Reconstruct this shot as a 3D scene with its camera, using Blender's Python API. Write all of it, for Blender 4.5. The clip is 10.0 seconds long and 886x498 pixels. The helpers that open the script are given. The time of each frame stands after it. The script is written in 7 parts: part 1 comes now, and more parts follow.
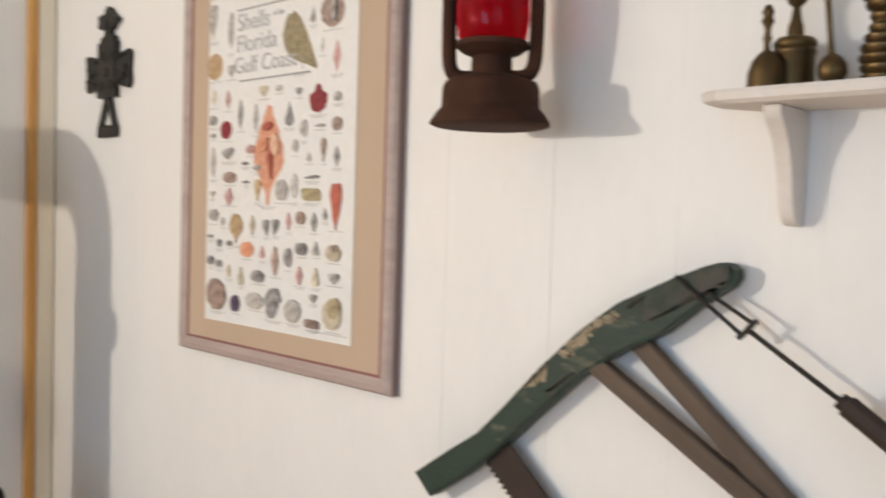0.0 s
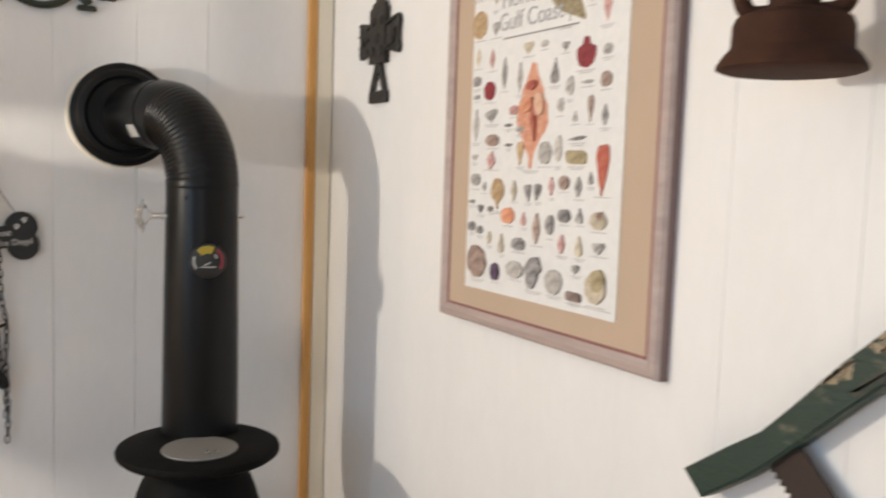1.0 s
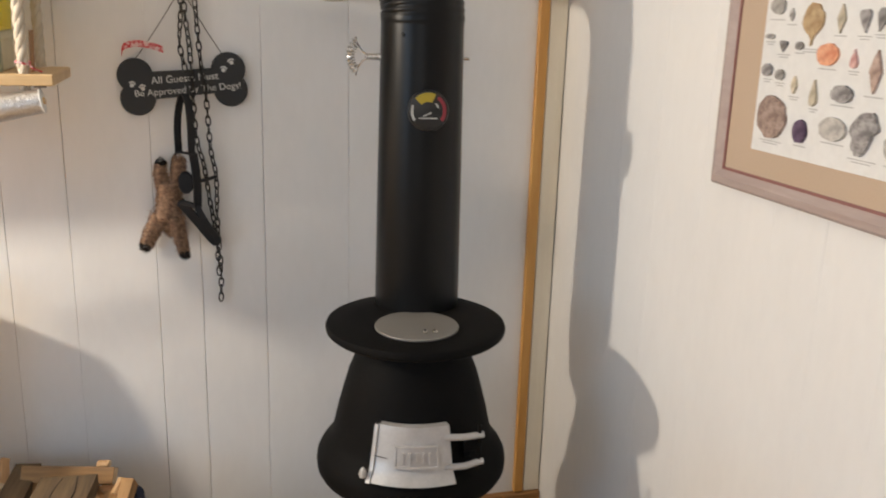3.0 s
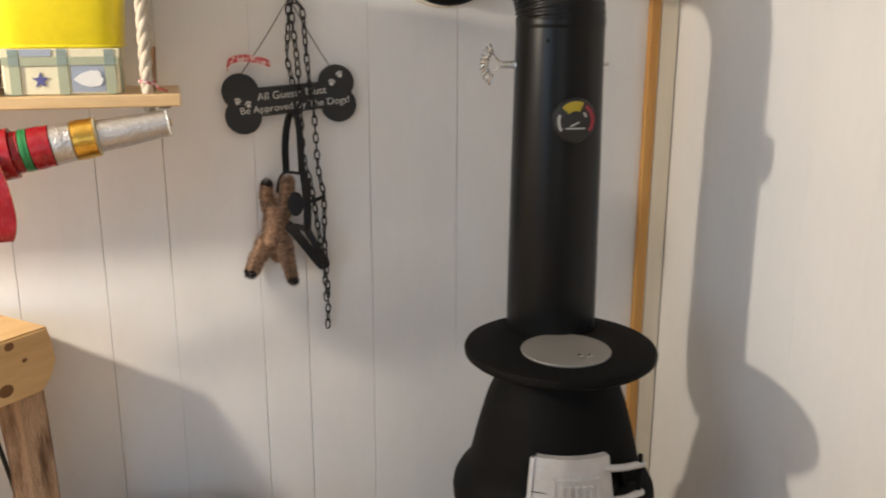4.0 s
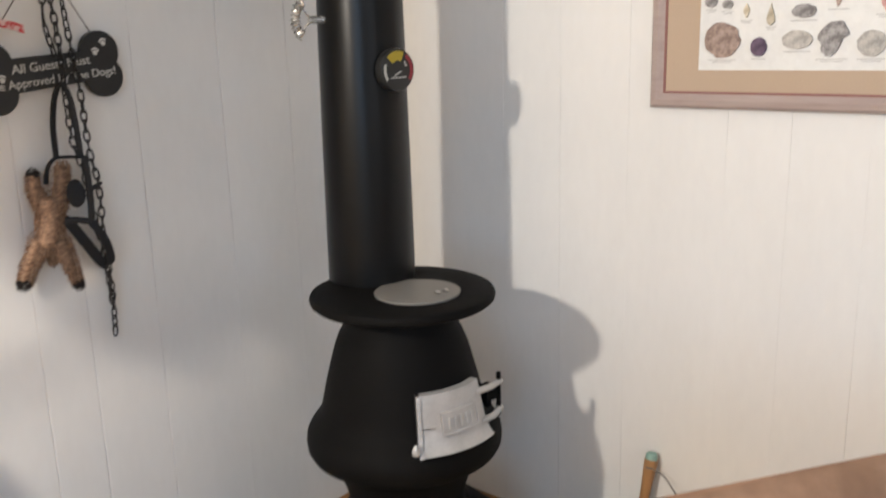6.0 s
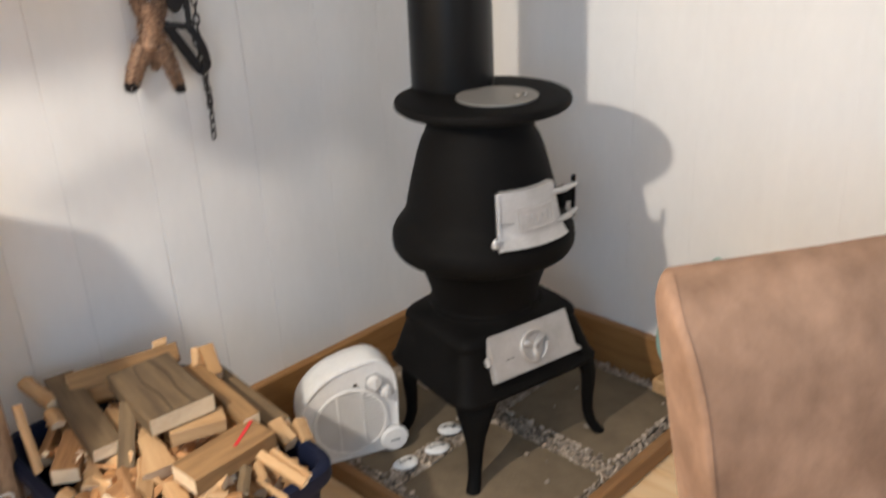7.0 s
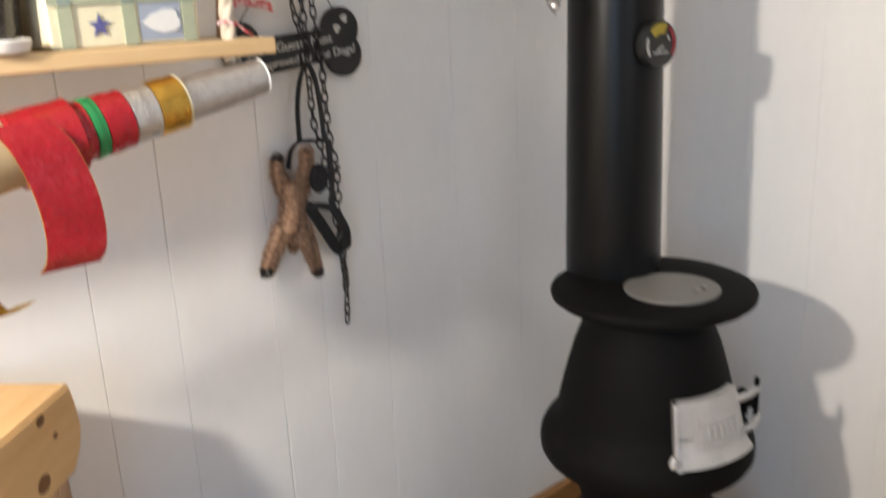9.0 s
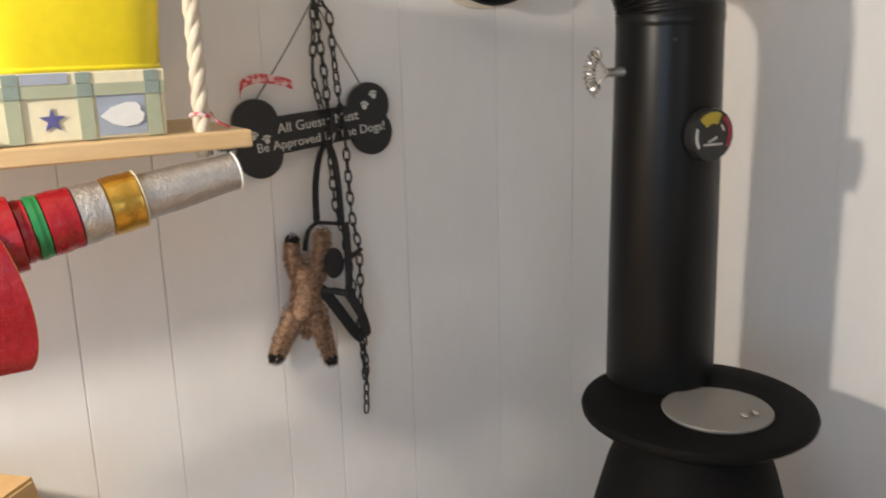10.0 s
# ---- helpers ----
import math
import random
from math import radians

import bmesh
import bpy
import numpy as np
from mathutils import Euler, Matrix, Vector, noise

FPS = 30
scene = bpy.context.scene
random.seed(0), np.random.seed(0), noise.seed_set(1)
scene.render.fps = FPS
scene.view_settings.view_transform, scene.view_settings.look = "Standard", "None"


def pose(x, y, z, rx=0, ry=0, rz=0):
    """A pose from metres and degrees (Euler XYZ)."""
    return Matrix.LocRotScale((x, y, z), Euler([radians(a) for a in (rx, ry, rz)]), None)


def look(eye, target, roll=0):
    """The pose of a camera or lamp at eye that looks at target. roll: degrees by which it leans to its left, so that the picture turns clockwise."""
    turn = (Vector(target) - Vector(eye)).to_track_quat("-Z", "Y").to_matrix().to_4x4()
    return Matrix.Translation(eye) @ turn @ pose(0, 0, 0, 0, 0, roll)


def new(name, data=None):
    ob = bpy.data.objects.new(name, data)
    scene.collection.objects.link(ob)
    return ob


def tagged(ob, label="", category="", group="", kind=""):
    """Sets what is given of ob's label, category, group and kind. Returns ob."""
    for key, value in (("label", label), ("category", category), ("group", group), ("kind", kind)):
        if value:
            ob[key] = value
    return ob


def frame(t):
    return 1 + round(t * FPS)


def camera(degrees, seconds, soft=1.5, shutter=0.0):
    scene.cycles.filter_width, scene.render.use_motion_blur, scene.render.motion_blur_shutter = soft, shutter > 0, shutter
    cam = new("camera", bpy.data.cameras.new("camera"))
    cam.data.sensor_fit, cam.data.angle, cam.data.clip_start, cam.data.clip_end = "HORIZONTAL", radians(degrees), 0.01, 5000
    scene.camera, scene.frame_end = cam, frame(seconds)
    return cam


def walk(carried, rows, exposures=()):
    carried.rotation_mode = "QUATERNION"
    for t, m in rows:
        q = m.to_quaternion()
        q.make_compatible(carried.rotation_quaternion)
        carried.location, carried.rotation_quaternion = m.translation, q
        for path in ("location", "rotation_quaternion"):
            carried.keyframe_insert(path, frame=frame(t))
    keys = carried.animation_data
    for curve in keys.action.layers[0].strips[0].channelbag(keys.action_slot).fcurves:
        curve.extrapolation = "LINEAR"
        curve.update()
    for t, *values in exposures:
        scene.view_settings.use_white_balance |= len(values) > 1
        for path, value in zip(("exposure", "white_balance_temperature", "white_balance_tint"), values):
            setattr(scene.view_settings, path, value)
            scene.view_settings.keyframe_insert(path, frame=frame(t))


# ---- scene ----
cam = camera(54.1, 10.0, soft=1.9, shutter=0.5)
PATH = [
    (0, (-0.952, -2.286, 1.398), (0.506, -0.919, 1.314), 1.7),
    (0.5, (-0.907, -2.268, 1.4), (0.309, -0.682, 1.32), 1.9),
    (1, (-0.88, -2.206, 1.388), (0.097, -0.469, 1.216), 2.0),
    (1.3, (-0.872, -2.138, 1.394), (0.02, -0.36, 1.184), 1.7),
    (1.5, (-0.859, -2.085, 1.388), (-0.038, -0.277, 1.145), 1.3),
    (1.8, (-0.837, -2.026, 1.382), (-0.131, -0.197, 0.989), 0.4),
    (2, (-0.808, -1.995, 1.369), (-0.181, -0.155, 0.899), 0.8),
    (2.2, (-0.782, -1.97, 1.368), (-0.23, -0.119, 0.848), 1.5),
    (2.75, (-0.785, -1.917, 1.357), (-0.277, -0.085, 0.841), 1.5),
    (3.3, (-0.887, -1.844, 1.345), (-0.322, 0.01, 0.852), 1.5),
    (3.5, (-0.947, -1.798, 1.349), (-0.353, 0.049, 0.862), 0.8),
    (3.8, (-1.028, -1.749, 1.35), (-0.419, 0.092, 0.861), 1.0),
    (4, (-1.055, -1.715, 1.342), (-0.488, 0.137, 0.844), 0.1),
    (4.3, (-1.11, -1.641, 1.328), (-0.437, 0.181, 0.851), -0.4),
    (4.5, (-1.131, -1.584, 1.338), (-0.297, 0.169, 0.859), -1.1),
    (4.8, (-1.189, -1.508, 1.335), (-0.168, 0.144, 0.855), -0.0),
    (5, (-1.248, -1.484, 1.325), (-0.057, 0.066, 0.901), 0.1),
    (5.2, (-1.328, -1.445, 1.306), (0.019, -0.025, 0.896), -0.4),
    (5.75, (-1.487, -1.432, 1.258), (-0.04, -0.199, 0.825), -1.3),
    (6.3, (-1.591, -1.458, 1.224), (-0.126, -0.201, 0.698), -2.2),
    (6.5, (-1.623, -1.474, 1.215), (-0.179, -0.223, 0.627), -2.8),
    (7, (-1.634, -1.484, 1.183), (-0.338, -0.181, 0.394), -2.8),
    (7.3, (-1.648, -1.484, 1.156), (-0.41, -0.156, 0.318), -3.3),
    (7.5, (-1.651, -1.48, 1.154), (-0.444, -0.142, 0.286), -3.1),
    (8, (-1.645, -1.451, 1.147), (-0.501, -0.078, 0.249), -3.1),
    (8.5, (-1.634, -1.334, 1.193), (-0.351, 0.0, 0.436), -1.7),
    (8.7, (-1.603, -1.296, 1.223), (-0.331, 0.093, 0.549), -2.9),
    (9, (-1.59, -1.214, 1.272), (-0.333, 0.241, 0.721), -2.7),
    (9.2, (-1.556, -1.203, 1.291), (-0.338, 0.302, 0.789), -3.7),
    (9.5, (-1.495, -1.205, 1.296), (-0.321, 0.348, 0.836), -3.8),
    (9.7, (-1.439, -1.207, 1.295), (-0.299, 0.378, 0.86), -3.4),
    (10, (-1.377, -1.217, 1.327), (-0.346, 0.432, 0.862), -1.7),
]
EXPOSURE = [(0, -0.25, 6500, 10), (0.5, -0.22, 6400, 10), (1.0, -0.15, 6400, 10), (2.0, -0.10, 6500, 10), (3.5, -0.23, 6650, 10), (4.3, -0.26, 6600, 10), (5.0, -0.10, 6350, 10), (6.5, -0.09, 6300, 10), (7.0, 0.04, 6290, 10), (7.5, 0.32, 6230, 10), (8.0, 0.33, 6230, 10), (8.5, 0.24, 6280, 10), (9.0, -0.13, 6240, 10), (9.6, -0.14, 6180, 10), (10.0, -0.31, 6450, 10)]
walk(cam, [(t, look(eye, target, roll)) for t, eye, target, roll in PATH], EXPOSURE)

# ---- light ----
LAMP = (-2.15, -0.62, 1.56)          # warm lamp that throws the stove's shadow on the east wall


def area_light(name, place, target, sx, sy, watts, colour):
    data = bpy.data.lights.new(name, "AREA")
    data.shape, data.size, data.size_y, data.energy, data.color = "RECTANGLE", sx, sy, watts, colour
    ob = new(name, data)
    ob.matrix_world = look(place, target)
    return ob


bulb = bpy.data.lights.new("lamp_light", "POINT")
bulb.energy, bulb.color, bulb.shadow_soft_size = 92.0, (1.0, 0.897, 0.76), 0.038
new("lamp_light", bulb).location = LAMP
area_light("window_light_south", (-1.5, -3.44, 1.45), (-1.2, 0, 1.2), 1.3, 1.2, 5.4, (0.38, 0.63, 1.0))
area_light("window_light_west", (-3.24, -2.3, 1.45), (0, -1.4, 1.1), 1.0, 1.1, 22.0, (0.42, 0.68, 1.0))

world = bpy.data.worlds.new("world")
scene.world = world
world.use_nodes = True
sky = world.node_tree.nodes.new("ShaderNodeTexSky")
sky.sky_type, sky.sun_disc = "NISHITA", False
sky.sun_elevation, sky.sun_rotation = radians(35), radians(200)
back = world.node_tree.nodes["Background"]
back.inputs["Strength"].default_value = 0.1
world.node_tree.links.new(sky.outputs[0], back.inputs[0])


# ---- materials ----
def material(name, colour, rough=0.6, metal=0.0, second=None, scale=8.0, stretch=(1, 1, 1), mix=0.5, fine=90.0,
             bump=0.15, depth=0.002, rough_var=0.1, random=0.0, island=0.0, coat=0.0, contrast=0.35, centre=0.5, grain=0.1, gloss=0.5):
    """A node material: two colours blended by a stretched noise, a finer noise for relief and gloss."""
    m = bpy.data.materials.new(name)
    m.use_nodes = True
    nt = m.node_tree
    n, link = nt.nodes, nt.links.new
    b = n["Principled BSDF"]
    b.inputs["Metallic"].default_value = metal
    b.inputs["Coat Weight"].default_value = coat
    b.inputs["Specular IOR Level"].default_value = gloss
    tc = n.new("ShaderNodeTexCoord")
    mp = n.new("ShaderNodeMapping")
    mp.inputs["Scale"].default_value = stretch
    link(tc.outputs["Object"], mp.inputs["Vector"])
    big = n.new("ShaderNodeTexNoise")
    big.inputs["Scale"].default_value, big.inputs["Detail"].default_value, big.inputs["Roughness"].default_value = scale, 6, 0.6
    small = n.new("ShaderNodeTexNoise")
    small.inputs["Scale"].default_value, small.inputs["Detail"].default_value = fine, 4
    link(mp.outputs[0], big.inputs["Vector"])
    link(mp.outputs[0], small.inputs["Vector"])
    ramp = n.new("ShaderNodeMapRange")
    ramp.inputs["From Min"].default_value, ramp.inputs["From Max"].default_value = centre - contrast / 2, centre + contrast / 2
    link(big.outputs["Fac"], ramp.inputs["Value"])
    cm = n.new("ShaderNodeMix")
    cm.data_type = "RGBA"
    second = second or tuple(c * 0.85 for c in colour)
    cm.inputs["A"].default_value, cm.inputs["B"].default_value = (*colour, 1), (*second, 1)
    f = n.new("ShaderNodeMath")
    f.operation = "MULTIPLY"
    f.inputs[1].default_value = mix
    link(ramp.outputs[0], f.inputs[0])
    link(f.outputs[0], cm.inputs["Factor"])
    col = cm.outputs["Result"]
    g = n.new("ShaderNodeMix")
    g.data_type, g.blend_type = "RGBA", "MULTIPLY"
    gm = n.new("ShaderNodeMapRange")
    gm.inputs["To Min"].default_value, gm.inputs["To Max"].default_value = 1 - grain, 1 + grain * 0.8
    link(small.outputs["Fac"], gm.inputs["Value"])
    g.inputs["Factor"].default_value = 1.0
    link(col, g.inputs["A"])
    link(gm.outputs[0], g.inputs["B"])
    col = g.outputs["Result"]
    if random or island:
        src = n.new("ShaderNodeObjectInfo").outputs["Random"] if random else n.new("ShaderNodeNewGeometry").outputs["Random Per Island"]
        amount = random or island
        hs = n.new("ShaderNodeHueSaturation")
        vr = n.new("ShaderNodeMapRange")
        vr.inputs["To Min"].default_value, vr.inputs["To Max"].default_value = 1 - amount, 1 + amount
        link(src, vr.inputs["Value"])
        link(vr.outputs[0], hs.inputs["Value"])
        link(col, hs.inputs["Color"])
        col = hs.outputs["Color"]
    link(col, b.inputs["Base Color"])
    rr = n.new("ShaderNodeMapRange")
    rr.inputs["To Min"].default_value, rr.inputs["To Max"].default_value = max(0.02, rough - rough_var), min(1, rough + rough_var)
    link(small.outputs["Fac"], rr.inputs["Value"])
    link(rr.outputs[0], b.inputs["Roughness"])
    if bump:
        bp = n.new("ShaderNodeBump")
        bp.inputs["Strength"].default_value, bp.inputs["Distance"].default_value = bump, depth
        link(small.outputs["Fac"], bp.inputs["Height"])
        link(bp.outputs[0], b.inputs["Normal"])
    return m


def wood(name, light, dark, along="x", rough=0.6, grain=1.0, **more):
    st = {"x": (1, 9, 9), "y": (9, 1, 9), "z": (9, 9, 1)}[along]
    return material(name, light, rough, second=dark, scale=5.0 * grain, stretch=st, mix=0.9, fine=26 * grain, bump=0.25,
                    depth=0.0015, contrast=0.45, **more)


WALL = material("white_wall_paint", (0.815, 0.80, 0.78), 0.5, second=(0.70, 0.69, 0.675), scale=2.2, stretch=(2.2, 2.2, 0.8), mix=0.45, fine=26, bump=0.07, depth=0.0012, contrast=0.45, grain=0.035)
CEIL = material("ceiling_paint", (0.62, 0.61, 0.60), 0.8)
BACK_WALL = material("plain_grey_wall_paint", (0.42, 0.42, 0.42), 0.6)
TRIM_CREAM = material("cream_trim_paint", (0.80, 0.74, 0.62), 0.5, second=(0.66, 0.58, 0.44), scale=3, stretch=(8, 8, 0.7), mix=0.5)
TRIM_PINE = wood("orange_pine", (0.62, 0.34, 0.10), (0.48, 0.22, 0.05), "z", 0.5)
BASE_X = wood("stained_baseboard_x", (0.34, 0.175, 0.06), (0.20, 0.095, 0.03), "x", 0.5)
BASE_Y = wood("stained_baseboard_y", (0.34, 0.175, 0.06), (0.20, 0.095, 0.03), "y", 0.5)
RAIL_X = wood("pine_rail_x", (0.32, 0.165, 0.064), (0.19, 0.09, 0.033), "x", 0.5)
RAIL_Y = wood("pine_rail_y", (0.32, 0.165, 0.064), (0.19, 0.09, 0.033), "y", 0.5)
FLOOR = wood("pine_floor", (0.84, 0.64, 0.40), (0.70, 0.44, 0.21), "y", 0.38, 0.8, random=0.10)
IRON = material("black_stove_paint", (0.0045, 0.0042, 0.004), 0.66, second=(0.007, 0.0063, 0.006), scale=14, fine=420, bump=0.35, depth=0.0008, rough_var=0.08, gloss=0.09)
PIPE = material("satin_black_pipe", (0.0045, 0.0045, 0.0045), 0.33, second=(0.006, 0.006, 0.0065), scale=6, fine=200, bump=0.04, depth=0.0005, rough_var=0.05, gloss=0.22)
SILVER = material("aluminium_paint", (0.54, 0.53, 0.52), 0.40, 0.3, second=(0.40, 0.39, 0.38), scale=22, mix=0.8, fine=220, bump=0.4, depth=0.001)
DISC = material("grey_iron_lid", (0.23, 0.22, 0.205), 0.5, 0.3, second=(0.19, 0.18, 0.17), scale=9, fine=260)
CHROME = material("bright_chrome", (0.66, 0.65, 0.63), 0.24, 1.0, bump=0)
BLACK = material("black_plastic", (0.012, 0.012, 0.012), 0.4)
WHITE_PL = material("white_plastic", (0.82, 0.81, 0.79), 0.3, second=(0.76, 0.75, 0.73), bump=0.03)
PAVER = material("concrete_paver", (0.205, 0.155, 0.098), 0.85, second=(0.132, 0.100, 0.063), scale=9, mix=1.0, fine=160, bump=0.5, depth=0.002, random=0.08)
STONE = material("grey_gravel", (0.50, 0.415, 0.33), 0.7, second=(0.17, 0.13, 0.095), scale=30, mix=0.8, fine=200, bump=0.3, island=0.45)
SAND = material("dark_grit", (0.10, 0.085, 0.07), 0.95, second=(0.2, 0.18, 0.15), scale=120, mix=0.9, fine=400, bump=0.6)


# ---- mesh helpers ----
def link_mesh(name, bm, mat, smooth=False, angle=40):
    me = bpy.data.meshes.new(name)
    if smooth:
        for f in bm.faces:
            f.smooth = True
        for e in bm.edges:
            if len(e.link_faces) == 2 and e.calc_face_angle(0) > radians(angle):
                e.smooth = False
    bm.to_mesh(me)
    bm.free()
    for m in (mat if isinstance(mat, (list, tuple)) else [mat]):
        me.materials.append(m)
    return new(name, me)


def part(name, bm, mat, parent, label="", smooth=False, at=None, angle=40):
    ob = link_mesh(name, bm, mat, smooth, angle)
    ob.parent = parent
    if at is not None:
        ob.matrix_basis = at
    if label:
        ob["label"] = label
    return ob


def thing(name, m, label, category, group="", kind=""):
    ob = new(name)
    ob.empty_display_size = 0.05
    ob.matrix_world = m
    return tagged(ob, label, category, group, kind)


def solid(name, bm, mat, m, label, category, group="", kind="", smooth=False):
    ob = link_mesh(name, bm, mat, smooth)
    ob.matrix_world = m
    return tagged(ob, label, category, group, kind)


def put_box(bm, x0, x1, y0, y1, z0, z1, bevel=0.0, seg=1, m=None):
    r = bmesh.ops.create_cube(bm, size=1)
    vs = r["verts"]
    t = Matrix.LocRotScale(((x0 + x1) / 2, (y0 + y1) / 2, (z0 + z1) / 2), None, (abs(x1 - x0), abs(y1 - y0), abs(z1 - z0)))
    bmesh.ops.transform(bm, matrix=t, verts=vs)
    if bevel:
        es = list({e for v in vs for e in v.link_edges})
        r = bmesh.ops.bevel(bm, geom=es, offset=bevel, segments=seg, affect="EDGES", profile=0.5)
        vs = list({v for f in r["faces"] for v in f.verts} | {v for v in vs if v.is_valid})
    if m is not None:
        bmesh.ops.transform(bm, matrix=m, verts=vs)
    return vs


def box(x0, x1, y0, y1, z0, z1, bevel=0.0, seg=1):
    bm = bmesh.new()
    put_box(bm, x0, x1, y0, y1, z0, z1, bevel, seg)
    return bm


def put_rings(bm, rings, close=True, cap=True):
    """Skin a list of rings (each a list of points)."""
    made = [[bm.verts.new(p) for p in ring] for ring in rings]
    n = len(made[0])
    for a, b in zip(made, made[1:]):
        for i in range(n if close else n - 1):
            j = (i + 1) % n
            bm.faces.new((a[i], a[j], b[j], b[i]))
    if cap and close:
        bm.faces.new(list(reversed(made[0])))
        bm.faces.new(made[-1])
    return [v for r in made for v in r]


def lathe(profile, seg=40, cx=0.0, cy=0.0, bm=None):
    """Turn (radius, height) pairs round the z axis."""
    bm = bm or bmesh.new()
    rings = [[(cx + r * math.cos(2 * math.pi * i / seg), cy + r * math.sin(2 * math.pi * i / seg), z) for i in range(seg)] for r, z in profile]
    put_rings(bm, rings)
    bmesh.ops.recalc_face_normals(bm, faces=bm.faces)
    return bm


def put_tube(bm, pts, radius, seg=8, flat=1.0):
    """A tube along points; radius a number or a function of 0..1 along it."""
    pts = [Vector(p) for p in pts]
    rings, up = [], None
    for i, p in enumerate(pts):
        d = (pts[min(i + 1, len(pts) - 1)] - pts[max(i - 1, 0)]).normalized()
        if up is None:
            up = d.orthogonal().normalized()
        up = (up - d * up.dot(d)).normalized()
        side = d.cross(up)
        r = radius(i / max(1, len(pts) - 1)) if callable(radius) else radius
        rings.append([p + up * (r * math.cos(2 * math.pi * k / seg)) + side * (r * flat * math.sin(2 * math.pi * k / seg)) for k in range(seg)])
    return put_rings(bm, rings)


def tube(pts, radius, seg=8, flat=1.0):
    bm = bmesh.new()
    put_tube(bm, pts, radius, seg, flat)
    bmesh.ops.recalc_face_normals(bm, faces=bm.faces)
    return bm


def put_prism(bm, outline, y0, y1):
    """A flat outline in x, z pulled from y0 to y1."""
    return put_rings(bm, [[(x, y0, z) for x, z in outline], [(x, y1, z) for x, z in outline]])


def prism(outline, y0, y1, bevel=0.0, seg=1):
    bm = bmesh.new()
    put_prism(bm, outline, y0, y1)
    bmesh.ops.recalc_face_normals(bm, faces=bm.faces)
    if bevel:
        es = [e for e in bm.edges if len({round(v.co.y, 5) for v in e.verts}) == 1]
        bmesh.ops.bevel(bm, geom=es, offset=bevel, segments=seg, affect="EDGES")
    return bm


def smooth_line(pts, n=8):
    """More points along a smooth curve through the given ones."""
    pts = [Vector(p) for p in pts]
    out = []
    for i in range(len(pts) - 1):
        p0, p1, p2, p3 = pts[max(i - 1, 0)], pts[i], pts[i + 1], pts[min(i + 2, len(pts) - 1)]
        for k in range(n):
            t = k / n
            out.append(0.5 * (2 * p1 + (p2 - p0) * t + (2 * p0 - 5 * p1 + 4 * p2 - p3) * t * t + (3 * p1 - p0 - 3 * p2 + p3) * t ** 3))
    return out + [pts[-1]]


def on_north(x, z):
    return pose(x, 0, z)


def on_east(y, z):
    """A frame on the east wall: its x runs to the viewer's right, -y comes out into the room."""
    return pose(0, y, z, 0, 0, -90)


# ---- the room ----
X0, Y0, TOP = -3.3, -3.5, 2.4      # west and south limits, ceiling height
GROOVES_N = (-0.33, -0.50, -0.685, -0.822, -0.914, -1.083, -1.205, -1.36, -1.52, -1.66, -1.82, -1.99, -2.13, -2.30, -2.48, -2.62, -2.80, -2.95, -3.12)
GROOVES_E = (0.315, 0.46, 0.617, 0.816, 0.93, 1.06, 1.20, 1.40, 1.594, 1.778, 1.95, 2.10, 2.28, 2.42, 2.58, 2.75, 2.9, 3.08, 3.25)


def panel_wall(name, label, m, grooves, start, end, c, g):
    """A wall slab and its grooved boards; local x along the wall, boards' face at y = 0."""
    w = solid(name, box(start, end, 0.010, 0.12, 0, TOP), WALL, m, label, "wall", kind="structure")
    cuts = [start, *grooves, end]
    r = random.Random(11)
    levels = [TOP * i / 20 for i in range(21)]
    # paint half fills the grooves, unevenly up the wall
    fill = [[max(0.12, min(1.25, 0.72 + 0.45 * math.sin(z * r.uniform(2.2, 3.2) + ph) + r.gauss(0, 0.16))) for z in levels] for ph in [r.uniform(0, 6.28) for _ in cuts]]
    for n, (a, b) in enumerate(zip(cuts, cuts[1:])):
        bm = bmesh.new()
        put_rings(bm, [[(x, y, z) for x, y in ((a + g * k, 0.0105), (a + g * k, c * k), (a + (g + c) * k, 0), (b - (g + c) * j, 0), (b - g * j, c * j), (b - g * j, 0.0105))] for z, k, j in zip(levels, fill[n], fill[n + 1])])
        bmesh.ops.recalc_face_normals(bm, faces=bm.faces)
        part("board", bm, WALL, w)
    return w


panel_wall("wall_north", "white painted wall of grooved vertical boards", pose(0, 0, 0), sorted(GROOVES_N), X0, 0.0, 0.0009, 0.0004)
panel_wall("wall_east", "white painted wall of grooved boards, hung with things", on_east(0, 0), GROOVES_E, 0.0, -Y0, 0.0006, 0.00012)


def holed_wall(name, label, along, place, lo, hi, hole):
    """A plain wall with one window opening (lo, hi along it; hole: a0, a1, z0, z1)."""
    bm = bmesh.new()
    a0, a1, z0, z1 = hole
    for p0, p1, q0, q1 in ((lo, a0, 0, TOP), (a1, hi, 0, TOP), (a0, a1, 0, z0), (a0, a1, z1, TOP)):
        if along == "x":
            put_box(bm, p0, p1, place - 0.12, place, q0, q1)
        else:
            put_box(bm, place - 0.12, place, p0, p1, q0, q1)
    return solid(name, bm, BACK_WALL, Matrix(), label, "wall", kind="structure")


holed_wall("wall_south", "plain grey painted wall with a window opening", "x", Y0, X0, 0, (-2.15, -0.85, 0.85, 2.05))
holed_wall("wall_west", "plain grey painted wall with a window opening", "y", X0, Y0, 0, (-2.8, -1.8, 0.9, 2.0))
solid("ceiling", box(X0, 0, Y0, 0, TOP, TOP + 0.1), CEIL, Matrix(), "plain white painted ceiling", "ceiling", kind="structure")


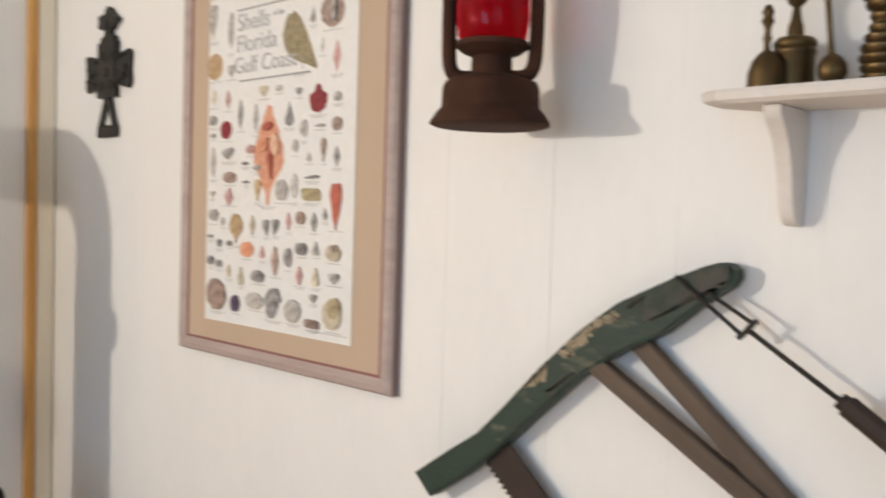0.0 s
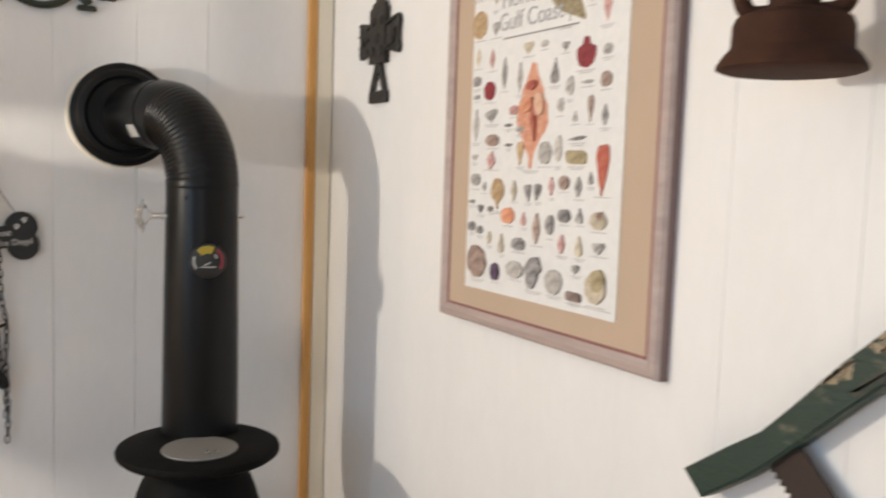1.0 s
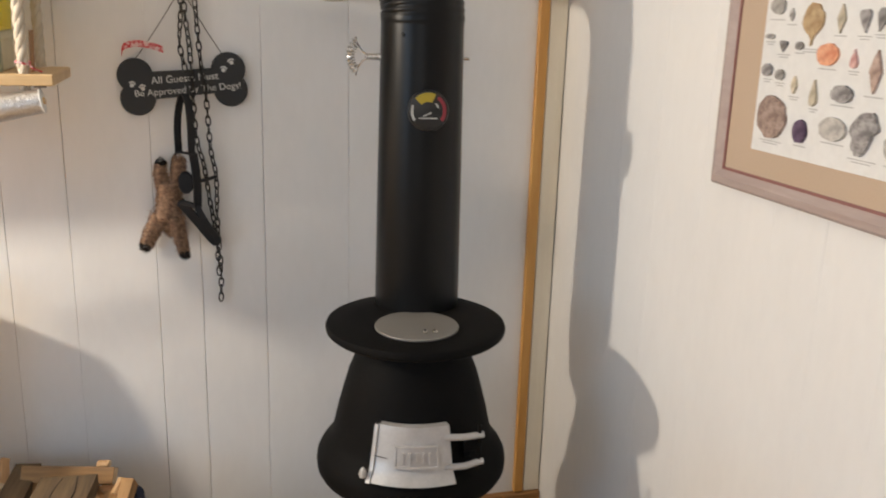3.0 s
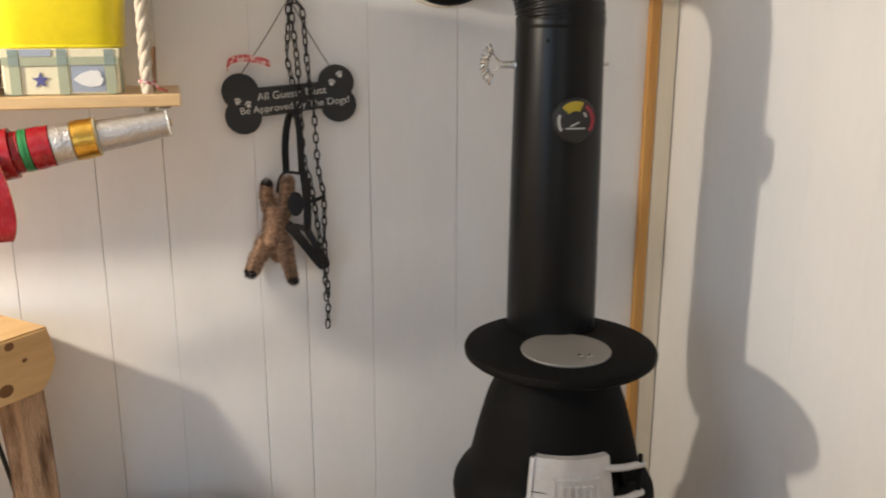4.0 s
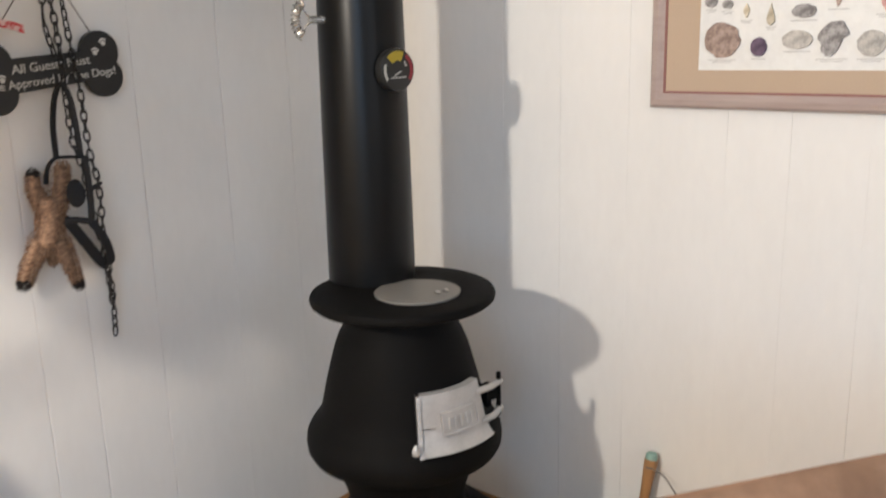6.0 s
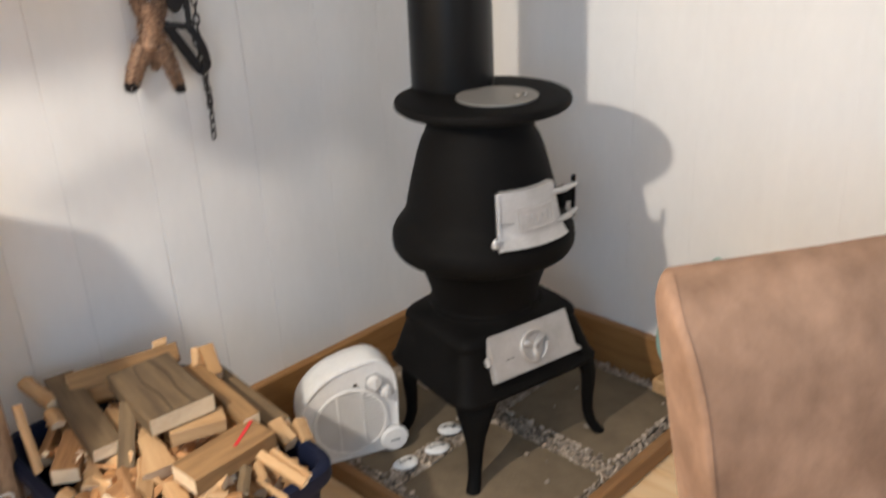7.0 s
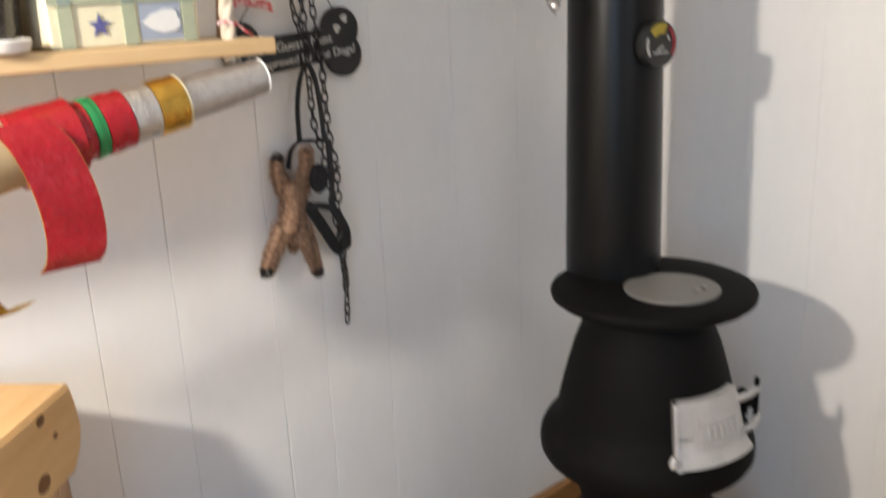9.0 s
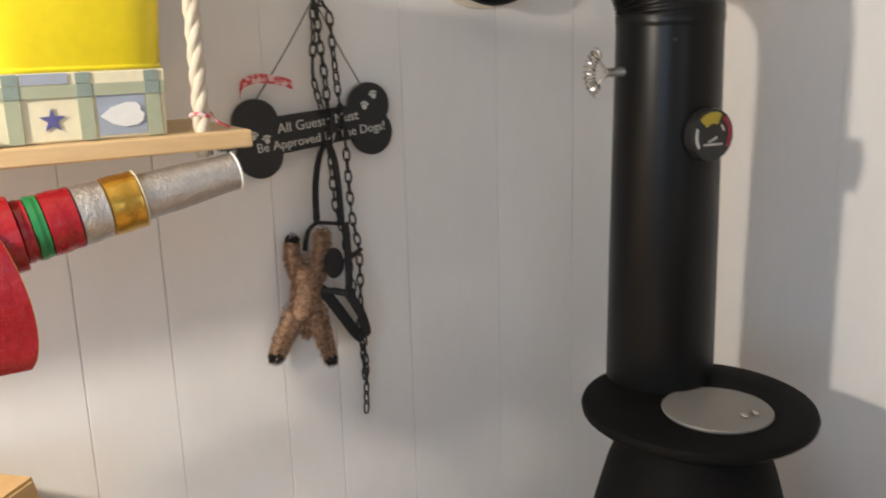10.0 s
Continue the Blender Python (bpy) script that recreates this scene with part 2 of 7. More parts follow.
def corner_trim():
    t = thing("trim", pose(0, 0, 0), "cream corner trim with a bare orange pine edge", "trim", kind="structure")
    part("edge_strip", box(-0.071, -0.047, -0.016, -0.0005, 0.17, TOP, 0.002), TRIM_PINE, t, "bare orange pine strip")
    part("cover_board", box(-0.0465, -0.0030, -0.014, -0.0005, 0.17, TOP, 0.002), TRIM_CREAM, t, "cream painted cover board")


corner_trim()
floor = solid("floor", box(X0, 0, Y0, 0, -0.12, -0.02), FLOOR, Matrix(), "light knotty pine plank floor", "floor", kind="structure")
rng = random.Random(4)
x = X0
while x < -0.01:
    w = min(0.138, -x)
    y = Y0
    while y < -0.01:
        ln = min(rng.uniform(0.9, 1.8), -y)
        part("plank", box(x + 0.001, x + w - 0.001, y + 0.001, y + ln - 0.001, -0.02, 0.0, 0.002), FLOOR, floor)
        y += ln
    x += w


def floor_knots():
    """Dark knots in the pine boards."""
    for kx, ky, s in ((-0.152, -0.722, 0.011), (-0.348, -0.796, 0.004), (-0.410, -0.798, 0.004), (-0.480, -0.794, 0.005), (-0.792, -0.318, 0.004), (-0.816, -0.373, 0.003), (-0.862, -0.481, 0.0035)):
        part("knot", lathe([(s, 0.0), (s * 0.97, 0.0006), (0.001, 0.0008)], 14), FLOOR_KNOT, floor, "dark knot", at=pose(kx, ky, 0.0, 0, 0, 40) @ Matrix.Diagonal((1.0, 1.4, 1, 1)))


FLOOR_KNOT = material("floor_knot", (0.24, 0.11, 0.045), 0.45, second=(0.10, 0.045, 0.02), scale=60, mix=1.0)
floor_knots()


def baseboard(name, bm, mat, label):
    solid(name, bm, mat, Matrix(), label, "baseboard", kind="structure")


baseboard("baseboard_north", box(X0, -0.0, -0.022, 0.0, 0.001, 0.168, 0.003), BASE_X, "stained timber baseboard along the white wall")
baseboard("baseboard_east", box(-0.022, -0.0, -0.585, -0.0225, 0.001, 0.152, 0.003), BASE_Y, "stained timber baseboard behind the hearth")


# ---- hearth pad ----
PAD = (-0.74, -0.024, -0.715, -0.024)


def hearth():
    x0, x1, y0, y1 = PAD
    h = thing("hearth_pad", pose(0, 0, 0), "timber-framed hearth pad of concrete pavers set in gravel", "hearth")
    part("frame_rail", box(x0, x0 + 0.020, y0, y1, 0.001, 0.048, 0.003), RAIL_Y, h, "orange-brown timber edge")
    part("frame_rail", box(x0 + 0.0205, x1, y0, y0 + 0.022, 0.001, 0.048, 0.003), RAIL_X, h, "orange-brown timber edge")
    part("bed", box(x0 + 0.0195, x1, y0 + 0.0215, y1, 0.001, 0.026), SAND, h, "dark gritty bed")
    squares = [(-0.553, -0.533), (-0.207, -0.520), (-0.553, -0.188), (-0.207, -0.176)]
    for cx, cy in squares:
        part("paver", box(-0.15, 0.15, -0.15, 0.15, 0.02, 0.045, 0.004, 2), PAVER, h, at=pose(cx, cy, 0, 0, 0, 1.2))
    r = random.Random(7)
    bm = bmesh.new()
    spots = []
    while len(spots) < 5600:
        px, py = r.uniform(x0 + 0.025, x1 - 0.002), r.uniform(y0 + 0.027, y1 - 0.002)
        if any(abs(px - cx) < 0.147 and abs(py - cy) < 0.147 for cx, cy in squares) and r.random() > 0.0008:
            continue
        spots.append((px, py))
    ico = bmesh.new()
    bmesh.ops.create_icosphere(ico, subdivisions=1, radius=1)
    base = [v.co.copy() for v in ico.verts]
    faces = [[v.index for v in f.verts] for f in ico.faces]
    ico.free()
    verts, polys = [], []
    for px, py in spots:
        s = r.uniform(0.0030, 0.0066)
        on = any(abs(px - cx) < 0.15 and abs(py - cy) < 0.15 for cx, cy in squares)
        z = 0.045 + s * 0.4 if on else r.uniform(0.026, 0.042)
        m = Matrix.LocRotScale((px, py, z), Euler([r.uniform(0, 6.28) for _ in range(3)]), (s * r.uniform(0.8, 1.5), s, s * r.uniform(0.5, 0.9)))
        o = len(verts)
        verts += [m @ (c * r.uniform(0.8, 1.15)) for c in base]
        polys += [[o + i for i in f] for f in faces]
    bm.free()
    me = bpy.data.meshes.new("gravel")
    me.from_pydata(verts, [], polys)
    me.materials.append(STONE)
    g = new("gravel", me)
    g.parent = h
    tagged(g, "loose grey and white gravel", kind="stuff")


hearth()


# ---- stove ----
def superloop(a, b, z, n=44, p=4.0, cx=0.0, cy=0.0):
    out = []
    for i in range(n):
        t = 2 * math.pi * i / n
        c, s = math.cos(t), math.sin(t)
        out.append((cx + a * math.copysign(abs(c) ** (2 / p), c), cy + b * math.copysign(abs(s) ** (2 / p), s), z))
    return out


def stove():
    st = thing("potbelly_stove", pose(-0.441, -0.409, 0.045, 0, 0, -11.5), "small black cast-iron potbelly stove with silver doors", "stove")
    z0 = -0.045
    # base: a square box that flares downwards
    bm = bmesh.new()
    rows = [(0.172, 0.142, 0.235, 9), (0.178, 0.148, 0.239, 9), (0.179, 0.149, 0.248, 9), (0.172, 0.140, 0.260, 9), (0.160, 0.126, 0.305, 8), (0.150, 0.117, 0.340, 7), (0.152, 0.119, 0.346, 7),
            (0.150, 0.118, 0.355, 7), (0.142, 0.114, 0.364, 6), (0.128, 0.112, 0.371, 4), (0.117, 0.113, 0.376, 2.2), (0.110, 0.110, 0.385, 2)]
    put_rings(bm, [superloop(a, b, z + z0, n=64, p=p, cx=0.008 * (0.43 - z) / 0.2) for a, b, z, p in rows])
    bmesh.ops.recalc_face_normals(bm, faces=bm.faces)
    part("base", bm, IRON, st, smooth=True)
    for sx in (-1, 1):
        for sy in (-1, 1):
            # a cabriole leg: broad across the corner, thin towards it
            rows = [(0.128, 0.100, 0.272, 0.048, 0.024), (0.143, 0.113, 0.235, 0.043, 0.020), (0.151, 0.119, 0.200, 0.033, 0.0165), (0.152, 0.119, 0.165, 0.0235, 0.0145), (0.151, 0.118, 0.135, 0.0180, 0.0130),
                    (0.152, 0.118, 0.100, 0.0150, 0.0120), (0.158, 0.123, 0.070, 0.0138, 0.0118), (0.166, 0.130, 0.053, 0.0145, 0.0130), (0.171, 0.134, 0.045, 0.0150, 0.0140)]
            out, along = Vector((sx, sy, 0)).normalized(), Vector((-sy, sx, 0)).normalized()
            bmL = bmesh.new()
            put_rings(bmL, [[Vector((sx * a + 0.022, sy * b, z + z0)) + along * (rt * math.cos(q)) + out * (rr * math.sin(q)) for q in [2 * math.pi * k / 16 for k in range(16)]] for a, b, z, rt, rr in rows])
            bmesh.ops.recalc_face_normals(bmL, faces=bmL.faces)
            bmesh.ops.bisect_plane(bmL, geom=bmL.verts[:] + bmL.edges[:] + bmL.faces[:], plane_co=(0, 0, 0), plane_no=(0, 0, -1), clear_outer=True)
            part("leg", bmL, IRON, st, "curved cast-iron leg", True)
    # body of revolution
    body = [(0.106, 0.374), (0.113, 0.378), (0.1135, 0.388), (0.109, 0.392), (0.110, 0.410), (0.1135, 0.425), (0.134, 0.486), (0.139, 0.4925), (0.165, 0.4965), (0.175, 0.503), (0.181, 0.514), (0.1822, 0.528), (0.1805, 0.541), (0.174, 0.554),
            (0.165, 0.566), (0.157, 0.576), (0.1515, 0.587), (0.147, 0.608), (0.140, 0.638), (0.1315, 0.670), (0.122, 0.704), (0.113, 0.727), (0.1065, 0.739), (0.1035, 0.747), (0.1025, 0.768), (0.100, 0.773)]
    part("body", lathe([(r, z + z0) for r, z in body], 64, -0.003, 0.006), IRON, st, "round black belly and cone", True, angle=30)
    top = [(0.098, 0.772), (0.118, 0.776), (0.146, 0.781), (0.160, 0.785), (0.166, 0.790), (0.1675, 0.797), (0.165, 0.803), (0.160, 0.8055), (0.11, 0.807), (0.05, 0.8075)]
    part("top_ring", lathe([(r, z + z0) for r, z in top], 64), IRON, st, "wide flat black top ring", True, angle=35)
    lid = part("lid", lathe([(0.0755, 0.8072 + z0), (0.0765, 0.810 + z0), (0.0755, 0.8115 + z0), (0.03, 0.812 + z0), (0.004, 0.812 + z0)], 48, 0.0, -0.045), DISC, st, "round grey lift-out lid", True)
    bmk = bmesh.new()
    for s in (-1, 1):
        put_box(bmk, 0.022 + s * 0.009 - 0.004, 0.022 + s * 0.009 + 0.004, -0.092, -0.080, 0.812 + z0, 0.8165 + z0, 0.0015)
    part("lifter_lug", bmk, CHROME, lid, "bright worn lifter lugs")
    # upper door, curved round the cone
    def skin(a0, a1, n, zr, off):
        rings = []
        for k in range(n + 1):
            a = a0 + (a1 - a0) * k / n
            rings.append([((r + o) * math.sin(a), -(r + o) * math.cos(a), z + z0) for r, z, o in [(r, z, off) for r, z in zr] + [(r, z, -0.004) for r, z in reversed(zr)]])
        b = bmesh.new()
        put_rings(b, rings)
        bmesh.ops.recalc_face_normals(b, faces=b.faces)
        return b
    zr = [(0.170, 0.560), (0.161, 0.571), (0.1545, 0.583), (0.1495, 0.600), (0.1455, 0.618), (0.1415, 0.636), (0.1385, 0.650), (0.1365, 0.658)]
    d = part("upper_door", skin(-0.515, 0.40, 12, zr, 0.010), SILVER, st, "silver painted upper fire door", True)
    part("name_plate", skin(-0.25, 0.24, 8, [(0.1535, 0.590), (0.149, 0.608), (0.1445, 0.625)], 0.0125), SILVER, d, "raised nameplate with worn lettering", True)
    for a0, a1, za, zb in ((-0.25, 0.24, 0.5885, 0.5915), (-0.25, 0.24, 0.6235, 0.6265), (-0.25, -0.228, 0.590, 0.625), (0.218, 0.24, 0.590, 0.625)):
        part("plate_border", skin(a0, a1, 8 if a1 - a0 > 0.1 else 1, [(0.1535 - (za - 0.590) * 0.257, za), (0.1535 - (zb - 0.590) * 0.257, zb)], 0.0145), SILVER, d, "raised border of the nameplate")
    for k in range(5):
        a = -0.17 + k * 0.075
        part("letter_bar", skin(a, a + 0.030, 2, [(0.1515, 0.598), (0.147, 0.616)], 0.0150), SILVER, d)
    part("edge_rib", skin(-0.515, -0.47, 2, zr, 0.0135), SILVER, d, "rolled edge of the door", True)
    for z in (0.584, 0.636):
        dy = 0.012 if z < 0.6 else 0.0
        part("hinge_bar", tube([(0.050, -0.140 - dy, z + z0), (0.085, -0.139 - dy * 0.7, z + z0), (0.119, -0.128, z + z0)], 0.0062, 8), SILVER, d, "silver hinge lug", True)
    pin = bmesh.new()
    put_tube(pin, [(0.112, -0.130, 0.572 + z0), (0.112, -0.130, 0.654 + z0)], 0.0045, 8)
    put_box(pin, 0.083, 0.116, -0.132, -0.096, 0.604 + z0, 0.626 + z0, 0.002)
    put_box(pin, 0.086, 0.098, -0.128, -0.090, 0.590 + z0, 0.606 + z0, 0.002)
    part("hinge_pin", pin, IRON, d, "black hinge pin and bracket", True)
    part("latch", lathe([(0.001, 0.552), (0.006, 0.554), (0.0075, 0.560), (0.005, 0.568), (0.002, 0.572)], 12, -0.094, -0.154), SILVER, d, "silver door latch", True).location.z = z0 + 0.014
    part("vent_slot", tube([(-0.074, -0.1445, 0.604 + z0), (-0.052, -0.1535, 0.603 + z0)], lambda t: 0.0006 + 0.0042 * math.sin(math.pi * t), 8), IRON, d, "dark vent slot", True)
    # ash door on the sloping base front
    tilt = pose(0.010, -0.119, 0.319 + z0, -20.5, 0, 0)
    ad = part("ash_door", prism([(-0.104, -0.046), (0.118, -0.046), (0.104, -0.03), (0.098, 0.046), (-0.098, 0.046), (-0.104, 0.036)], -0.016, 0.004, 0.003, 2), SILVER, st, "silver painted ash door", at=tilt)
    wheel = bmesh.new()
    ring = [(0.031 * math.cos(t), -0.019, 0.031 * math.sin(t)) for t in [2 * math.pi * k / 28 for k in range(29)]]
    put_tube(wheel, ring, 0.0042, 6)
    for a in (0.5, 2.6, 4.7):
        put_tube(wheel, [(0, -0.019, 0), (0.028 * math.cos(a), -0.018, 0.028 * math.sin(a))], lambda t: 0.005 + 0.004 * t, 6)
    put_tube(wheel, [(0, -0.016, 0), (0, -0.026, 0)], 0.007, 10)
    part("draft_wheel", wheel, SILVER, ad, "round silver draft wheel", True)
    part("vent_slot", tube([(-0.072, -0.017, -0.008), (-0.052, -0.017, -0.008)], lambda t: 0.0006 + 0.004 * math.sin(math.pi * t), 8), IRON, ad, "dark vent slot", True)
    part("latch", lathe([(0.002, -0.012), (0.008, -0.008), (0.008, 0.004), (0.002, 0.01)], 10, -0.107, -0.008), SILVER, ad, "small latch", True)


stove()


# ---- stove pipe ----
PX, PY = -0.415, -0.308
TH_RED = material("dial_red", (0.22, 0.02, 0.03), 0.35, bump=0)
TH_YEL = material("dial_yellow", (0.34, 0.26, 0.02), 0.35, bump=0)
TH_WHT = material("dial_white", (0.42, 0.42, 0.40), 0.35, bump=0)


def arc_bar(bm, r0, r1, a0, a1, y, thick, n=10):
    rings = []
    for k in range(n + 1):
        a = a0 + (a1 - a0) * k / n
        rings.append([(r * math.cos(a), yy, r * math.sin(a)) for r, yy in ((r0, y), (r1, y), (r1, y - thick), (r0, y - thick))])
    put_rings(bm, rings)
    bmesh.ops.recalc_face_normals(bm, faces=bm.faces)


def stove_pipe():
    p = thing("stove_pipe", pose(PX, PY, 0.805, 0, 0, -11.5), "satin black stove pipe that elbows into the wall", "stove pipe")
    part("pipe", lathe([(0.0815, 0.003), (0.0813, 0.05), (0.0794, 0.25), (0.0768, 0.45), (0.0758, 0.545)], 56), PIPE, p, "straight black pipe", True)
    # elbow and run to the wall, in world terms turned into the pipe's frame
    turn = 11.5 + 19.8
    h = Vector((-math.sin(radians(turn)) * 1.0, math.cos(radians(turn)), 0))
    z1, rad = 0.54, 0.155
    pts, rr = [], []
    n = 150
    for k in range(n + 1):
        a = math.pi / 2 * k / n
        pts.append(Vector((0, 0, z1)) + h * (rad * (1 - math.cos(a))) + Vector((0, 0, rad * math.sin(a))))
    bm = bmesh.new()
    rings, seg = [], 48
    side = h.cross(Vector((0, 0, 1)))
    for k, q in enumerate(pts):
        a = math.pi / 2 * k / n
        out = -h * math.cos(a) + Vector((0, 0, 1)) * math.sin(a)
        crimp = 0.0034 * (0.5 + 0.5 * math.cos(k / n * 2 * math.pi * 25)) if 3 < k < n * 0.8 else 0.0
        ring = []
        for i in range(seg):
            t = 2 * math.pi * i / seg
            inner = 0.5 - 0.5 * math.cos(t)
            ring.append(q + (out * math.cos(t) + side * math.sin(t)) * (0.0770 - crimp * (0.12 + 1.75 * inner)))
        rings.append(ring)
    put_rings(bm, rings)
    bmesh.ops.recalc_face_normals(bm, faces=bm.faces)
    part("elbow", bm, PIPE, p, "crimped black elbow", True, angle=60)
    end = pts[-1]
    wall = end + h * 0.21
    part("wall_run", tube([end - h * 0.002, end + h * 0.03, end + h * 0.0301, wall], lambda t: 0.0785 if t < 0.4 else 0.0755, 48), PIPE, p, "short black pipe into the wall", True)
    part("sticker", box(-0.016, 0.016, -0.0008, 0.0, -0.015, 0.015), TH_WHT, p, "white paper sticker",
         at=Matrix.Translation(end + h * 0.014 + Vector((0, 0, 0.0))) @ pose(0, 0, 0, 0, 0, turn) @ pose(0, 0, 0, 0, 0, -90) @ pose(0, 0, 0, 30, 0, 0) @ pose(0, -0.0796, 0))
    # damper handle: a flared coil on a stem
    dz = 0.473
    dm = part("damper_handle", tube([(-0.072, 0, dz), (-0.1, 0, dz)], 0.0035, 8), CHROME, p, "bright coiled-wire damper handle", True)
    stem = [(-0.074 - 0.030 * k / 60, 0.0055 * math.cos(k * 0.9), dz + 0.0055 * math.sin(k * 0.9)) for k in range(61)]
    part("coil", tube(stem, 0.0015, 6), CHROME, dm, smooth=True)
    for sg in (-1, 1):
        part("wire", tube(smooth_line([(-0.100, 0, dz + sg * 0.003), (-0.110, 0, dz + sg * 0.010), (-0.120, 0.002, dz + sg * 0.026)], 4), 0.0018, 6), CHROME, dm, smooth=True)
    spring = []
    for k in range(161):
        b, a = radians(-62 + 124 * k / 160), 2 * math.pi * 10 * k / 160
        q = 0.030 + 0.0085 * math.cos(a)
        spring.append((-0.106 - q * 0.82 * math.cos(b), 0.0085 * math.sin(a), dz + q * math.sin(b)))
    part("coil", tube(spring, 0.0016, 5), CHROME, dm, "flared wire coil", True)
    part("rod_end", tube([(0.07, 0, dz), (0.088, 0, dz)], 0.0028, 8), CHROME, p, "damper rod end", True)
    for x, z in ((-0.036, 0.515),):
        part("screw", lathe([(0.001, -0.002), (0.004, 0), (0.002, 0.003)], 8), BLACK, p, at=pose(x, -math.sqrt(0.0760 ** 2 - x * x), z, 90, 0, 0))
    # magnetic thermometer
    th = part("thermometer", lathe([(0.036, 0), (0.037, 0.012), (0.0355, 0.017), (0.033, 0.018), (0.001, 0.018)], 40), BLACK, p, "round black stove thermometer",
              True, at=pose(0.008, -0.0785, 0.386, 90, 0, 3))
    face = pose(0, 0, 0, -90, 0, 0)
    for mt, a0, a1, r0, r1, nm in ((TH_WHT, 2.8, 3.75, 0.0265, 0.031, "white_zone"), (TH_YEL, 1.15, 2.4, 0.016, 0.032, "yellow_zone"), (TH_RED, -0.6, 0.95, 0.026, 0.032, "red_zone"),
                                   (TH_WHT, 0.3, 0.8, 0.017, 0.02, "scale_marks")):
        b = bmesh.new()
        arc_bar(b, r0, r1, a0, a1, -0.0182, 0.0008)
        part(nm, b, mt, th, at=face)
    nb = bmesh.new()
    put_box(nb, -0.016, 0.016, -0.0192, -0.0182, -0.014, -0.0115)
    put_box(nb, -0.012, 0.004, -0.0198, -0.0188, -0.002, 0.0005, m=pose(0, 0, 0, 0, -25, 0) @ pose(0, 0, -0.004))
    part("needle", nb, TH_WHT, th, at=face)
    on_wall = p.matrix_world.inverted() @ pose(-0.535, -0.0005, 1.5, 90, 0, 0)
    fl = lathe([(0.110, 0.0), (0.110, 0.036), (0.119, 0.042), (0.1205, 0.048), (0.118, 0.054), (0.108, 0.056), (0.101, 0.064), (0.090, 0.066), (0.082, 0.060)], 56)
    part("wall_flange", fl, PIPE, p, "round black wall flange", True, at=on_wall, angle=30)
    part("wall_ring", lathe([(0.104, 0.0), (0.1225, 0.0), (0.1235, 0.004), (0.121, 0.009), (0.109, 0.011)], 56), TRIM_CREAM, p, "pale ring behind the flange", True, at=on_wall, angle=30)
    part("pipe_collar", lathe([(0.0752, 0.531), (0.0759, 0.534), (0.0763, 0.539), (0.0768, 0.541), (0.0768, 0.548), (0.0758, 0.551)], 56), PIPE, p, "crimped collar below the elbow", True, angle=30)


stove_pipe()

# ---- more materials ----
FUR = material("tan_plush", (0.45, 0.28, 0.175), 0.95, island=0.40, second=(0.15, 0.08, 0.052), scale=120, stretch=(1, 1, 1.4), mix=0.85, fine=300, bump=0.8, depth=0.004, contrast=0.25)
FUR_DARK = material("dark_plush", (0.02, 0.014, 0.012), 0.95, fine=200)
CHAIN = material("dark_steel_chain", (0.045, 0.042, 0.04), 0.45, 0.7)
STRAP = material("black_webbing", (0.012, 0.012, 0.014), 0.8, fine=500, bump=0.4)
SIGN = material("black_sign_paint", (0.012, 0.012, 0.012), 0.5, second=(0.02, 0.019, 0.018))
INK = material("white_ink", (0.62, 0.61, 0.58), 0.7, bump=0)
PALE_INK = material("pale_grey_ink", (0.50, 0.49, 0.48), 0.7, bump=0)
TITLE_INK = material("worn_grey_ink", (0.40, 0.40, 0.41), 0.7, bump=0)
GREY_INK = material("grey_ink", (0.30, 0.30, 0.30), 0.7, bump=0)
CORD = material("thin_grey_cord", (0.16, 0.145, 0.13), 0.9)
GINGHAM = material("red_gingham_ribbon", (0.55, 0.05, 0.06), 0.8, second=(0.75, 0.55, 0.55), scale=160, mix=1.0, contrast=0.1)
SHELF_PINE = wood("clear_pine", (0.72, 0.52, 0.29), (0.58, 0.38, 0.18), "x", 0.5)
ROPE = material("cotton_rope", (0.66, 0.58, 0.46), 0.95, second=(0.5, 0.42, 0.32), scale=60, fine=300, bump=0.6)
YELLOW = material("yellow_plastic", (0.85, 0.70, 0.02), 0.35, second=(0.78, 0.62, 0.01), bump=0.03)
CARTON = material("cream_printed_carton", (0.76, 0.70, 0.50), 0.6, second=(0.66, 0.60, 0.42), scale=10)
PRINT_GREEN = material("sage_print", (0.38, 0.41, 0.29), 0.6)
PRINT_BLUE = material("blue_print", (0.34, 0.38, 0.46), 0.6)
PRINT_TEAL = material("teal_print", (0.24, 0.30, 0.27), 0.6)
PRINT_NAVY = material("navy_print", (0.10, 0.10, 0.28), 0.6)
RED_RIB = material("red_ribbon", (0.34, 0.010, 0.018), 0.26, second=(0.23, 0.005, 0.012), scale=20, fine=85, bump=0.8, depth=0.002, rough_var=0.12)
GREEN_RIB = material("green_ribbon", (0.02, 0.20, 0.06), 0.35, fine=240)
GOLD_RIB = material("gold_ribbon", (0.70, 0.42, 0.08), 0.24, 0.9, fine=200, bump=0.3)
SILVER_RIB = material("silver_foil_ribbon", (0.62, 0.60, 0.58), 0.34, 0.8, second=(0.5, 0.48, 0.47), scale=90, mix=0.8, fine=260, bump=0.9, depth=0.002)
BURLAP = material("burlap_ribbon", (0.42, 0.32, 0.18), 0.9, second=(0.28, 0.2, 0.1), scale=90)
LOG = material("peeled_log", (0.58, 0.385, 0.235), 0.7, second=(0.19, 0.10, 0.055), scale=5, stretch=(7, 7, 1.1), mix=1.0, fine=60, bump=0.9, depth=0.007, contrast=0.16, centre=0.54, grain=0.35)
